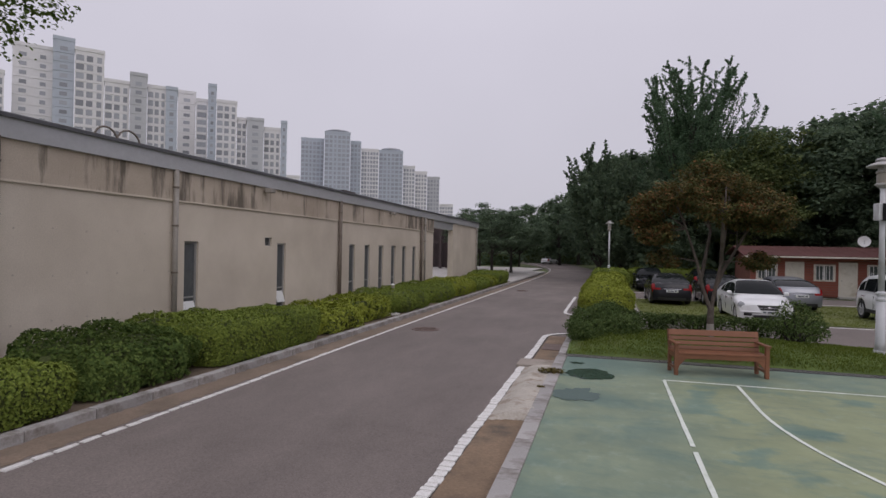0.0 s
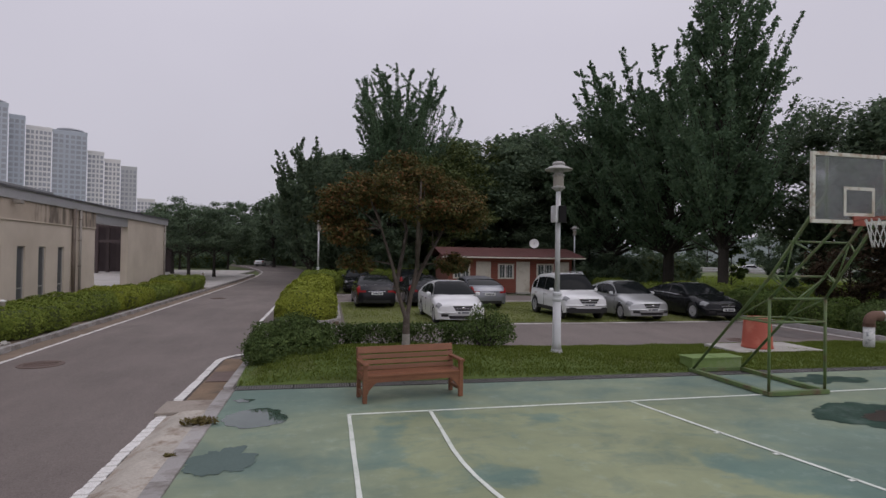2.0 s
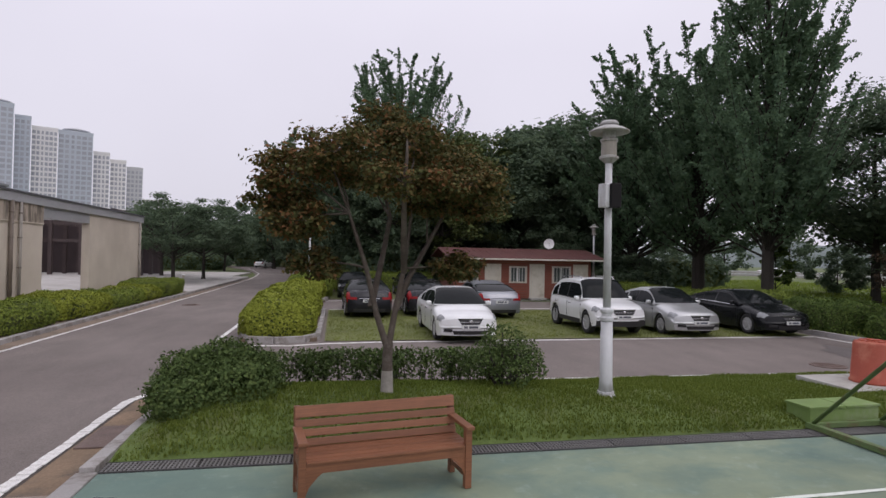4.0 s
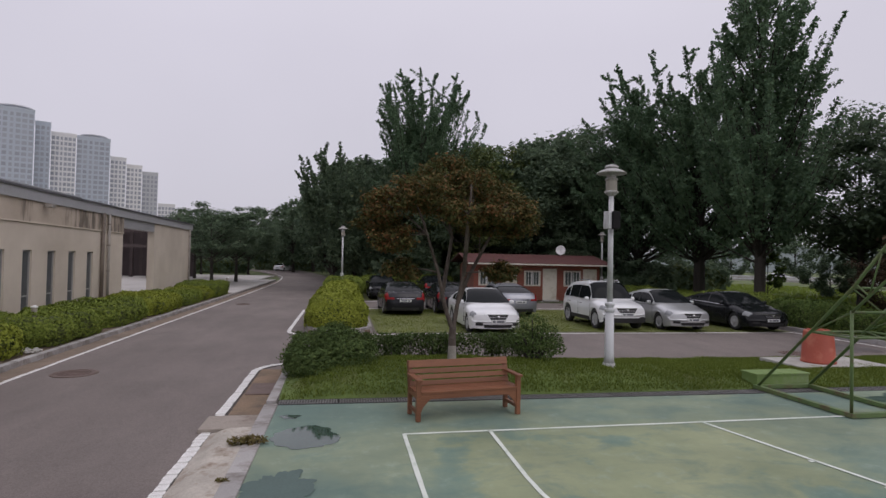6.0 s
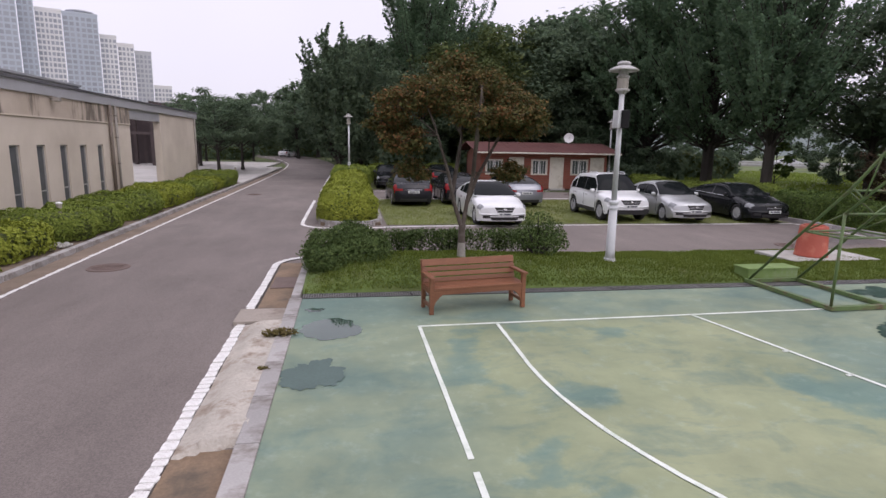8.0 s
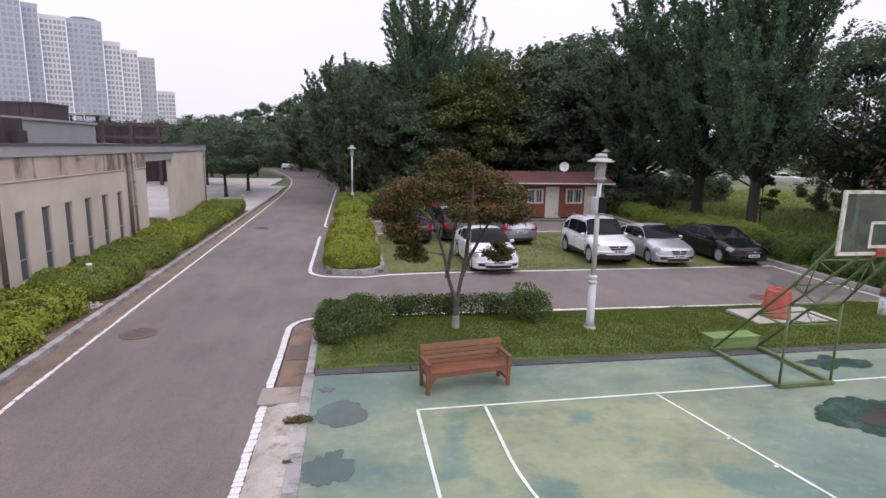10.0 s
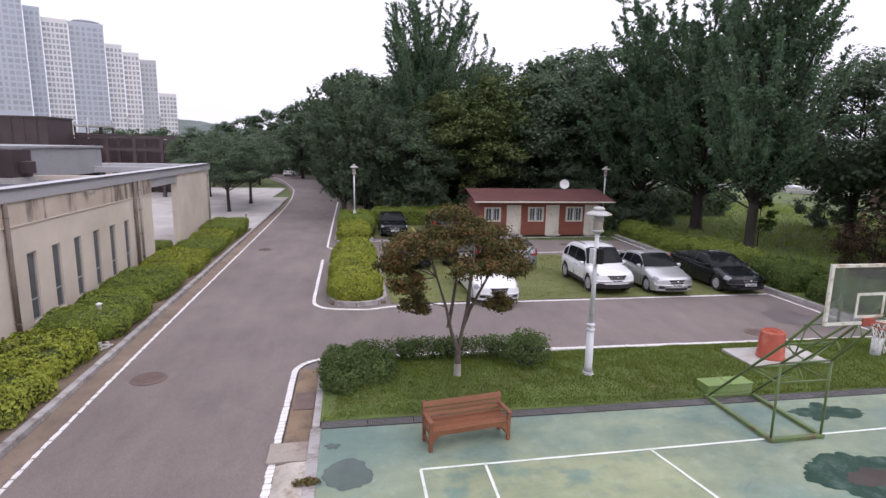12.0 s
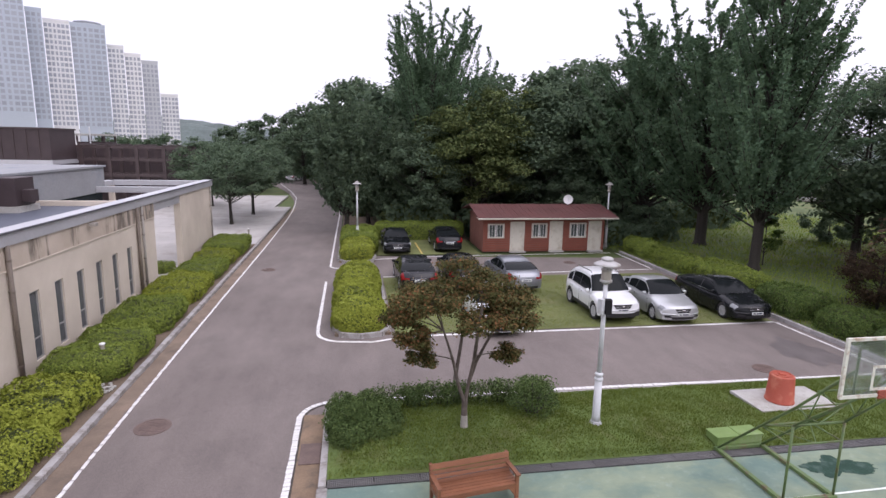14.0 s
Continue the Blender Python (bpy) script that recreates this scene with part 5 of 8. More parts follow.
# ---- lamps ----
def street_lamp(loc, h, label, boxed=False, ground=-0.05):
    s = h / 4.2
    e = thing("street_lamp", loc, label, "street lamp", "white park lamps")
    b_ = bmesh.new()
    lathe(b_, [(0.165, ground), (0.165, 0.02), (0.135, 0.06), (0.13, 0.1)], 8)
    part("base_plate", b_, M["white_metal"], e)
    b_ = bmesh.new()
    lathe(b_, [(0.112, 0.08), (0.098, 0.25), (0.090, 1.15 * s)], 12)
    part("lower_post", b_, M["white_metal"], e, smooth=True)
    b_ = bmesh.new()
    lathe(b_, [(0.09, 1.13 * s), (0.11, 1.15 * s), (0.11, 1.19 * s), (0.08, 1.21 * s), (0.08, 1.25 * s), (0.105, 1.27 * s), (0.105, 1.31 * s), (0.058, 1.34 * s)], 12)
    part("collar", b_, M["white_metal"], e)
    b_ = bmesh.new()
    lathe(b_, [(0.060, 1.32 * s), (0.052, 3.55 * s)], 12)
    part("upper_post", b_, M["white_metal"], e, smooth=True)
    head = part("lantern", lathe(bmesh.new(), [(0.06, 3.50 * s), (0.115, 3.55 * s), (0.148, 3.57 * s), (0.148, 3.60 * s), (0.12, 3.61 * s), (0.11, 3.63 * s)], 16), M["lamp_head"], e, "ribbed lantern head")
    part("lantern_glass", lathe(bmesh.new(), [(0.118, 3.60 * s), (0.118, 3.83 * s)], 16), M["lamp_glass"], head, "frosted glass cylinder")
    part("lantern_collar", lathe(bmesh.new(), [(0.10, 3.80 * s), (0.135, 3.83 * s), (0.135, 3.86 * s), (0.10, 3.88 * s), (0.10, 3.985 * s)], 16), M["lamp_head"], head)
    part("shade", lathe(bmesh.new(), [(0.10, 3.975 * s), (0.29, 3.955 * s), (0.312, 3.965 * s), (0.31, 3.98 * s), (0.23, 4.022 * s), (0.14, 4.055 * s), (0.11, 4.075 * s)], 28), M["lamp_head"], head, "wide flat shade", smooth=True)
    part("cap", lathe(bmesh.new(), [(0.11, 4.065 * s), (0.142, 4.08 * s), (0.142, 4.11 * s), (0.11, 4.135 * s), (0.05, 4.15 * s), (0.005, 4.155 * s)], 20), M["lamp_head"], head, "small domed cap", smooth=True)
    if boxed:
        for dx, w, mat, lab, rz in ((-0.125, 0.09, "white_metal", "white cabinet side of a loudspeaker", 18), (0.03, 0.16, "speaker", "black pole loudspeaker grille", -8)):
            b_ = bmesh.new()
            box(b_, -w / 2, w / 2, -0.08, 0.08, 2.93, 3.30, 0.015)
            part("loudspeaker", b_, M[mat], e, lab, m=pose(dx, -0.10 if dx < 0 else -0.145, 0, 0, 0, rz))
        part("bracket", boxes((-0.08, 0.08, -0.075, -0.02, 3.05, 3.10)), M["pipe"], e)
    return e
street_lamp((5.76, 14.28, 0.24), 4.36, "white park lamp post with loudspeakers on the lawn", True, -0.14)
street_lamp((0.1, 40.5, 0.02), 4.65, "white park lamp post in the far hedge", ground=-0.1)
street_lamp((18.3, 40.2, 0.02), 4.75, "white park lamp post beside the office", ground=-0.2)

# low bollard lights in the hedge
for x, y in ((-7.75, 19.5), (-7.55, 42.9)):
    e = thing("bollard_light", (x, y, -0.02), "small white bollard light standing in the hedge", "bollard light", "bollard lights")
    part("post", lathe(bmesh.new(), [(0.05, 0), (0.05, 0.82)], 12), M["pipe_pale"], e)
    part("lens", lathe(bmesh.new(), [(0.065, 0.82), (0.07, 1.0)], 12), M["lamp_glass"], e)
    part("cap", lathe(bmesh.new(), [(0.085, 1.0), (0.085, 1.03), (0.02, 1.06)], 12), M["white"], e)

# ---- wooden bench ----
def bench(m):
    e = thing("garden_bench", m, "reddish-brown slatted wooden garden bench on the court edge", "bench")
    L, D = 1.74, 0.50
    wood = M["bench"]
    for s in (-1, 1):
        u = s * (L / 2 - 0.04)
        part("front_leg", boxes((u - 0.035, u + 0.035, -D / 2 - 0.005, -D / 2 + 0.065, 0, 0.60), bevel=0.006), wood, e)
        b_ = bmesh.new()
        rows = []
        for y, z in ((0.20, 0), (0.20, 0.40), (0.235, 0.58), (0.288, 0.815)):
            rows.append([b_.verts.new(p) for p in ((u - 0.03, y, z), (u + 0.03, y, z), (u + 0.03, y + 0.065, z), (u - 0.03, y + 0.065, z))])
        for a, b in zip(rows, rows[1:]):
            for k in range(4):
                b_.faces.new((a[k], a[(k + 1) % 4], b[(k + 1) % 4], b[k]))
        b_.faces.new(rows[0])
        b_.faces.new(rows[-1])
        part("back_leg", b_, wood, e)
        part("armrest", boxes((u - 0.045, u + 0.045, -D / 2 - 0.05, 0.26, 0.60, 0.635), bevel=0.008), wood, e)
        part("side_rail", boxes((u - 0.022, u + 0.022, -D / 2 + 0.06, 0.205, 0.335, 0.405)), wood, e)
        part("side_stretcher", boxes((u - 0.02, u + 0.02, -D / 2 + 0.06, 0.205, 0.10, 0.15)), wood, e)
        b_ = bmesh.new()
        w = u - s * 0.035
        vs = [b_.verts.new((w - s * dx, y, z)) for y in (-D / 2 + 0.01, -D / 2 + 0.045) for dx, z in ((0, 0.33), (0.16, 0.33), (0.11, 0.29), (0.03, 0.20), (0, 0.12))]
        b_.faces.new(vs[:5])
        b_.faces.new(vs[5:])
        for k in range(5):
            b_.faces.new((vs[k], vs[(k + 1) % 5], vs[5 + (k + 1) % 5], vs[5 + k]))
        part("corner_brace", b_, wood, e)
    part("front_apron", boxes((-L / 2 + 0.075, L / 2 - 0.075, -D / 2 + 0.005, -D / 2 + 0.035, 0.325, 0.415), bevel=0.004), wood, e)
    part("back_apron", boxes((-L / 2 + 0.07, L / 2 - 0.07, 0.205, 0.235, 0.335, 0.405)), wood, e)
    for k in range(5):
        y = -D / 2 - 0.01 + k * 0.094
        part("seat_slat", boxes((-L / 2 + 0.01 if k else -L / 2 + 0.08, L / 2 - 0.01 if k else L / 2 - 0.08, y, y + 0.084, 0.416, 0.440), bevel=0.005), wood, e)
    for z in (0.445, 0.535, 0.625, 0.715):
        t = 0.20 + max(0, (z - 0.42)) * 0.22
        part("back_slat", boxes((-L / 2 + 0.015, L / 2 - 0.015, -0.014, 0.014, 0, 0.072 if z < 0.69 else 0.115), bevel=0.005), wood, e, m=pose(0, t - 0.016, z, -13, 0, 0))
    return e
bench(pose(2.12, 11.95, 0.006, 0, 0, 9.3))

# ---- basketball stand ----
def hoop_stand():
    e = thing("basketball_stand", pose(8.98, 11.08, 0.0, 0, 0, 1.0), "green tubular basketball stand with a scratched acrylic backboard", "basketball hoop")
    g = M["green_steel"]
    def bar(name, pts, r=0.028, mat=g, label=""):
        b_ = bmesh.new()
        tube(b_, pts, r, 8)
        return part(name, b_, mat, e, label, smooth=True)
    def beam(name, x0, x1, y0, y1):
        return part(name, boxes((x0, x1, y0, y1, 0.012, 0.085), bevel=0.004), g, e)
    hw = 0.60
    beam("base_front", -hw - 0.05, hw + 0.05, -0.06, 0.04)
    beam("base_rail", -hw - 0.05, -hw + 0.05, 0.04, 2.1)
    beam("base_rail", hw - 0.05, hw + 0.05, 0.04, 2.1)
    beam("base_back", -hw + 0.05, hw - 0.05, 2.0, 2.08)
    board_y = -1.37
    for s in (-1, 1):
        bar("upright", [(s * hw, 0, 0.08), (s * hw, 0, 1.74)], 0.026)
        lx = s * hw * 0.62
        top_y = board_y + 0.07
        bar("main_strut", [(s * hw, 2.02, 0.08), (s * hw * 0.97, 0.0, 2.12), (s * hw * 0.93 - 0.25, top_y, 3.45)], 0.028)
        bar("lower_strut", [(s * hw, 0.0, 1.72), (s * hw * 0.55 - 0.22, top_y, 2.98)], 0.024)
        bar("board_upright", [(s * hw * 0.93 - 0.25, top_y, 2.95), (s * hw * 0.93 - 0.25, top_y, 4.0)], 0.022)
        for f0, f1 in ((0.05, 0.22), (0.45, 0.22), (0.45, 0.65)):
            bar("lattice", [(s * hw * 0.96 - 0.25 * f0, f0 * top_y, 2.12 + f0 * 1.33), (s * hw * (1 - 0.45 * f1) - 0.22 * f1, f1 * top_y, 1.72 + f1 * 1.26)], 0.014)
        bar("side_tie", [(s * hw, 0.0, 1.30), (s * hw * 0.98, 0.81, 1.30)], 0.018)
        bar("side_brace", [(s * hw, 0.0, 1.72), (s * hw * 0.98, 0.81, 1.30)], 0.014)
    for y, z, r in ((0.0, 1.30, 0.02), (0.0, 1.72, 0.022), (0.81, 1.30, 0.018), (0.0, 2.12, 0.02), (-0.55, 2.72, 0.018)):
        k = 0.125 * max(0, -y) / 0.55
        bar("cross_bar", [(-hw - k, y, z), (hw - k, y, z)], r)
    bar("brace", [(-hw, 0.0, 2.12), (0.0, 0.0, 1.72), (hw, 0.0, 2.12)], 0.014)
    bar("brace", [(-hw, 0.81, 1.30), (0.0, 0.0, 1.30), (hw, 0.81, 1.30)], 0.014)
    # backboard
    B = (-1.16, 0.62, 2.98, 4.06)
    x0, x1, z0, z1 = B
    y = board_y
    board = part("backboard", boxes((x0 + 0.04, x1 - 0.04, y, y + 0.012, z0 + 0.04, z1 - 0.04)), M["board"], e, "scratched grey translucent acrylic panel")
    part("board_frame", boxes((x0, x1, y - 0.02, y + 0.03, z0, z0 + 0.055), (x0, x1, y - 0.02, y + 0.03, z1 - 0.055, z1), (x0, x0 + 0.055, y - 0.02, y + 0.03, z0 + 0.055, z1 - 0.055), (x1 - 0.055, x1, y - 0.02, y + 0.03, z0 + 0.055, z1 - 0.055), bevel=0.004), M["board_frame"], board, "cream painted frame with rust spots")
    cx = (x0 + x1) / 2
    part("target_square", boxes((cx - 0.295, cx + 0.295, y - 0.006, y - 0.002, 3.10, 3.15), (cx - 0.295, cx + 0.295, y - 0.006, y - 0.002, 3.50, 3.55), (cx - 0.295, cx - 0.245, y - 0.006, y - 0.002, 3.15, 3.50), (cx + 0.245, cx + 0.295, y - 0.006, y - 0.002, 3.15, 3.50)), M["board_frame"], board, "white target rectangle")
    b_ = bmesh.new()
    ring = [(cx + 0.225 * math.cos(a), y - 0.38 + 0.225 * math.sin(a), 3.05) for a in (2 * math.pi * k / 28 for k in range(29))]
    tube(b_, ring, 0.011, 6, False)
    tube(b_, [(cx - 0.12, y - 0.02, 3.03), (cx - 0.15, y - 0.22, 3.04)], 0.012, 6)
    tube(b_, [(cx + 0.12, y - 0.02, 3.03), (cx + 0.15, y - 0.22, 3.04)], 0.012, 6)
    box(b_, cx - 0.13, cx + 0.13, y - 0.035, y - 0.004, 2.95, 3.1, 0.006)
    hoop = part("hoop", b_, M["rim"], e, "rust-red iron rim")
    b_ = bmesh.new()
    for k in range(14):
        for dirn in (1, -1):
            pts = []
            for i in range(6):
                f = i / 5
                a = 2 * math.pi * (k + dirn * f * 1.5) / 14
                r = 0.225 * (1 - 0.42 * f ** 0.8)
                pts.append((cx + r * math.cos(a), y - 0.38 + r * math.sin(a), 3.04 - 0.42 * f))
            tube(b_, pts, 0.006, 4, False)
    part("net", b_, M["net"], hoop, "worn white net")
    return e
hoop_stand()
e = thing("ballast_box", pose(9.02, 13.42, -0.01, 0, 0, 2), "green painted ballast box behind the stand", "box")
part("body", boxes((-0.62, 0.62, -0.20, 0.22, -0.08, 0.26), bevel=0.01), M["green_box"], e)
part("lid", boxes((-0.64, -0.01, -0.22, 0.24, 0.26, 0.295), bevel=0.006), M["green_box"], e)
part("lid", boxes((0.01, 0.64, -0.22, 0.24, 0.26, 0.295), bevel=0.006), M["green_box"], e)

# concrete pads with the red tub
for nm, x0, x1, y0, y1 in (("concrete_pad", 10.72, 13.2, 14.55, 15.9),):
    b_ = bmesh.new()
    box(b_, x0, x1, y0, y1, -0.08, 0.135, 0.02)
    tagged(new(nm, mesh_of(nm, b_, M["slab"])), "pale concrete pad set in the lawn", "pad")
e = thing("red_tub", (11.70, 15.12, 0.137), "large faded red plastic tub turned upside down", "tub")
e.scale = (0.80, 0.80, 0.94)
b_ = bmesh.new()
lathe(b_, [(0.47, 0.0), (0.48, 0.03), (0.455, 0.06), (0.40, 0.78), (0.38, 0.82), (0.30, 0.83)], 32)
part("body", b_, M["red_tub"], e, smooth=True)
part("base_ring", lathe(bmesh.new(), [(0.30, 0.81), (0.30, 0.85), (0.26, 0.85), (0.26, 0.832)], 28), M["red_tub"], e)
part("centre_knob", lathe(bmesh.new(), [(0.13, 0.82), (0.13, 0.865), (0.09, 0.87)], 20), M["red_tub"], e)

# rusty vent pipe with an elbow
e = thing("vent_pipe", (15.1, 15.0, 0.05), "peeling white standpipe with a rusty elbow", "pipe")
b_ = bmesh.new()
tube(b_, [(0, 0, -0.1), (0, 0, 0.62)], 0.135, 16)
part("riser", b_, M["peeling"], e, "peeling white painted riser", smooth=True)
part("flange", lathe(bmesh.new(), [(0.132, 0.60), (0.155, 0.605), (0.155, 0.635), (0.132, 0.64)], 16), M["rust"], e)
b_ = bmesh.new()
tube(b_, [(0, 0, 0.62), (0, 0, 0.72)] + [(0.17 - 0.17 * math.cos(radians(a)), -0.02 * a / 90, 0.72 + 0.17 * math.sin(radians(a))) for a in range(15, 91, 15)] + [(0.36, -0.03, 0.89)], 0.14, 16)
part("elbow", b_, M["rust"], e, "rusty brown elbow", smooth=True)
b_ = bmesh.new()
tube(b_, [(0.35, -0.03, 0.89), (0.54, -0.04, 0.89)], 0.135, 16)
tube(b_, [(0.46, -0.035, 0.89), (0.545, -0.04, 0.89)], 0.143, 16)
part("spout", b_, M["peeling"], e, "white plastic spout end", smooth=True)

# drain along the lawn edge: channel, bars
e = thing("drain_channel", (0, 0, 0), "slotted dark drain channel along the court", "drain", "", "structure")
part("channel", boxes((-0.86, 18.9, 12.79, 12.83, -0.25, 0.002), (-0.86, 18.9, 13.09, 13.12, -0.25, 0.002), (-0.86, 18.9, 12.83, 13.09, -0.25, -0.1)), M["drain_dark"], e)
b_ = bmesh.new()
for k in range(22):
    box(b_, 0.02 + k * 0.0445, 0.038 + k * 0.0445, 0.0, 0.26, -0.03, 0.0)
for y in (0.0, 0.06, 0.12, 0.18, 0.245):
    box(b_, 0, 0.985, y, y + 0.014, -0.034, -0.003)
grate_mesh = mesh_of("grate", b_, M["grate"])
for i in range(19):
    part("grate", grate_mesh, None, e, m=pose(-0.84 + i * 1.0, 12.83, 0.004))

# manhole covers
def manhole(x, y, r, label):
    e = thing("manhole_cover", (x, y, ROAD + 0.006), label, "manhole cover", "manhole covers")
    part("ring", lathe(bmesh.new(), [(r + 0.06, -0.02), (r + 0.06, 0.008), (r, 0.01), (r, 0.0)], 28), M["manhole"], e)
    b_ = bmesh.new()
    lathe(b_, [(r - 0.01, -0.02), (r - 0.01, 0.007)], 28)
    lid = part("lid", b_, M["manhole"], e)
    for i in range(-3, 4):
        w = math.sqrt(max(0.01, (r - 0.06) ** 2 - (i * 0.08) ** 2))
        part("rib", boxes((-w, w, i * 0.08 - 0.012, i * 0.08 + 0.012, 0.007, 0.013)), M["manhole"], lid)
manhole(-5.31, 16.15, 0.38, "rusty round manhole cover in the asphalt")
manhole(-5.02, 34.3, 0.34, "dark round manhole cover in the asphalt")
manhole(13.4, 35.0, 0.34, "dark round manhole cover in the aisle")
manhole(13.4, 17.75, 0.33, "dark round manhole cover in the aisle")

# kerbs
kerb_row("kerb_left", [(-6.86, -8), (-6.86, 20), (-6.90, 42)], 0.035, "weathered granite kerb along the hedge", 0.18)
kerb_row("kerb_plaza", [(-6.90, 42), (-6.95, 58), (-7.3, 66)], 0.04, "granite kerb along the forecourt")
kerb_row("kerb_court", [(-0.93, -8), (-0.93, 12.8)], 0.022, "pale granite kerb flush with the court", 0.22)
kerb_row("kerb_lawn", [(-0.93, 12.8), (-0.93, 16.4)], 0.07, "pale granite kerb beside the lawn", 0.16)
kerb_row("kerb_lawn_back", [(-0.7, 16.80), (18.6, 16.72)], -0.055, "low kerb behind the lawn", 0.12)
kerb_row("kerb_side", [(18.05, 16.8), (18.05, 28), (18.35, 38.0)], 0.06, "weathered kerb along the side bank")
kerb_row("kerb_island", [(-1.0, 30.8), (-1.0, 23.2), (-0.7, 22.45), (0.0, 22.2), (0.8, 22.4), (1.15, 23.0), (1.2, 30.8)], 0.08, "concrete kerb round the hedge island")
kerb_row("kerb_far_island", [(-1.1, 46), (-1.1, 36.6), (-0.7, 35.7), (0.2, 35.5), (1.0, 36.0), (1.2, 37.6)], 0.08, "concrete kerb round the far hedge island")

# ---- hedges and shrubs ----
def rounded_points(n, sx, sy, h, r, rg):
    """Points and normals over the top and sides of a rounded block, centred in plan, standing on z = 0."""
    ax, ay, az = sx / 2 - r, sy / 2 - r, h - r
    areas = np.array([sx * sy, sx * h, sx * h, sy * h, sy * h])
    pick = rg.choice(5, n, p=areas / areas.sum())
    u, v = rg.uniform(-1, 1, n), rg.uniform(-1, 1, n)
    p = np.empty((n, 3))
    top = pick == 0
    p[top] = np.stack([u[top] * sx / 2, v[top] * sy / 2, np.full(top.sum(), h)], 1)
    for k, (axis, s) in enumerate(((1, -1), (1, 1), (0, -1), (0, 1))):
        f = pick == k + 1
        z = (v[f] + 1) / 2 * h
        if axis == 1:
            p[f] = np.stack([u[f] * sx / 2, np.full(f.sum(), s * sy / 2), z], 1)
        else:
            p[f] = np.stack([np.full(f.sum(), s * sx / 2), u[f] * sy / 2, z], 1)
    inner = np.stack([np.clip(p[:, 0], -ax, ax), np.clip(p[:, 1], -ay, ay), np.clip(p[:, 2], 0, az)], 1)
    d = p - inner
    d /= np.linalg.norm(d, axis=1, keepdims=True) + 1e-9
    return inner + d * r, d


def lump(p, amp, freq, seed):
    return np.array([amp * fbm(a * freq + seed, b * freq, c * freq) for a, b, c in p])


def hedge(x0, x1, y0, y1, z, h, mat, label, r=0.25, leaf=0.05, density=420, amp=0.06, seed=0, name="hedge", category="hedge", group="clipped hedges", core=None, rz=0.0, taper=0.0, foot=0.10):
    rg = np.random.default_rng(seed + 11)
    sx, sy = x1 - x0, y1 - y0
    e = thing(name, pose((x0 + x1) / 2, (y0 + y1) / 2, z, 0, 0, rz), label, category, group)
    r = min(r, sx / 2 - 0.02, sy / 2 - 0.02, h - 0.05)
    area = sx * sy + 2 * h * (sx + sy)
    n = int(area * density)
    p, d = rounded_points(n, sx, sy, h, r, rg)
    off = lump(p + np.array([x0, y0, 0]), amp * 1.5, 0.9, seed) + lump(p, amp * 0.5, 4.0, seed + 5) + rg.uniform(-1.2, 0.5, n) * leaf
    p = p + d * off[:, None]
    end = np.clip(np.abs(p[:, 1]) / (sy / 2) - 0.5, 0, 1) ** 2 * taper
    p[:, 0] *= 1 - end
    p[:, 2] *= 1 - 0.5 * end
    p[:, :2] *= (1 - foot * np.clip(1 - p[:, 2] / (0.55 * h), 0, 1) ** 1.5)[:, None] ** np.array([1.0, 0.4])
    p[:, 2] = np.maximum(p[:, 2], 0.02)
    part("leaves", leaves_mesh("leaves", p, d, leaf * 1.08, M[mat], seed, 0.5), None, e)
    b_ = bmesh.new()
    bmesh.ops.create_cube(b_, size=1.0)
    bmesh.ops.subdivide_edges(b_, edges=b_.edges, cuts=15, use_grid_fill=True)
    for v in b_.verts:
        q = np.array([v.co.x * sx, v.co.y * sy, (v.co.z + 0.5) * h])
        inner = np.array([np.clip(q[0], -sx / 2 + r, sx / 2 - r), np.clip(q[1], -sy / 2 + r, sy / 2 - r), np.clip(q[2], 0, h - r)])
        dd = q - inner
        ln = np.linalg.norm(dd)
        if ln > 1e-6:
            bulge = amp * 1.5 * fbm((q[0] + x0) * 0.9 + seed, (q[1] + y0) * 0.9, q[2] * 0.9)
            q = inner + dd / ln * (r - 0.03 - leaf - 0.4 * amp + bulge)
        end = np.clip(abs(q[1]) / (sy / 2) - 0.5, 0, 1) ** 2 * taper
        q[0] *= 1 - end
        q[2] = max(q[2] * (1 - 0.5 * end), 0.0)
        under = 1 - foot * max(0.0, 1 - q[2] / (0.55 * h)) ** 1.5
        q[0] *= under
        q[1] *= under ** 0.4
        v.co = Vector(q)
    part("inner_mass", b_, M[core or "twig"], e, "solid inner twig mass, coloured dark for shade between leaves", smooth=True)
    return e


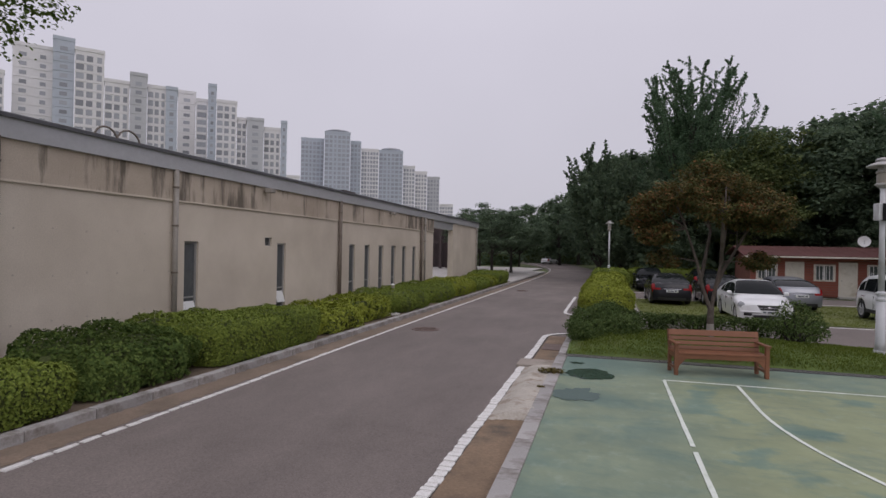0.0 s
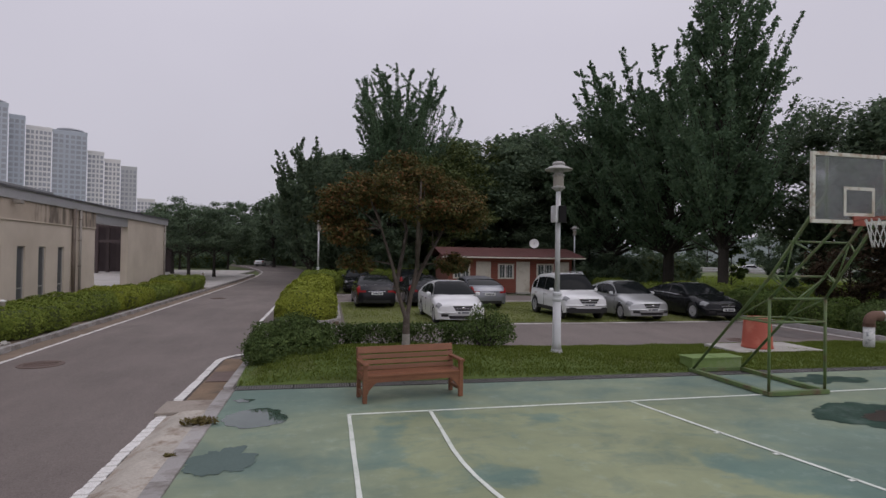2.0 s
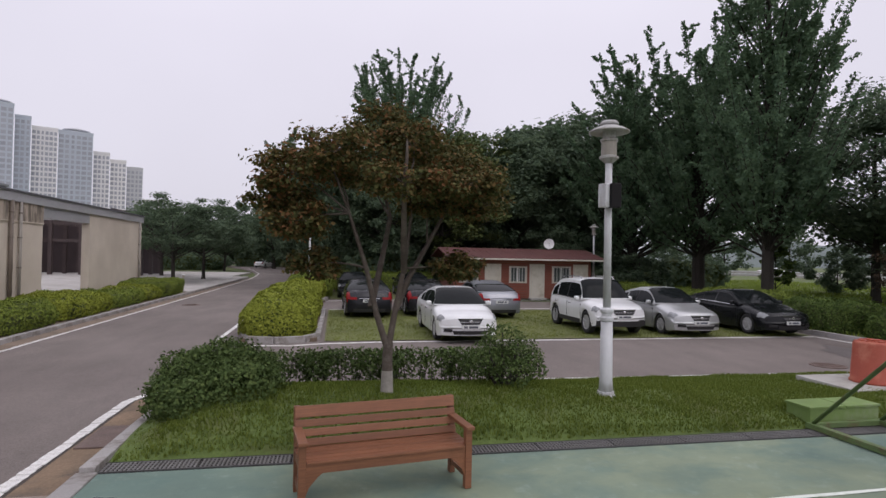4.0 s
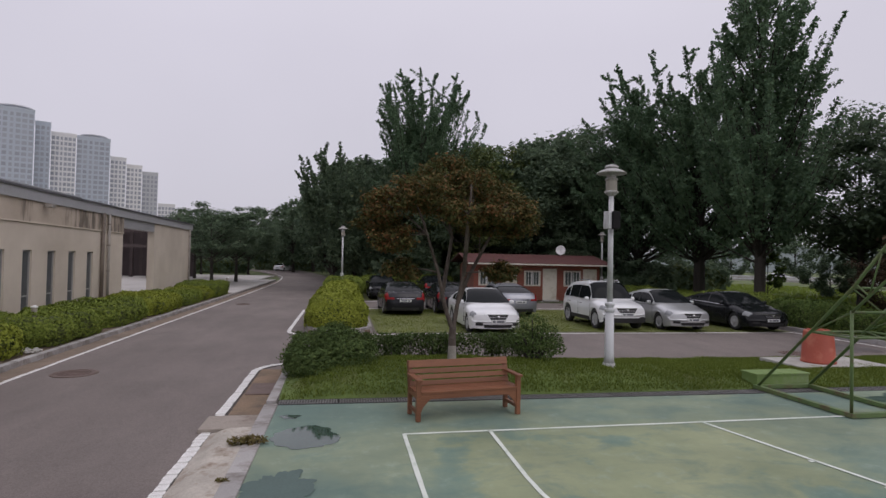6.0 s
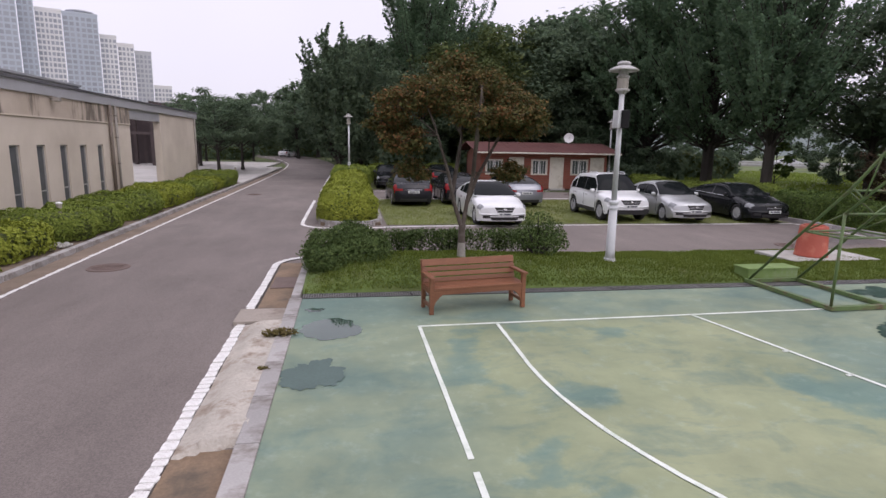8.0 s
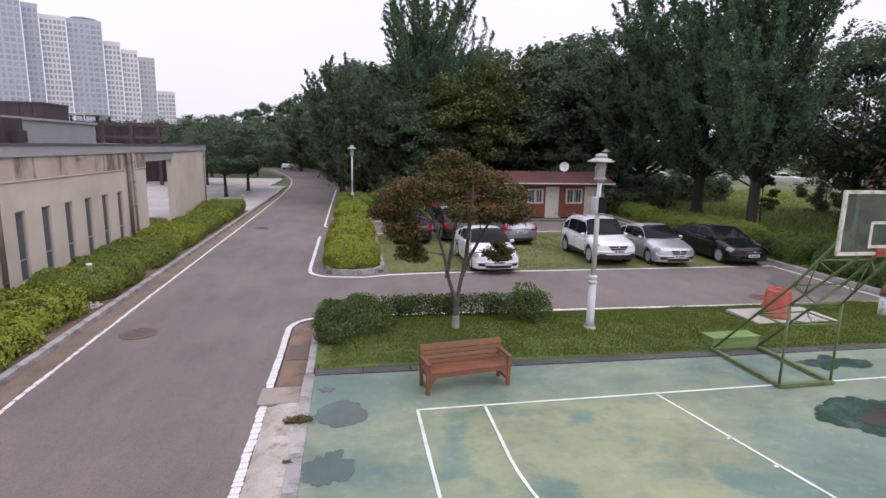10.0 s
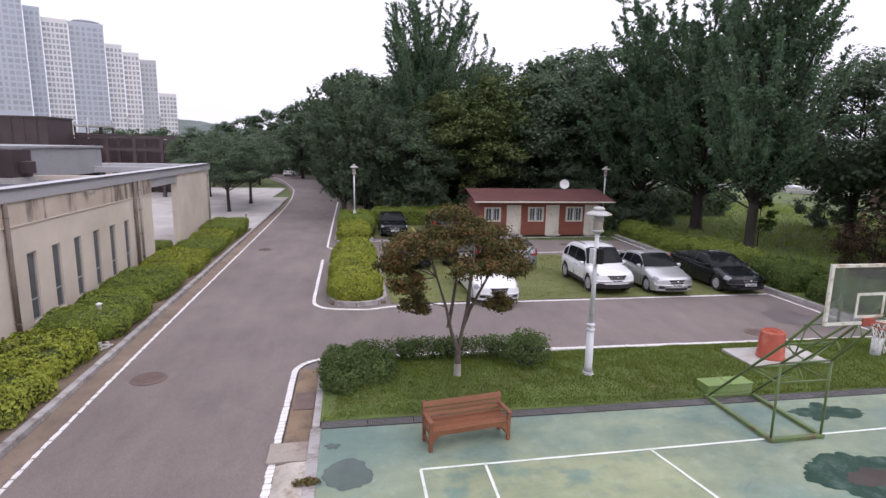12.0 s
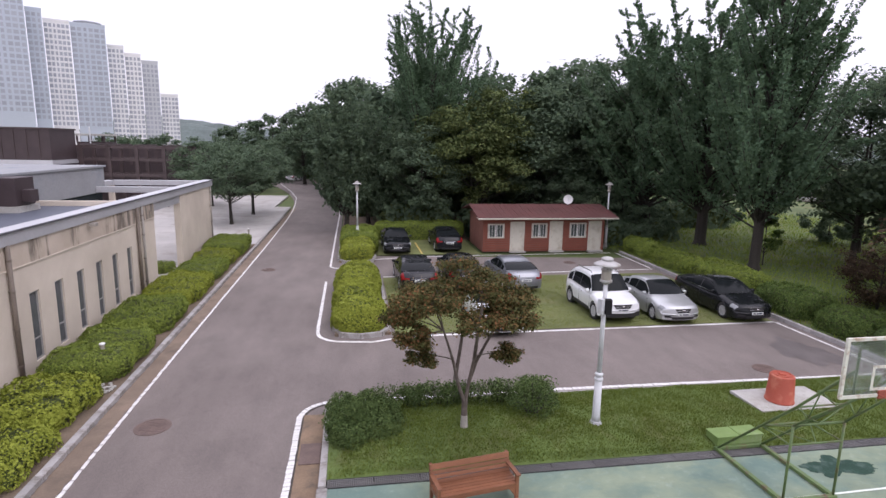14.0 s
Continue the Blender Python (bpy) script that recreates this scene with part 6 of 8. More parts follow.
G1 = "clipped green hedge along the concrete wall"
G2 = "looser yellow-green shrubs along the concrete wall"
WALL_HEDGES = (  # x0, x1, y0, y1, height, leaves, round, leaf, density, lumps, taper
    (-9.1, -6.98, 1.2, 6.05, 0.68, "leaf_hedge", 0.30, 0.029, 1900, 0.04, 0.06),
    (-9.3, -7.05, 6.15, 8.65, 0.80, "leaf_mid", 0.6, 0.036, 1500, 0.22, 0.45),
    (-9.5, -8.4, 8.3, 11.6, 0.82, "leaf_hedge", 0.45, 0.038, 900, 0.12, 0.4),
    (-8.8, -6.98, 8.85, 13.0, 0.82, "leaf_hedge", 0.36, 0.029, 1800, 0.05, 0.22),
    (-9.3, -7.15, 13.1, 15.7, 0.62, "leaf_yellow", 0.5, 0.046, 850, 0.20, 0.5),
    (-9.3, -7.15, 15.75, 18.2, 0.68, "leaf_yellow", 0.5, 0.046, 850, 0.20, 0.6),
    (-9.4, -7.00, 18.7, 22.75, 0.74, "leaf_hedge", 0.5, 0.036, 950, 0.12, 0.55),
    (-9.4, -7.05, 22.95, 26.7, 0.78, "leaf_hedge", 0.48, 0.042, 700, 0.12, 0.45),
    (-9.4, -7.05, 26.9, 31.0, 0.74, "leaf_yellow", 0.48, 0.044, 700, 0.13, 0.5),
    (-9.4, -7.15, 31.3, 35.2, 0.62, "leaf_hedge", 0.4, 0.048, 450, 0.10, 0.5),
    (-9.5, -7.15, 35.1, 37.6, 0.64, "leaf_yellow", 0.4, 0.048, 450, 0.10, 0.4),
    (-9.5, -7.05, 37.6, 41.9, 0.84, "leaf_hedge", 0.34, 0.048, 420, 0.07, 0.25))
for k, (x0, x1, y0, y1, h, mt, r, lf, den, amp, tp) in enumerate(WALL_HEDGES):
    hedge(x0, x1, y0, y1, 0, h, mt, {"leaf_hedge": G1, "leaf_yellow": G2}.get(mt, "loose fresh green shrubs along the concrete wall"), r, lf, den, amp, k + 1, taper=tp)
hedge(-12.5, -9.95, 33.0, 34.6, 0.03, 0.5, "leaf_hedge", "small clipped hedge inside the gateway", 0.3, 0.05, 350, 0.06, 12)
# pale stones in the gap between hedges
for k in range(26):
    rg0 = random.Random(k)
    b_ = bmesh.new()
    blob(b_, (0, 0, 0), (rg0.uniform(0.06, 0.14), rg0.uniform(0.06, 0.12), rg0.uniform(0.05, 0.09)), rg0.uniform(0, 90), 0, 1)
    ob = new("pale_stone", mesh_of("pale_stone", b_, M["slab"]))
    ob.matrix_basis = pose(-7.12 - rg0.uniform(0, 0.5), 18.42 + rg0.uniform(-0.35, 0.35), 0.02)
    tagged(ob, "small pale stone in the bed", "stone", "pale stones between hedges")

# islands in the car park
hedge(-1.15, 1.06, 22.35, 27.3, -0.02, 1.16, "leaf_yellow", "rounded yellow-green clipped hedge on a kerbed island", 0.92, 0.045, 850, 0.10, 21, taper=0.40)
hedge(-1.10, 1.10, 26.9, 30.9, -0.02, 1.22, "leaf_yellow", "rounded yellow-green clipped hedge on a kerbed island", 0.85, 0.048, 700, 0.10, 22, taper=0.35)
hedge(-1.0, 1.1, 35.9, 39.0, -0.02, 1.05, "leaf_yellow", "rounded yellow-green hedge on the far island", 0.55, 0.05, 600, 0.10, 23)
hedge(-1.0, 1.5, 39.0, 43.6, -0.02, 1.25, "leaf_hedge", "tall clipped hedge by the far lamp", 0.5, 0.05, 500, 0.10, 24)
hedge(1.4, 8.4, 43.7, 45.3, -0.08, 1.35, "leaf_hedge", "clipped hedge behind the far parking bays", 0.45, 0.05, 500, 0.10, 25)
b_ = bmesh.new()
box(b_, -0.95, 1.14, 22.5, 30.8, ROAD, 0.0)
box(b_, -1.05, 1.14, 36.0, 45.5, ROAD, 0.0)
setting("island_bed", b_, M["soil"], "bare soil in the kerbed islands", "bed")

# on the lawn
def thin_hedge(x0, x1, y0, y1, z, h, label):
    """A thin old hedge: bare stems below, leaf tufts above with daylight between them."""
    rg = np.random.default_rng(31)
    e = thing("hedge", ((x0 + x1) / 2, (y0 + y1) / 2, z), label, "hedge", "clipped hedges")
    b_ = bmesh.new()
    P = []
    L = x1 - x0
    for k in range(int(L * 17)):
        x = rg.uniform(-L / 2, L / 2)
        y = rg.uniform(-0.12, 0.12)
        t2 = (x + rg.normal(0, 0.10), y * 2 + rg.normal(0, 0.05), h * rg.uniform(0.8, 1.04))
        pts = limb(b_, (x, y, -0.12), t2, 0.012, 0.004, rg, 0.05, 4, 4)
        for q in pts[1:]:
            n = int(80 * (0.25 + 0.75 * q[2] / h))
            P.append(np.array(q) + rg.normal(0, 1, (n, 3)) * np.array([0.10, 0.12, 0.075]))
    P = np.concatenate(P)
    P = P[(P[:, 2] > 0.03) & (P[:, 2] < h + 0.05)]
    part("stem_frame", b_, M["bark"], e)
    part("leaves", leaves_mesh("leaves", P, np.tile([0, 0, 0.6], (len(P), 1)), 0.040, M["leaf_yew"], 31), None, e)
def shrub(x, y, z, parts, mat, label, leaf=0.055, density=420, seed=0, stem=0.0, kind_name="shrub"):
    """A shrub of several overlapping uneven lobes: (dx, dy, dz, radius, flat)."""
    rg = np.random.default_rng(seed)
    e = thing(kind_name, (x, y, z), label, "shrub", "shrubs on the lawn")
    P, N = [], []
    for dx, dy, dz, r, fl in parts:
        n = int(4 * math.pi * r * r * density)
        d = rg.normal(0, 1, (n, 3))
        d /= np.linalg.norm(d, axis=1, keepdims=True)
        d = d[d[:, 2] > -0.75]
        rad = r * (1 + lump(d, 0.32, 1.7, seed + dx * 3) + rg.normal(0, 0.09, len(d)))
        p = d * rad[:, None] * np.array([1, 1, fl]) + np.array([dx, dy, dz])
        keep = p[:, 2] > 0.0
        P.append(p[keep])
        N.append(d[keep])
    part("leaves", leaves_mesh("leaves", np.concatenate(P), np.concatenate(N), leaf, M[mat], seed), None, e)
    b_ = bmesh.new()
    for k, (dx, dy, dz, r, fl) in enumerate(parts):
        tube(b_, [(0.05 * math.cos(k), 0.05 * math.sin(k), -0.08), (dx * 0.4, dy * 0.4, dz * 0.45), (dx * 0.8, dy * 0.8, dz), (dx, dy, dz + r * fl * 0.7)], [0.035, 0.028, 0.018, 0.006], 6)
        for j in range(7):
            a = 2.4 * j + k
            tube(b_, [(dx * 0.6, dy * 0.6, dz * 0.75), (dx + r * 0.8 * math.cos(a), dy + r * 0.8 * math.sin(a), dz + r * fl * 0.5 * math.sin(j))], [0.012, 0.004], 4)
    part("stem_frame", b_, M["bark"], e)
    return e
shrub(-0.08, 14.75, 0.08, [(-0.30, 0.15, 0.40, 0.52, 0.8), (0.35, -0.30, 0.40, 0.55, 0.8), (0.25, 0.45, 0.45, 0.48, 0.85), (-0.40, 0.75, 0.38, 0.42, 0.8), (0.05, -0.02, 0.66, 0.42, 0.8), (-0.15, -0.55, 0.30, 0.42, 0.75), (0.55, 0.1, 0.55, 0.36, 0.8), (-0.48, -0.2, 0.28, 0.34, 0.8)], "leaf_yew", "rounded dark green shrub at the lawn corner", 0.032, 1700, 3)
shrub(4.30, 14.90, 0.25, [(-0.26, 0.0, 0.50, 0.32, 0.8), (0.26, 0.05, 0.55, 0.34, 0.8), (0.0, 0.1, 0.78, 0.32, 0.8), (0.44, -0.05, 0.36, 0.25, 0.75), (-0.40, 0.1, 0.34, 0.24, 0.75), (0.1, -0.2, 0.30, 0.28, 0.75)], "leaf_yew", "open twiggy little shrub on the lawn", 0.032, 620, 5)

# along the side kerb
for k, (ya, yb, xa, xb, h, mt) in enumerate(((35.2, 39.0, 18.75, 20.6, 1.0, "leaf_hedge"), (30.6, 35.0, 18.7, 20.6, 0.92, "leaf_hedge"), (25.4, 30.4, 18.45, 20.6, 1.15, "leaf_hedge"), (21.9, 25.2, 18.45, 20.7, 1.1, "leaf_mid"), (19.2, 21.8, 18.4, 20.5, 1.0, "leaf_mid"), (16.8, 19.0, 18.4, 20.2, 1.05, "leaf_yew"))):
    hedge(xa, xb, ya, yb, 0.0, h, mt, "rounded green hedge clump along the side kerb", 0.75, 0.05, 560, 0.13, 40 + k)

# ---- trees ----
def limb(bm_, a, b, r0, r1, rg, bend=0.12, n=6, sides=7):
    a, b = np.array(a, float), np.array(b, float)
    L = np.linalg.norm(b - a)
    off = rg.normal(0, bend * L, 3)
    pts, rs = [], []
    for i in range(n):
        f = i / (n - 1)
        pts.append(a + (b - a) * f + off * math.sin(math.pi * f) * 0.6)
        rs.append(r0 + (r1 - r0) * f ** 0.8)
    tube(bm_, pts, rs, sides, False)
    return pts


thin_hedge(0.45, 5.2, 15.65, 16.2, 0.20, 0.50, "low thin twiggy hedge along the back of the lawn")


def broadleaf(name, h, crown_r, bare, seed, mat, leaf=0.26, clumps=70, per=90, bark="bark", trunk_r=0.28, flat=1.0, top_heavy=0.0):
    """A tree prototype at the origin: tapered trunk, limbs to every clump, clumped leaves with gaps."""
    rg = np.random.default_rng(seed)
    e = thing(name, (0, 0, 0), "", "tree")
    b_ = bmesh.new()
    lean = rg.normal(0, 0.03 * h, 2)
    tops = [(lean[0] * f, lean[1] * f, h * f * 0.8) for f in (0, 0.05, 0.25, 0.5, 0.75, 1)]
    tube(b_, tops, [trunk_r * 1.35, trunk_r, trunk_r * 0.85, trunk_r * 0.6, trunk_r * 0.35, 0.04], 9, False)
    C, R = [], []
    hc = (h - bare) / 2
    for k in range(clumps):
        d = rg.normal(0, 1, 3)
        d /= np.linalg.norm(d)
        rad = rg.uniform(0.45, 1.0) ** 0.5
        wob = 1 + 0.35 * fbm(d[0] * 1.2 + seed, d[1] * 1.2, d[2] * 1.2)
        c = np.array([d[0] * crown_r * rad * wob, d[1] * crown_r * rad * wob, bare + hc + d[2] * hc * rad * wob])
        if c[2] < bare * 0.75:
            c[2] = bare * rg.uniform(0.75, 1.1)
        if top_heavy:
            s = 1 - top_heavy * max(0, (c[2] - bare) / (h - bare))
            c[:2] *= s
        C.append(c)
        R.append(rg.uniform(0.16, 0.30) * crown_r)
        if k % 2 == 0:
            zz = max(bare * 0.6, c[2] - rg.uniform(0.3, 0.6) * np.hypot(c[0], c[1]) - 0.3)
            f = min(1, zz / (0.8 * h))
            limb(b_, (lean[0] * f, lean[1] * f, zz), c, trunk_r * 0.28 * (1 - 0.5 * f), 0.015, rg, 0.1, 5, 5)
    part("trunk", b_, M[bark], e)
    P, N = [], []
    for c, r in zip(C, R):
        n = int(per * rg.uniform(0.6, 1.3))
        d = rg.normal(0, 1, (n, 3))
        d /= np.linalg.norm(d, axis=1, keepdims=True)
        rr = r * rg.uniform(0.35, 1.15, n)
        P.append(c + d * rr[:, None] * np.array([1, 1, 0.6 * flat]))
        N.append(d * 0.5 + np.array([0, 0, 0.9]))
    part("crown", leaves_mesh("crown", np.concatenate(P), np.concatenate(N), leaf, M[mat], seed, 0.45), None, e)
    return e


def ginkgo(name, h, reach, bare, seed, mat, leaf=0.16, tips=120, per=150, bark="bark", trunk_r=0.3, slope=1.7, dome=0.4, spur=5, fill=0.5, antlers=0, flare=1.0):
    """An upright tree: long ascending branches, each sleeved in leaves, whose tips stick out of the outline like antlers."""
    rg = np.random.default_rng(seed)
    e = thing(name, (0, 0, 0), "", "tree")
    b_ = bmesh.new()
    tube(b_, [(0, 0, 0), (0, 0, 0.4), (0.1, 0, h * 0.35), (0, 0.1, h * 0.7), (0, 0, h * 0.9)], [trunk_r * 1.4, trunk_r, trunk_r * 0.75, trunk_r * 0.35, 0.03], 9, False)
    P, N = [], []
    def sleeve(pts, n, r0, r1, g0=0.0):
        g = rg.uniform(g0, 1.0, n)
        i = np.clip(g * (len(pts) - 1), 0, len(pts) - 1.001)
        i0 = i.astype(int)
        base = pts[i0] + (pts[i0 + 1] - pts[i0]) * (i - i0)[:, None]
        q = rg.normal(0, 1, (n, 3)) * (r0 + (r1 - r0) * (g - g0) / (1 - g0))[:, None]
        P.append(base + q)
        N.append(q + np.array([0, 0, 0.25]))
    for k in range(tips):
        a = k * 2.39996 + rg.uniform(-0.3, 0.3)
        rr = rg.uniform(0.05, 1.0) ** 0.6
        r = reach * rr * (1 + 0.22 * fbm(math.cos(a) * 1.1 + seed, math.sin(a) * 1.1))
        z_top = h * (1 - dome * rr ** 1.8)
        lowest = bare + 0.25 * (h - bare) * (1 - rr)
        z = lowest + (z_top - lowest) * rg.uniform(0, 1) ** fill + rg.uniform(-0.6, 0.9)
        foot = max(bare * rg.uniform(0.8, 1.15), z - r * slope * rg.uniform(0.7, 1.2) - 0.8)
        foot = min(foot, z - 0.2 * r)
        tip = np.array([r * math.cos(a), r * math.sin(a), z])
        root = np.array([0, 0, min(foot, h * 0.88)])
        mid_ = root + (tip - root) * 0.5 + np.array([math.cos(a), math.sin(a), -0.3]) * 0.10 * r
        pts = np.array([root * (1 - t) ** 2 + 2 * mid_ * t * (1 - t) + tip * t * t for t in np.linspace(0, 1, 8)])
        tube(b_, pts, list(np.linspace(trunk_r * 0.22, 0.012, 8)), 5, False)
        L = np.linalg.norm(tip - root)
        sleeve(pts, int(per * (0.36 + 0.10 * L)), 0.29, 0.07, 0.25)
        if (z > h * 0.6 or rr > 0.85) and rg.uniform() < 0.6:
            out = tip - pts[-2]
            out = out / (np.linalg.norm(out) + 1e-9) + rg.normal(0, 0.3, 3)
            far = tip + out / np.linalg.norm(out) * rg.uniform(0.5, 1.4)
            tube(b_, [tip, far], [0.014, 0.005], 4, False)
            sleeve(np.array([tip, (tip + far) / 2, far]), int(per * 0.42), 0.085, 0.05)
        for s in range(spur):
            t = rg.uniform(0.35, 0.92)
            o = pts[int(t * 7)]
            dd = np.array([math.cos(a) + rg.normal(0, 0.8), math.sin(a) + rg.normal(0, 0.8), rg.uniform(0.5, 1.6)])
            t2 = o + dd / np.linalg.norm(dd) * rg.uniform(0.5, 1.25) * (0.4 + 0.12 * L)
            sleeve(np.array([o, (o + t2) / 2, t2]), int(per * 0.28), 0.15, 0.05)
    for k in range(antlers):
        # long shoots that stand clear of the crown, with short side shoots
        a = k * 2.39996 + 0.7
        r = reach * rg.uniform(0.15, 0.45 + 0.4 * flare)
        foot = np.array([r * math.cos(a), r * math.sin(a), h * (1 - dome * (r / reach) ** 1.8) - 1.2])
        far = foot + np.array([math.cos(a) * rg.uniform(0.5, 1.5) * flare, math.sin(a) * rg.uniform(0.5, 1.5) * flare, rg.uniform(1.3, 2.2 + 2.0 * flare)])
        pts = limb(b_, foot, far, 0.03, 0.008, rg, 0.06, 6, 4)
        sleeve(np.array(pts), int(per * 0.9), 0.13, 0.045)
        for j in range(1, 5):
            o = np.array(pts[j])
            t2 = o + np.array([rg.normal(0, 0.6), rg.normal(0, 0.6), rg.uniform(0.25, 0.8)])
            sleeve(np.array([o, (o + t2) / 2, t2]), int(per * 0.3), 0.08, 0.035)
    part("trunk", b_, M[bark], e)
    part("crown", leaves_mesh("crown", np.concatenate(P), np.concatenate(N), leaf, M[mat], seed, 0.5), None, e)
    return e


def place(proto, spots, label, group):
    """Stands copies of a prototype at (x, y, z, turn, scale) and moves the prototype to the first."""
    for k, (x, y, z, rz, s) in enumerate(spots):
        m = pose(x, y, z, 0, 0, rz)
        if k == 0:
            ob = proto
            ob.matrix_basis = m
        else:
            ob = copy_thing(proto, m)
        ob.scale = (s, s, s)
        tagged(ob, label, "tree", group)


# the tall spiky ginkgos
g1 = ginkgo("ginkgo_tree", 23.0, 3.9, 2.8, 5, "leaf_ginkgo", 0.125, 120, 205, trunk_r=0.30, slope=2.0, dome=0.55)
place(g1, [(23.0, 30.6, 0.2, 0, 1.0)], "tall dark green ginkgo with upright spiky branches", "ginkgo trees")
g3 = ginkgo("ginkgo_tree", 17.0, 5.3, 4.0, 17, "leaf_ginkgo", 0.112, 110, 240, trunk_r=0.38, slope=1.9, dome=0.16, fill=0.35, antlers=18, flare=0.6)
place(g3, [(6.6, 50.5, -0.1, 0, 1.0)], "tall dark green ginkgo fanning out in spikes", "ginkgo trees")
g2 = ginkgo("ginkgo_tree", 16.4, 5.8, 2.6, 9, "leaf_ginkgo", 0.13, 120, 205, trunk_r=0.40, slope=1.0, dome=0.38, antlers=12)
place(g2, [(25.0, 38.8, 0.2, 40, 1.03), (23.0, 43.5, 0.1, 200, 1.0)], "broad dark green ginkgo with spreading spiky branches", "ginkgo trees")
c1 = ginkgo("cypress_tree", 11.0, 2.7, 1.4, 14, "leaf_dark", 0.165, 115, 140, trunk_r=0.22, slope=2.6, dome=0.22)
place(c1, [(-0.7, 47.4, -0.1, 0, 0.97), (2.2, 48.0, -0.1, 90, 0.86), (1.2, 53.0, -0.1, 200, 0.9), (1.8, 58.5, -0.1, 300, 0.9)], "dense dark conical evergreen tree", "evergreens behind the bays")
# the round olive tree above the office and the wood around it
o1 = broadleaf("broadleaf_tree", 9.3, 4.6, 3.2, 21, "leaf_olive", 0.14, 110, 230, trunk_r=0.25, flat=0.6)
place(o1, [(9.3, 46.4, -0.1, 0, 1.0), (11.3, 49.4, -0.1, 100, 1.22)], "round olive-green broadleaf tree behind the office", "wood behind the office")
d1 = broadleaf("broadleaf_tree", 12.0, 4.6, 2.2, 33, "leaf_dark", 0.19, 110, 200, trunk_r=0.32)
place(d1, [(15.2, 48.8, -0.1, 10, 1.0), (19.5, 47.6, 0.1, 140, 1.06), (5.2, 46.6, -0.1, 60, 0.72), (22.8, 50.5, 0.2, 300, 1.2), (16.5, 50.5, 0, 75, 1.04), (14.0, 53.5, 0, 200, 1.08)], "dark green broadleaf tree in the wood", "wood behind the office")
d2 = broadleaf("broadleaf_tree", 12.0, 4.8, 1.6, 34, "leaf_dark", 0.36, 105, 72, trunk_r=0.32)
place(d2, [(18.0, 54.5, 0.0, 260, 1.1), (12.5, 57.5, 0.0, 20, 1.12), (2.8, 56.0, -0.1, 190, 0.95), (3.5, 64, -0.1, 40, 1.0), (7.6, 60, -0.1, 240, 1.2), (2.5, 74, -0.1, 10, 0.95), (1.0, 80, -0.1, 100, 1.25), (-0.5, 92, -0.1, 200, 1.3), (-5.5, 112, -0.1, 250, 1.05), (4.5, 70, -0.1, 330, 1.15), (-9.0, 122, -0.1, 30, 1.2), (20.8, 55.5, 0.1, 15, 1.2), (-21.5, 124, -0.1, 20, 0.9), (-16.5, 121, -0.1, 120, 1.0), (-12.5, 124, -0.1, 70, 1.08), (-4, 124, -0.1, 220, 1.2), (-25.5, 122, -0.1, 60, 0.8), (-8.5, 104, -0.1, 300, 0.9)], "dark green broadleaf tree in the wood", "wood behind the office")
m1 = broadleaf("broadleaf_tree", 10.0, 4.2, 1.9, 41, "leaf_dark", 0.17, 100, 200, trunk_r=0.3)
place(m1, [(31.0, 27.6, 0.3, 0, 1.12), (35.0, 28.5, 0.4, 130, 1.12), (30.0, 22.5, 0.3, 250, 1.1), (16.8, 44.6, -0.1, 70, 0.5), (21.5, 44.5, 0.1, 170, 0.55)], "dark green broadleaf tree with a dense crown", "trees round the car park")
m2 = broadleaf("broadleaf_tree", 12.0, 4.8, 3.2, 43, "leaf_dark", 0.17, 90, 150, trunk_r=0.2)
place(m2, [(29.2, 30.2, 0.3, 0, 0.95), (34.0, 34.5, 0.4, 120, 0.95), (36.5, 26.5, 0.4, 230, 0.98), (33.0, 22.0, 0.4, 310, 1.0)], "dark green tree with a high open crown on the bank", "trees round the car park")
w1 = broadleaf("broadleaf_tree", 9.5, 5.0, 0.8, 47, "leaf_dark", 0.4, 70, 60, trunk_r=0.2)
place(w1, [(94 + 0.77 * k, 89 - 0.64 * k, -0.1, k * 7, 0.85 + 0.1 * math.sin(k)) for k in range(-66, 60, 11)], "hazy green tree beyond the highway", "trees beyond the highway")
# spreading trees on the forecourt
p1 = broadleaf("forecourt_tree", 6.9, 3.6, 2.3, 52, "leaf_dark", 0.135, 110, 150, trunk_r=0.16, flat=0.6)
place(p1, [(-10.6, 52.2, 0.03, 0, 0.93), (-9.95, 59.2, 0.03, 120, 0.98), (-15.5, 66.5, 0.03, 310, 1.02), (-19, 84, -0.1, 70, 1.05), (-13.5, 88, -0.1, 170, 1.0)], "low spreading dark tree on the forecourt", "forecourt trees")
place(w1, [(-36.6, 97, -0.1, 20, 0.80), (-33.2, 96, -0.1, 140, 0.77), (-29.9, 96.5, -0.1, 250, 0.81)], "dark green tree behind the steel pergola", "trees behind the pergola")
r1 = broadleaf("red_maple", 5.6, 2.9, 0.7, 61, "leaf_red", 0.12, 90, 130, trunk_r=0.16)
place(r1, [(22.9, 22.6, 0.1, 0, 0.52), (23.4, 18.2, 0.2, 60, 1.2), (25.0, 14.2, 0.3, 120, 1.35)], "dull reddish maple beside the bank", "red maples")
s1 = broadleaf("young_tree", 3.0, 0.9, 0.7, 71, "leaf_mid", 0.13, 30, 80, trunk_r=0.04)
place(s1, [(24.4, 31.6, 0.3, 0, 1.0)], "slim young tree on the green bank", "young trees")
b1 = broadleaf("bank_shrub", 2.6, 1.7, 0.25, 75, "leaf_dark", 0.13, 40, 110, trunk_r=0.05)
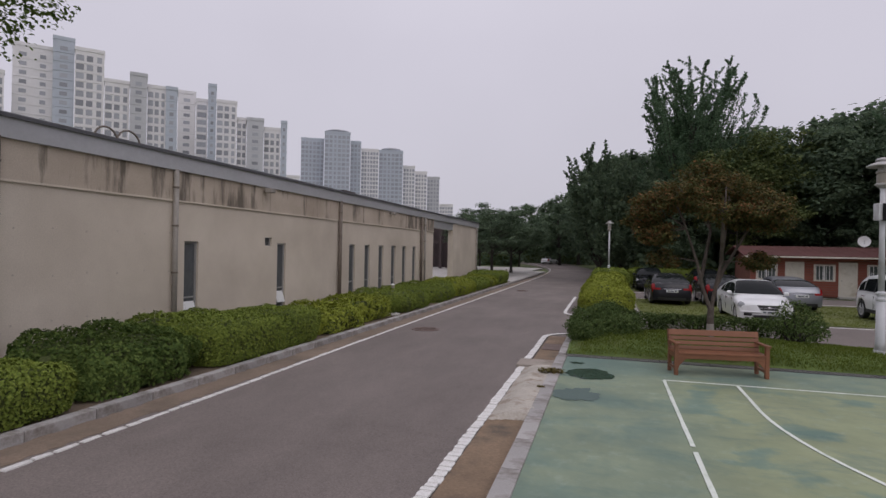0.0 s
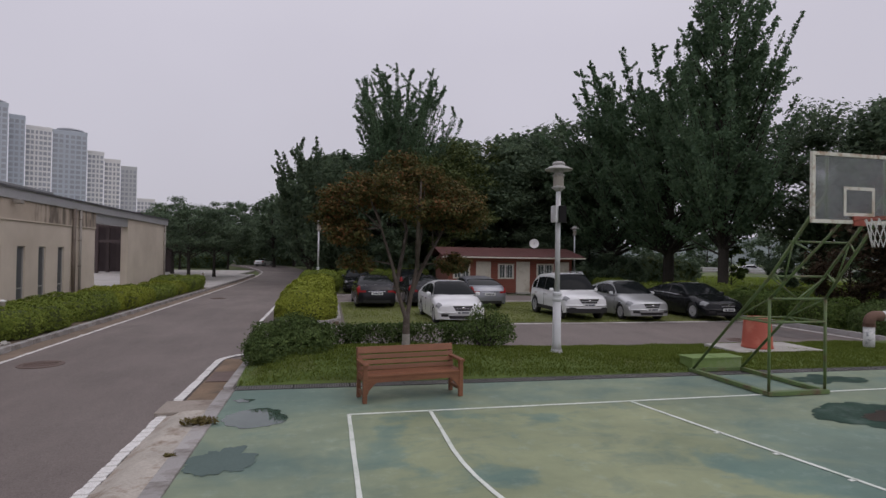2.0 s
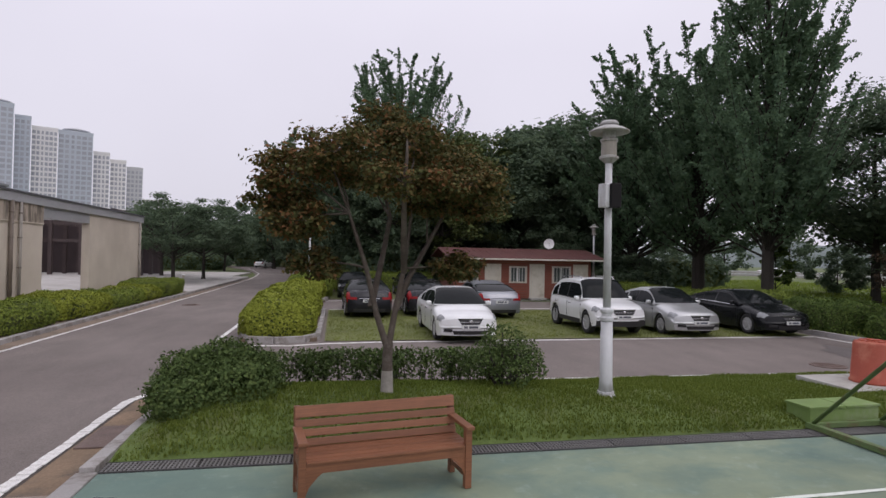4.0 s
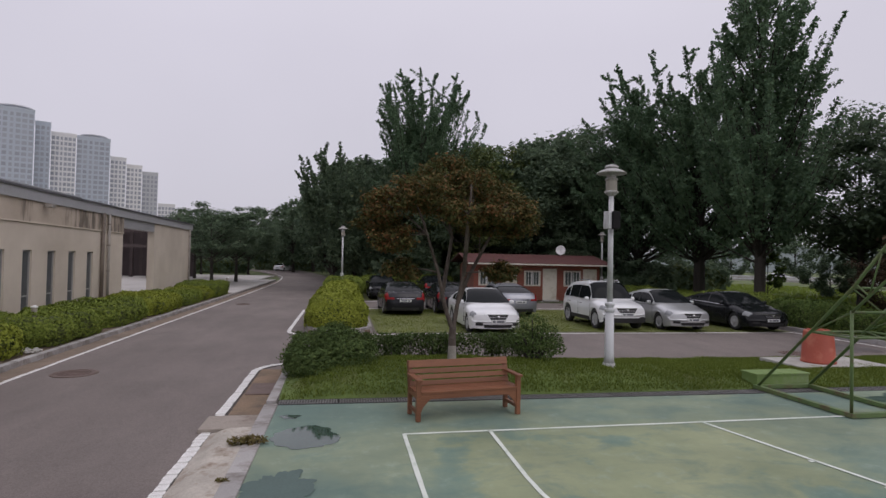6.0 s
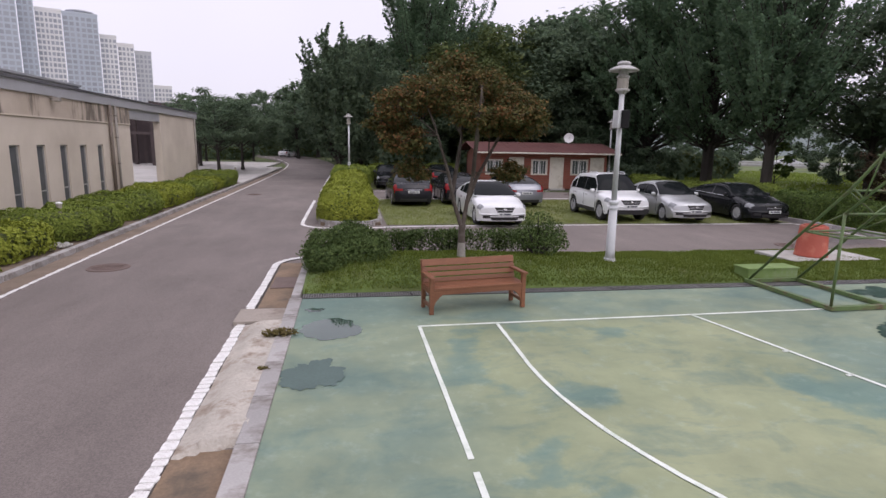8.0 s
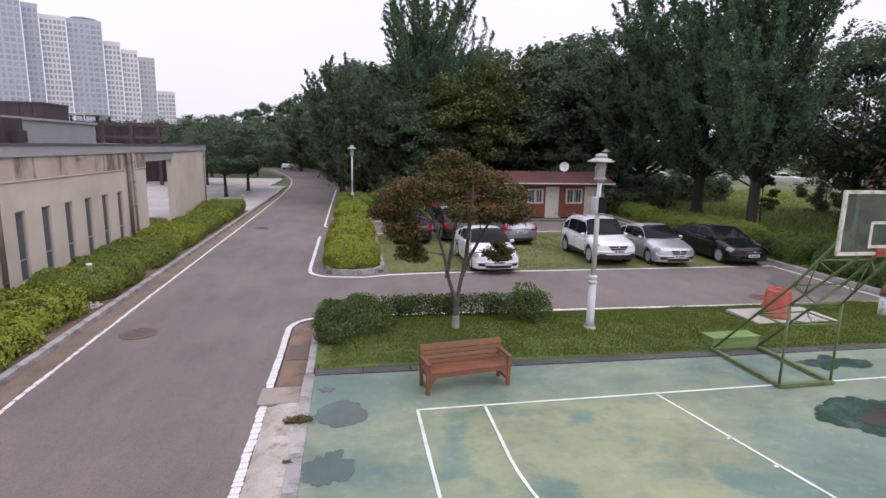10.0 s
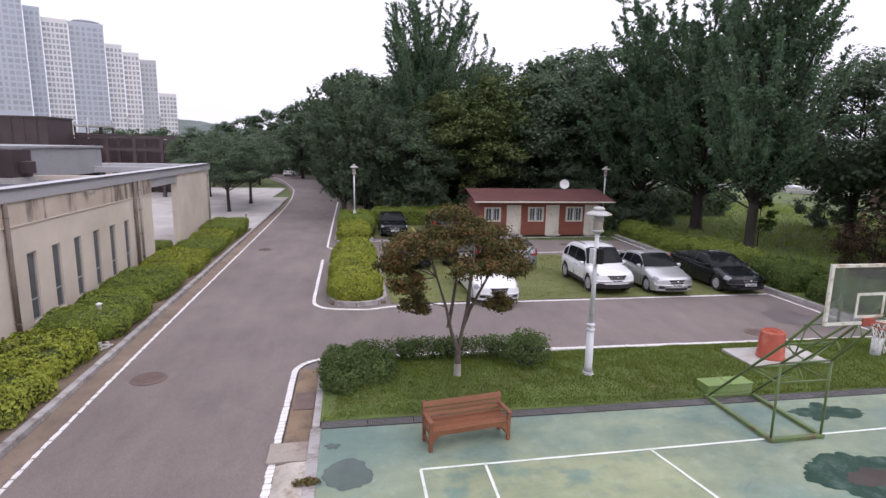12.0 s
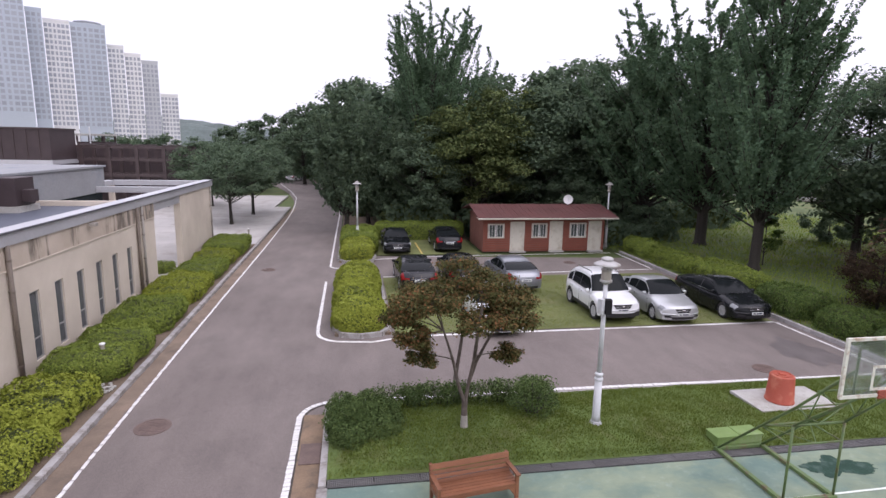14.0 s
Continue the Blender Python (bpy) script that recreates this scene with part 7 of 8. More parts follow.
place(b1, [(22.3, 41.2, 0.2, 0, 1.0), (35.5, 38.5, 0.3, 240, 1.15), (40.0, 35.5, 0.3, 320, 1.2), (44.0, 31.0, 0.3, 30, 1.2), (20.6, 39.8, 0.1, 200, 0.6)], "rounded dark green shrub at the back of the bank", "shrubs on the bank")
# dense low planting under the wood
for k, (x0, x1, y0, y1, h) in enumerate(((2.0, 8.0, 45.6, 48.0, 2.6), (8.2, 19.2, 44.3, 46.2, 2.4), (19.4, 25, 44.0, 46.5, 2.2), (18.6, 24.6, 40.2, 43.4, 1.8), (24.4, 33.5, 46, 49, 2.6), (0.0, 3.0, 57.5, 61.0, 2.4), (0, 20, 60, 63, 3.4), (0, 3.0, 66, 72, 2.0), (-46, -18, 122, 127, 5.0), (-18, 4, 118, 123, 6.0), (-34, -14.5, 94, 98, 2.2), (-0.8, 3, 76, 104, 5.0))):
    hedge(x0, x1, y0, y1, -0.1, h, "leaf_dark", "shaded undergrowth beneath the trees", 0.9, 0.22, 26, 0.6, 80 + k, "undergrowth", "undergrowth", "undergrowth in the wood")

# overhanging tree above the hedge, at the near end of the building
t1 = broadleaf("overhanging_tree", 8.2, 2.6, 4.95, 91, "leaf_mid", 0.055, 60, 260, trunk_r=0.14)
place(t1, [(-8.35, 3.75, -0.02, 0, 1.0)], "leafy tree hanging over the hedge", "hedge trees")

# the bronze-leaved maple on the lawn: open forked trunk with separate leaf clouds
def lawn_maple():
    rg = np.random.default_rng(4)
    e = thing("maple_tree", (2.36, 14.23, 0.44), "small bronze-leaved maple with a forked limewashed trunk on the lawn", "tree")
    b_ = bmesh.new()
    tube(b_, [(0, 0, -0.1), (0.0, 0, 0.30)], [0.095, 0.078], 12, False)
    part("trunk_foot", b_, M["lime"], e, "whitewashed trunk foot", smooth=True)
    b_ = bmesh.new()
    tube(b_, [(0, 0, 0.295), (0.0, 0.01, 0.5), (0.01, 0.0, 0.68)], [0.079, 0.072, 0.070], 12, False)
    forks = [((0.0, 0, 0.6), (-0.17, 0.0, 1.1), (-0.33, -0.1, 1.75), (-0.58, -0.2, 2.5), (-0.85, -0.2, 3.2)),
             ((0.01, 0, 0.62), (0.10, 0.02, 1.15), (0.22, 0.05, 1.75), (0.30, 0.0, 2.5), (0.2, 0.1, 3.5)),
             ((0.10, 0.02, 1.15), (0.30, 0.15, 1.6), (0.58, 0.2, 2.1), (0.90, 0.2, 2.7), (1.15, 0.1, 3.1)),
             ((-0.25, 0.0, 1.2), (-0.1, 0.25, 1.8), (0.05, 0.5, 2.5), (-0.1, 0.7, 3.2), (-0.1, 0.7, 3.5)),
             ((0.22, 0.05, 1.7), (0.15, -0.4, 2.2), (0.1, -0.8, 2.8), (0.1, -1.0, 3.2), (0.1, -1.0, 3.4))]
    for f in forks:
        tube(b_, f, [0.050, 0.042, 0.033, 0.022, 0.010], 8, False)
    clouds = [(-1.38, -0.1, 3.05, 0.55), (-0.95, 0.45, 3.25, 0.55), (-0.75, -0.5, 3.35, 0.52), (-0.15, 0.15, 3.75, 0.58), (0.25, -0.45, 3.45, 0.52), (0.6, 0.45, 3.50, 0.58), (1.05, 0.0, 3.15, 0.55), (1.42, -0.2, 2.75, 0.50), (0.95, -0.7, 2.95, 0.46), (-1.3, -0.25, 2.40, 0.42), (-0.3, 0.85, 3.2, 0.52), (-1.05, 0.05, 1.80, 0.36), (1.0, 0.1, 1.78, 0.36), (0.05, -1.0, 2.9, 0.46), (1.3, 0.55, 2.85, 0.46), (-1.65, 0.1, 2.75, 0.40), (0.55, 0.0, 2.75, 0.42)]
    P, N = [], []
    for i, (cx, cy, cz, r) in enumerate(clouds):
        base = forks[i % 5][3]
        near = min((f[j] for f in forks for j in (2, 3, 4)), key=lambda q: (q[0] - cx) ** 2 + (q[1] - cy) ** 2 + (q[2] - cz + 0.5) ** 2)
        pts = limb(b_, near, (cx, cy, cz), 0.02, 0.006, rg, 0.08, 5, 5)
        for j in range(9):
            d = rg.normal(0, 1, 3)
            d /= np.linalg.norm(d)
            d[2] = d[2] * 0.5 + 0.1
            t2 = np.array([cx, cy, cz]) + d * r * 0.95
            limb(b_, (cx, cy, cz - 0.05), t2, 0.008, 0.003, rg, 0.1, 4, 4)
            n = 210
            q = rg.normal(0, 1, (n, 3))
            P.append(t2 + q * r * 0.21 * np.array([1, 1, 0.55]))
            N.append(q * 0.4 + np.array([0, 0, 1.0]))
        n = 560
        q = rg.normal(0, 1, (n, 3))
        q /= np.linalg.norm(q, axis=1, keepdims=True)
        P.append(np.array([cx, cy, cz]) + q * (r * rg.uniform(0.3, 1.0, n))[:, None] * np.array([1, 1, 0.6]))
        N.append(q * 0.5 + np.array([0, 0, 0.8]))
    part("trunk", b_, M["bark_pale"], e, "grey-brown forked trunk", smooth=True)
    part("crown", leaves_mesh("crown", np.concatenate(P) * np.array([0.95, 0.97, 0.985]), np.concatenate(N), 0.047, M["leaf_maple"], 4, 0.6, 1.25), None, e)
lawn_maple()

# distance: wooded hills and the highway beyond the bank
def hill(x, y, rx, ry, h, seed, label):
    b_ = bmesh.new()
    n = 40
    rows = []
    for j in range(n + 1):
        row = []
        for i in range(n + 1):
            u, v = i / n * 2 - 1, j / n * 2 - 1
            k = max(0, 1 - u * u) * max(0, 1 - v * v)
            row.append(b_.verts.new((x + u * rx, y + v * ry, -0.5 + h * k * (0.8 + 0.5 * fbm(u * 2 + seed, v * 2)) + 2.5 * k * fbm(u * 14, v * 14))))
        rows.append(row)
    for a, b in zip(rows, rows[1:]):
        for i in range(n):
            b_.faces.new((a[i], a[i + 1], b[i + 1], b[i]))
    return tagged(new("wooded_hill", mesh_of("wooded_hill", b_, M["hill"], True)), label, "hill", "", "structure")
hill(-150, 620, 190, 90, 34, 1, "hazy wooded hill in the distance")
hill(420, 420, 300, 120, 20, 4, "hazy wooded hill beyond the highway")
hill(60, 700, 200, 90, 30, 7, "hazy wooded hill in the distance")

def highway():
    e = thing("highway", pose(78, 70, 0.0, 0, 0, -40), "pale raised highway with guard rails beyond the bank", "road", "", "structure")
    part("deck", boxes((-130, 130, -7, 9, -0.3, 0.25)), M["asphalt"], e)
    part("barrier", boxes((-130, 130, -7.2, -6.9, 0.25, 1.0)), M["slab"], e)
    part("barrier", boxes((-130, 130, 0.9, 1.1, 0.25, 1.05)), M["slab"], e)
    for z in (0.75, 1.1):
        part("guard_rail", boxes((-130, 130, -8.65, -8.55, z, z + 0.16)), M["white_metal"], e)
    for i in range(66):
        part("rail_post", boxes((-130 + i * 4, -129.9 + i * 4, -8.55, -8.45, -0.2, 1.25)), M["white_metal"], e)
highway()

# ---- cars ----
def smooth_keys(keys, f):
    for (a, za), (b, zb) in zip(keys, keys[1:]):
        if f <= b:
            t = (f - a) / (b - a)
            return za + (zb - za) * (t * t * (3 - 2 * t) * 0.5 + t * 0.5)
    return keys[-1][1]


def car(m, L, W, H, body, label, belt=0.94, hood=0.84, cowl=0.97, deck=1.03, a_pillar=0.245, ws_top=0.435, roof_end=0.70, rear_end=0.895, nose=0.70, tail=0.80, clear=0.17, wheel=0.325, wheelbase=2.7, suv=False, chrome_grille=False, rails=False):
    """A passenger car, front towards local -y, wheels on z = 0. Fractions are of the length from the nose."""
    e = thing("car", m, label, "car", "parked cars")
    y_of = lambda f: -L / 2 + f * L
    fw = y_of(0.195 if not suv else 0.20)
    rw = fw + wheelbase
    arch_r = wheel + 0.055
    hw = W / 2
    yn, yt = y_of(0), y_of(1)
    tops = [(0, nose - 0.04), (0.012, nose + 0.02), (0.035, nose + 0.07), (0.10, hood - 0.01), (a_pillar, cowl), (0.42, belt), (roof_end, belt + 0.05), (rear_end - 0.03, deck), (0.955, deck + 0.01), (0.978, deck - 0.05), (1, tail)]
    if suv:
        tops[6:10] = [(roof_end, belt + 0.04), (rear_end, belt + 0.04), (0.985, belt - 0.02)]

    def top_z(f):
        return smooth_keys(tops, f)

    def half_w(f):
        k0 = max(0, (0.10 - f) / 0.10)
        k1 = max(0, (f - 0.90) / 0.10)
        return hw * (1 - 0.075 * k0 ** 2 - 0.09 * k1 ** 2)

    def sweep(x, f):
        """Plan curve of nose and tail: corners lie further in."""
        u = abs(x) / hw
        return 0.26 * u ** 2.6 * max(0, 1 - f / 0.22) - 0.16 * u ** 2.6 * max(0, (f - 0.84) / 0.16)

    def half_ring(f):
        y = y_of(f)
        zt, w = top_z(f), half_w(f)
        low = clear + 0.05 * max(0, (0.06 - f) / 0.06) + 0.08 * max(0, (f - 0.94) / 0.06)
        arch = 0.0
        for c in (fw, rw):
            if abs(y - c) < arch_r:
                arch = max(arch, wheel + math.sqrt(arch_r ** 2 - (y - c) ** 2))
        half = [(0.0, zt + 0.045), (0.30 * w, zt + 0.042), (0.58 * w, zt + 0.030), (0.80 * w, zt + 0.004), (0.91 * w, zt - 0.035), (0.965 * w, zt - 0.085), (0.985 * w, zt - 0.15), (0.998 * w, zt - 0.24), (1.0 * w, (zt + low) / 2 + 0.03), (0.985 * w, (zt + low) / 2 - 0.06), (0.99 * w, low + 0.13), (0.955 * w, low)]
        return [(x, max(z, arch) if k > 4 else z) for k, (x, z) in enumerate(half)]
    fs = [0, 0.006, 0.014, 0.024, 0.036, 0.05, 0.07] + [0.09 + 0.0165 * i for i in range(50)] + [0.925, 0.945, 0.96, 0.972, 0.982, 0.99, 0.996, 1.0]
    b_ = bmesh.new()
    rings = []
    for f in fs:
        half = half_ring(f)
        rings.append([b_.verts.new((x, y_of(f) + sweep(x, f), z)) for x, z in half] + [b_.verts.new((-x, y_of(f) + sweep(x, f), z)) for x, z in half[:0:-1]])
    k = len(rings[0])
    last = len(half_ring(0.5)) - 1
    for a, b in zip(rings, rings[1:]):
        for j in range(k):
            if j != last:
                b_.faces.new((a[j], a[(j + 1) % k], b[(j + 1) % k], b[j]))
    # curved front and rear faces
    for f, s in ((0.0, 1), (1.0, -1)):
        half = half_ring(f)
        rows = []
        for r in range(3, len(half)):
            xk, zk = half[r]
            row = []
            for c in range(17):
                x = xk * (c / 8 - 1)
                z = zk if r > 3 else np.interp(abs(x), [p[0] for p in half[:4]], [p[1] for p in half[:4]])
                bulge = 0.035 * math.sin(math.pi * min(1, max(0, (zk - clear) / (half[3][1] - clear))))
                row.append(b_.verts.new((x, y_of(f) + sweep(x, f) - s * bulge * (1 - (c / 8 - 1) ** 8), z)))
            rows.append(row)
        for a, b in zip(rows, rows[1:]):
            for c in range(16):
                b_.faces.new((a[c], a[c + 1], b[c + 1], b[c]))
    part("body", b_, M[body], e, smooth=True)
    part("underbody", boxes((-hw * 0.88, hw * 0.88, y_of(0.06), y_of(0.94), clear + 0.03, clear + 0.12), (-hw * 0.62, hw * 0.62, y_of(0.07), y_of(0.93), clear + 0.12, 0.62)), M["black_trim"], e)

    def face_patch(x0, x1, z0, z1, off, rear=False, taper=0.0):
        """A panel that hugs the curved nose or tail."""
        bb = bmesh.new()
        s = -1 if not rear else 1
        f = 1.0 if rear else 0.0
        for o in (off, off - 0.03):
            rows = []
            for j in range(5):
                q = j / 4
                z = z0 + (z1 - z0) * q
                row = []
                for i in range(11):
                    u = i / 10
                    x = (x0 + (x1 - x0) * u)
                    mid = (x0 + x1) / 2
                    x = mid + (x - mid) * (1 - taper * (1 - q))
                    bulge = 0.035 * math.sin(math.pi * min(1, max(0, (z - clear) / (top_z(f) - clear))))
                    row.append(bb.verts.new((x, y_of(f) + sweep(x, f) + s * (o + bulge), z)))
                rows.append(row)
            for a, b in zip(rows, rows[1:]):
                for i in range(10):
                    bb.faces.new((a[i], a[i + 1], b[i + 1], b[i]))
        return bb

    def corner_patch(sx, f0, f1, q0, q1, off):
        """A lens wrapped round the shoulder between ring places q0 and q1."""
        bb = bmesh.new()
        rows = []
        for i in range(9):
            f = f0 + (f1 - f0) * i / 8
            half = half_ring(f)
            row = []
            for j in range(7):
                g = (q0 + (q1 - q0) * j / 6) if f0 < 0.5 else q0 + (q1 - q0) * j / 6
                if f0 < 0.5:
                    g = g + (f - f0) / (f1 - f0) * (0.9 if j == 6 else 0.3)
                a = min(int(g), len(half) - 2)
                t = g - a
                x = half[a][0] + (half[a + 1][0] - half[a][0]) * t
                z = half[a][1] + (half[a + 1][1] - half[a][1]) * t
                row.append(bb.verts.new((sx * (x + off), y_of(f) + sweep(x, f) + (-off if f0 < 0.5 else off), z + off * 0.4)))
            rows.append(row)
        for a, b in zip(rows, rows[1:]):
            for j in range(6):
                bb.faces.new((a[j], a[j + 1], b[j + 1], b[j]))
        return bb

    # cabin surface P(f, s): s runs 0..1 from the left belt over the roof to the right belt
    def roof_z(f):
        base = top_z(f) + 0.02
        if f <= a_pillar or f >= rear_end:
            return base
        if f < ws_top:
            t = (f - a_pillar) / (ws_top - a_pillar)
            return base + (H - 0.035 - base) * (1 - (1 - t) ** 1.35)
        drop = 0.10 if not suv else 0.04
        if f > roof_end:
            t = (rear_end - f) / (rear_end - roof_end)
            return base + (H - 0.035 - drop - base) * (1 - (1 - t) ** (1.4 if not suv else 1.6))
        t = (f - ws_top) / (roof_end - ws_top)
        return H - 0.035 + 0.035 * math.sin(math.pi * min(1, t * 1.15)) - drop * t * t

    def P(f, s, off=0.0):
        sg = -1 if s < 0.5 else 1
        q = 2 * s if s < 0.5 else 2 * (1 - s)
        base = top_z(f) - 0.045
        h = max(0.001, roof_z(f) - base)
        wb = half_w(f) * 0.955
        lean = 0.44 if not suv else 0.26
        if q < 0.5:
            t = q / 0.5
            x, z = wb - lean * h * (0.75 * t + 0.25 * t * t) * 0.86 + off, base + h * 0.84 * t
        else:
            t = (q - 0.5) / 0.5 * math.pi / 2
            xs = wb - lean * h * 0.86
            x, z = xs * math.cos(t) ** 0.5 + off * math.cos(t), base + h * (0.84 + 0.16 * math.sin(t) ** 0.75) + off * math.sin(t)
        y = y_of(f)
        u = abs(x) / hw
        if f < ws_top:
            y += 0.16 * u ** 2 * (1 - (f - a_pillar) / (ws_top - a_pillar) * 0.4)
        elif f < roof_end:
            y += 0.096 * u ** 2 * (1 - (f - ws_top) / (roof_end - ws_top))
        else:
            y -= 0.12 * u ** 2 * (f - roof_end) / (rear_end - roof_end)
        return Vector((sg * x, y, z))

    def sheet(f0, f1, s0, s1, nf, ns, off):
        bb = bmesh.new()
        rows = []
        for i in range(nf + 1):
            f = f0 + (f1 - f0) * i / nf
            rows.append([bb.verts.new(P(f, s0 + (s1 - s0) * j / ns, off) + Vector((0, -off * 0.8 if f < ws_top else (off * 0.8 if f > roof_end else 0), 0))) for j in range(ns + 1)])
        for a, b in zip(rows, rows[1:]):
            for j in range(ns):
                bb.faces.new((a[j], a[j + 1], b[j + 1], b[j]))
        return bb
    cabin = part("cabin", sheet(a_pillar, rear_end, 0, 1, 40, 36, 0.0), M[body], e, "roof and pillars", smooth=True)
    part("windscreen", sheet(a_pillar + 0.006, ws_top - 0.006, 0.268, 0.732, 10, 14, 0.006), M["car_glass"], cabin, "dark windscreen", smooth=True)
    part("rear_window", sheet(roof_end + 0.012, rear_end - (0.012 if not suv else 0.045), 0.272, 0.728, 10, 14, 0.006), M["car_glass"], cabin, "dark rear window", smooth=True)
    mid = (ws_top + roof_end) / 2 - 0.035
    back = roof_end + (rear_end - roof_end) * (0.60 if suv else 0.42)
    for s0, s1 in ((0.03, 0.228), (0.97, 0.772)):
        part("side_window", sheet(a_pillar + 0.045, mid - 0.006, s0, s1, 10, 4, 0.006), M["car_glass"], cabin, "dark side window", smooth=True)
        part("side_window", sheet(mid + 0.006, roof_end - 0.02, s0, s1, 8, 4, 0.006), M["car_glass"], cabin, "dark side window", smooth=True)
        part("side_window", sheet(roof_end - 0.006, back, s0, s1 + (0.03 if s1 > 0.5 else -0.03), 6, 4, 0.006), M["car_glass"], cabin, "dark quarter window", smooth=True)
        part("belt_strip", sheet(a_pillar + 0.045, back, s0, s0 + (0.012 if s0 < 0.5 else -0.012), 12, 1, 0.011), M["chrome"] if not suv else M["black_trim"], cabin, "thin bright window strip", smooth=True)
        part("pillar_trim", sheet(mid - 0.007, mid + 0.007, s0, s1, 2, 4, 0.008), M["black_trim"], cabin)
    # wheels
    for sx in (-1, 1):
        for y in (fw, rw):
            b2 = bmesh.new()
            turn = pose(sx * (hw - 0.115), y, wheel, 0, 90 * sx, 0)
            lathe(b2, [(wheel * 0.66, -0.10), (wheel * 0.90, -0.105), (wheel * 0.985, -0.085), (wheel, -0.05), (wheel, 0.05), (wheel * 0.985, 0.085), (wheel * 0.90, 0.105), (wheel * 0.67, 0.10), (wheel * 0.63, 0.06)], 28, m=turn)
            w = part("wheel", b2, M["tyre"], e, "black tyre", smooth=True)
            b2 = bmesh.new()
            lathe(b2, [(wheel * 0.62, 0.05), (wheel * 0.65, 0.098), (wheel * 0.615, 0.102), (wheel * 0.60, 0.07)], 24, m=turn)
            for k2 in range(5):
                mm = turn @ pose(0, 0, 0, 0, 0, 72 * k2)
                box(b2, 0.03, wheel * 0.62, -0.026, 0.026, 0.06, 0.096, 0.0, mm)
            lathe(b2, [(0.06, 0.06), (0.052, 0.104), (0.0, 0.106)], 12, m=turn)
            part("rim", b2, M["alloy"], w, "silver alloy rim")
            # flat black disc standing in for the shade behind the spokes
            b2 = bmesh.new()
            lathe(b2, [(wheel * 0.66, 0.02), (0.0, 0.02)], 20, m=turn)
            part("brake_disc", b2, M["black_trim"], w)
            # dark liner of the wheel arch
            b2 = bmesh.new()
            for o in (0.0,):
                ra = []
                for i in range(17):
                    a = math.pi * i / 16
                    ra.append([b2.verts.new((sx * x, y + (arch_r + 0.012) * math.cos(a), wheel + (arch_r + 0.012) * math.sin(a))) for x in (hw * 0.60, hw - 0.022)])
                for a, b in zip(ra, ra[1:]):
                    b2.faces.new((a[0], a[1], b[1], b[0]))
                b2.faces.new([r[0] for r in ra])
            part("arch_liner", b2, M["black_trim"], e)
    # lights, mirrors, handles, seams
    for sx in (-1, 1):
        hl = part("headlight", corner_patch(sx, 0.008, 0.072, 3.3, 5.6, 0.008), M["headlight"], e, "clear swept headlight", smooth=True)
        b2 = bmesh.new()
        half = half_ring(0.04)
        blob(b2, (sx * half[4][0] * 0.97, y_of(0.035) + sweep(half[4][0], 0.035) + 0.01, half[5][1] + 0.035), (0.11, 0.07, 0.06), sx * 30, 0, 1)
        part("lamp_bowl", b2, M["chrome"], hl, "bright lamp bowl")
        part("taillight", corner_patch(sx, 0.945 if not suv else 0.955, 0.999, 3.5 if not suv else 4.5, 6.9, 0.008), M["taillight"], e, "red tail light", smooth=True)
        part("taillight_inner", face_patch(min(sx * 0.50, sx * hw * 0.86), max(sx * 0.50, sx * hw * 0.86), tail - 0.07, tail + 0.02, 0.008, True), M["taillight"], e, "red tail light", smooth=True)
        b2 = bmesh.new()
        blob(b2, (sx * (hw + 0.055), y_of(a_pillar + 0.085), belt + 0.085), (0.19, 0.11, 0.14), -sx * 12)
        box(b2, min(sx * hw * 0.90, sx * (hw + 0.03)), max(sx * hw * 0.90, sx * (hw + 0.03)), y_of(a_pillar + 0.08), y_of(a_pillar + 0.095), belt + 0.015, belt + 0.05)
        part("wing_mirror", b2, M[body], e, smooth=True)
        part("fog_light", face_patch(min(sx * hw * 0.58, sx * hw * 0.84), max(sx * hw * 0.58, sx * hw * 0.84), clear + 0.15, clear + 0.24, 0.008), M["black_trim"], e, smooth=True)
        for fy in (mid - 0.06, roof_end - 0.035):
            part("door_handle", boxes((sx * hw * 0.99 - 0.014, sx * hw * 0.99 + 0.014, y_of(fy) - 0.09, y_of(fy) + 0.09, belt - 0.15, belt - 0.12), bevel=0.006), M["chrome"] if body != "car_black" else M[body], e)
        for fy in (a_pillar + 0.05, mid, roof_end + 0.01):
            part("door_seam", boxes((min(sx * (hw - 0.03), sx * (hw + 0.0015)), max(sx * (hw - 0.03), sx * (hw + 0.0015)), y_of(fy) - 0.004, y_of(fy) + 0.004, clear + 0.16, belt - 0.10)), M["black_trim"], e)
    gw = 0.36 if not suv else 0.42
    gr = part("grille", face_patch(-gw, gw, nose - 0.175, nose - 0.012, 0.012, False, 0.28), M["black_trim"], e, "dark front grille", smooth=True)
    part("grille_frame", face_patch(-gw - 0.01, gw + 0.01, nose - 0.012, nose + 0.006, 0.018), M["chrome"], gr, "chrome grille strip", smooth=True)
    part("grille_bar", face_patch(-gw * 0.92, gw * 0.92, nose - 0.100, nose - 0.088, 0.018), M["alloy"], gr, "dull grille bar", smooth=True)
    b2 = bmesh.new()
    blob(b2, (0, yn - 0.05, nose - 0.075), (0.14, 0.03, 0.075), 0, 0, 1)
    part("badge", b2, M["chrome"], gr, "plain oval badge")
    if suv:
        part("lower_bumper", face_patch(-hw * 0.93, hw * 0.93, clear + 0.02, clear + 0.20, 0.010), M["black_trim"], e, "black lower bumper", smooth=True)
    part("lower_intake", face_patch(-0.52, 0.52, clear + 0.08, clear + 0.19, 0.012, False, 0.1), M["black_trim"], e, "dark lower intake", smooth=True)
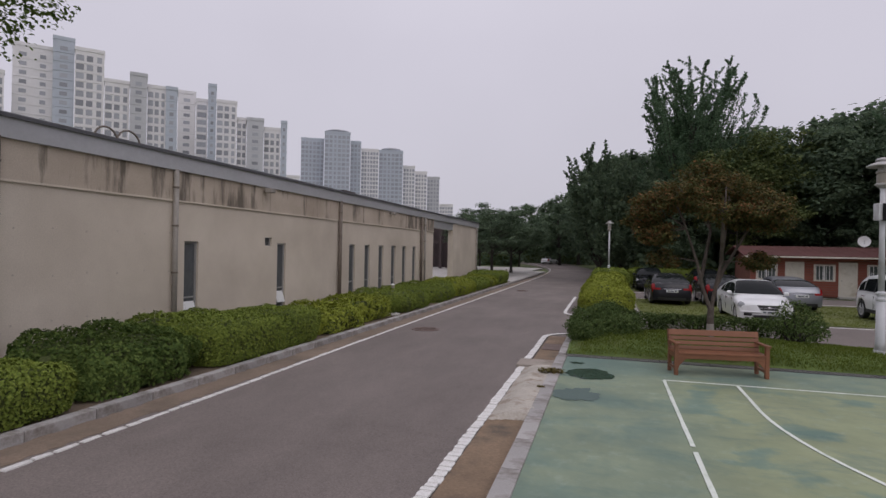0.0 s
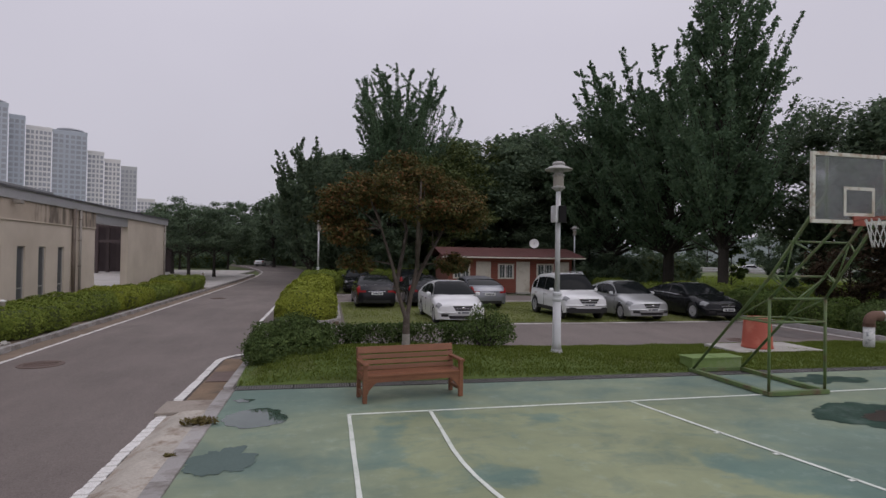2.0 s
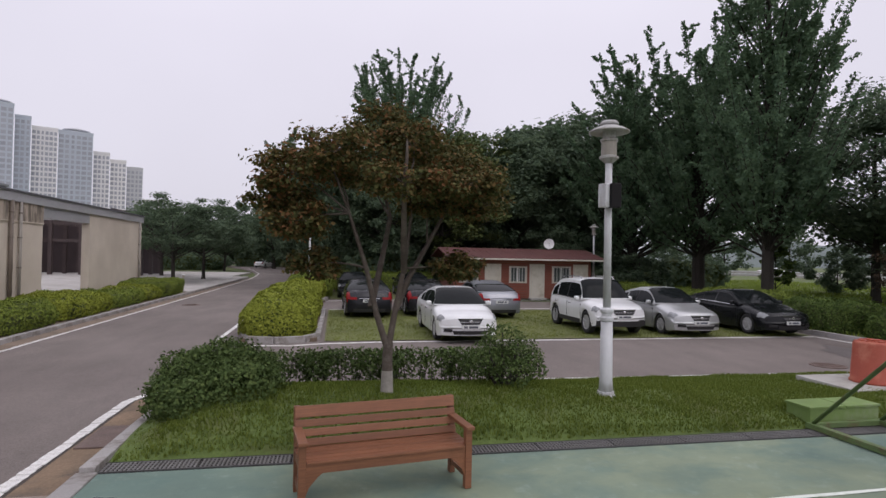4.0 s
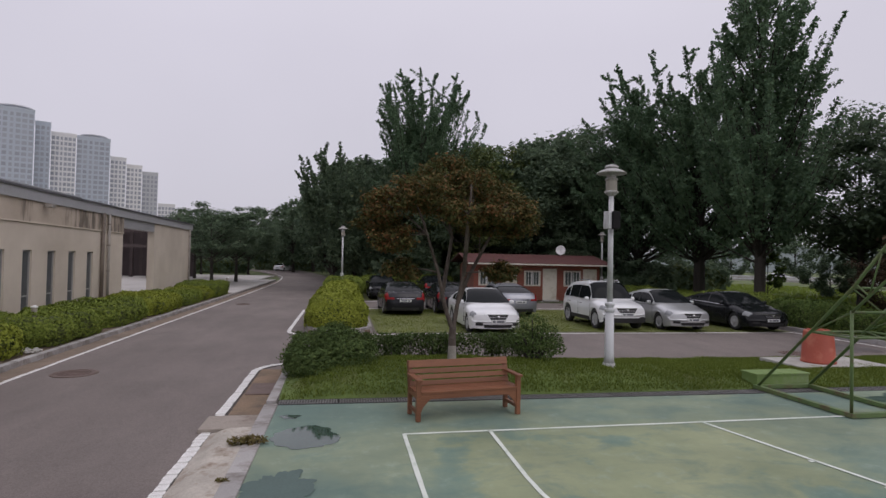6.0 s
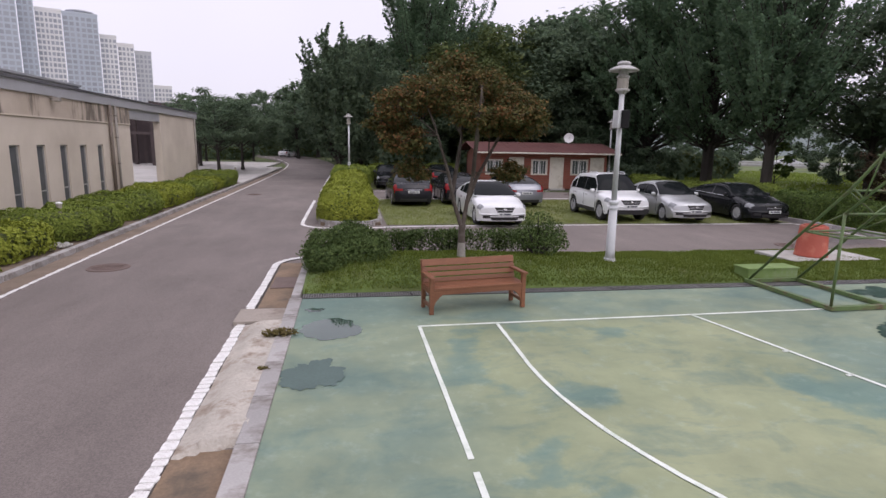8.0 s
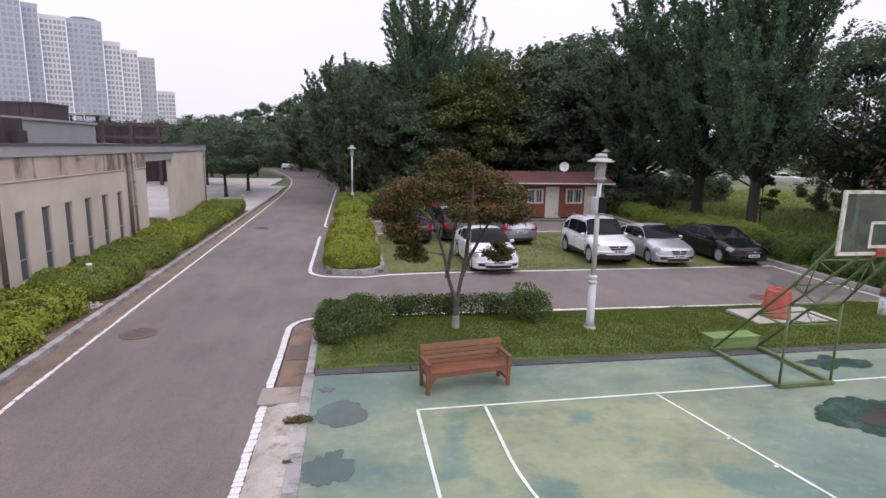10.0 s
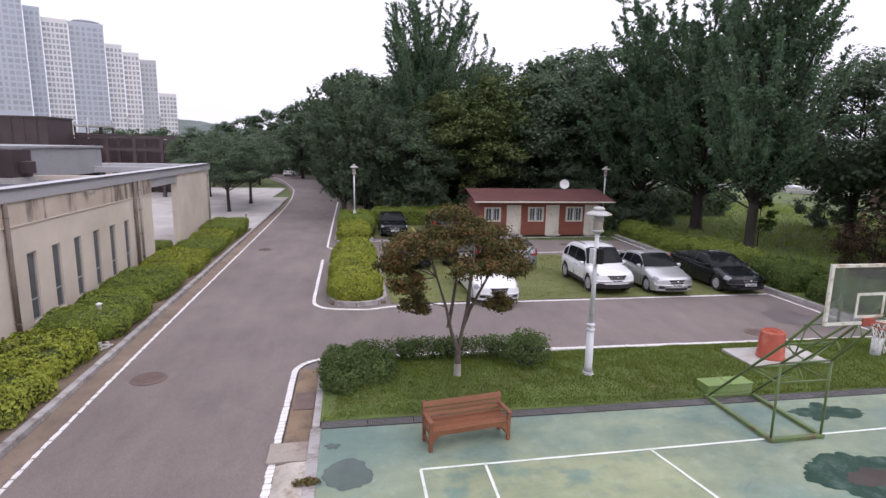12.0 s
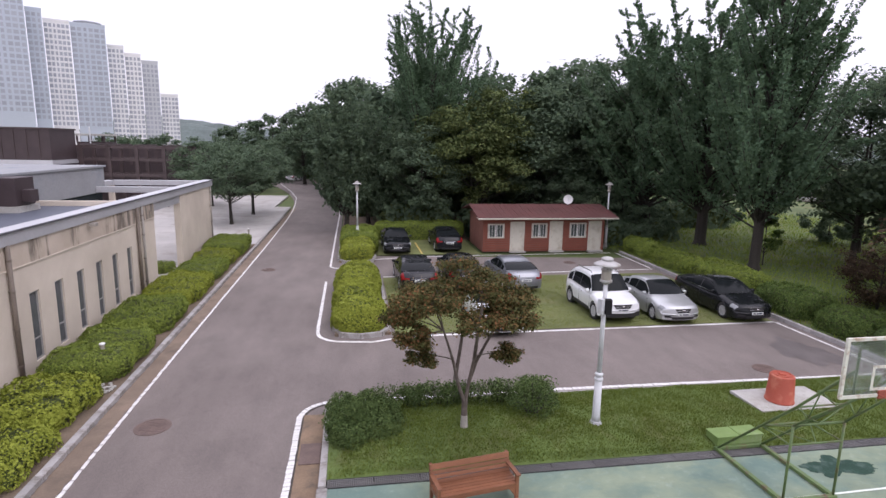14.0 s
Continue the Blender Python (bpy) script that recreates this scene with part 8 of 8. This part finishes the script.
    for name_y, yy, zz, s in (("front_plate", yn - 0.055, nose - 0.235, -1), ("rear_plate", yt + 0.05, tail - 0.12 if not suv else 0.75, 1)):
        pl = part(name_y, boxes((-0.26, 0.26, yy - 0.012, yy + 0.012, zz - 0.055, zz + 0.055), bevel=0.003), M["plate"], e, "white number plate")
        part("plate_bar", boxes((-0.20, -0.10, yy + s * 0.014 - 0.002, yy + s * 0.014 + 0.002, zz - 0.03, zz + 0.03), (-0.06, 0.20, yy + s * 0.014 - 0.002, yy + s * 0.014 + 0.002, zz - 0.03, zz + 0.03)), M["plate_bar"], pl)
    part("boot_strip", face_patch(-0.40, 0.40, tail - 0.035, tail - 0.012, 0.012, True), M["chrome"], e, "chrome boot strip", smooth=True)
    part("rear_bumper_insert", face_patch(-0.62, 0.62, clear + 0.08, clear + 0.20, 0.010, True), M["black_trim"], e, smooth=True)
    for sx in (-1, 1):
        b2 = bmesh.new()
        tube(b2, [(sx * 0.06 - 0.3, y_of(a_pillar) + 0.02, cowl + 0.045), (sx * 0.25 + 0.05, y_of(a_pillar + 0.02), cowl + 0.075)], 0.008, 4)
        part("wiper", b2, M["black_trim"], e)
    if rails:
        for sx in (-1, 1):
            b2 = bmesh.new()
            tube(b2, [(sx * hw * 0.66, y_of(ws_top + 0.03), H - 0.06), (sx * hw * 0.66, y_of(ws_top + 0.06), H + 0.03), (sx * hw * 0.66, y_of(roof_end - 0.02), H + 0.02), (sx * hw * 0.66, y_of(roof_end + 0.02), H - 0.07)], 0.02, 6)
            part("roof_rail", b2, M["chrome"], e, "silver roof rail")
        for xa in (-hw - 0.006, hw - 0.03):
            part("side_cladding", boxes((xa, xa + 0.036, fw + arch_r + 0.02, rw - arch_r - 0.02, clear + 0.0, clear + 0.15), bevel=0.01), M["black_trim"], e)
    return e


TURF = ROAD + 0.03
car(pose(5.42, 24.05, TURF, 0, 0, 0), 4.85, 1.80, 1.52, "car_white", "white saloon car parked nose-out on turf", wheelbase=2.80)
car(pose(10.72, 24.75, TURF, 0, 0, 0), 4.25, 1.84, 1.82, "car_white", "white compact off-road wagon with roof rails on turf", belt=1.05, hood=1.0, cowl=1.09, a_pillar=0.25, ws_top=0.40, roof_end=0.80, rear_end=0.985, nose=0.86, tail=0.92, clear=0.29, wheel=0.375, wheelbase=2.63, suv=True, rails=True)
car(pose(13.24, 24.60, TURF, 0, 0, 0), 4.60, 1.79, 1.53, "car_silver", "silver saloon car parked nose-out on turf", wheelbase=2.69)
car(pose(16.52, 24.60, TURF, 0, 0, 0), 4.92, 1.87, 1.46, "car_black", "glossy black saloon car beside the side kerb", wheelbase=2.95, wheel=0.34)
car(pose(2.92, 30.55, TURF, 0, 0, 181), 4.90, 1.87, 1.48, "car_dark", "dark saloon car parked tail-out on turf", wheelbase=2.90)
car(pose(5.42, 30.95, TURF, 0, 0, 180), 4.80, 1.84, 1.48, "car_dark", "dark saloon car parked tail-out behind the maple", wheelbase=2.80)
car(pose(8.10, 30.15, TURF, 0, 0, 183), 4.80, 1.86, 1.48, "car_grey", "grey saloon car with red tail lights on turf", wheelbase=2.80)
car(pose(2.70, 40.30, ROAD + 0.05, 0, 0, 0), 4.70, 1.83, 1.47, "car_black", "black saloon car in the far paver bay", wheelbase=2.75)
car(pose(6.25, 40.75, ROAD + 0.05, 0, 0, 180), 4.70, 1.85, 1.50, "car_black", "black car parked tail-out in the far paver bay", wheelbase=2.75)
car(pose(-11.2, 113, ROAD + 0.01, 0, 0, 160), 4.6, 1.8, 1.5, "car_white", "white car at the far bend of the road")
car(pose(66, 78, 0.26, 0, 0, 50), 4.6, 1.8, 1.5, "car_white", "white car on the highway")
car(pose(52, 92, 0.26, 0, 0, 50), 4.6, 1.8, 1.5, "car_silver", "silver car on the highway")
car(pose(80, 62, 0.26, 0, 0, 50), 4.6, 1.8, 1.5, "car_dark", "dark car on the highway")
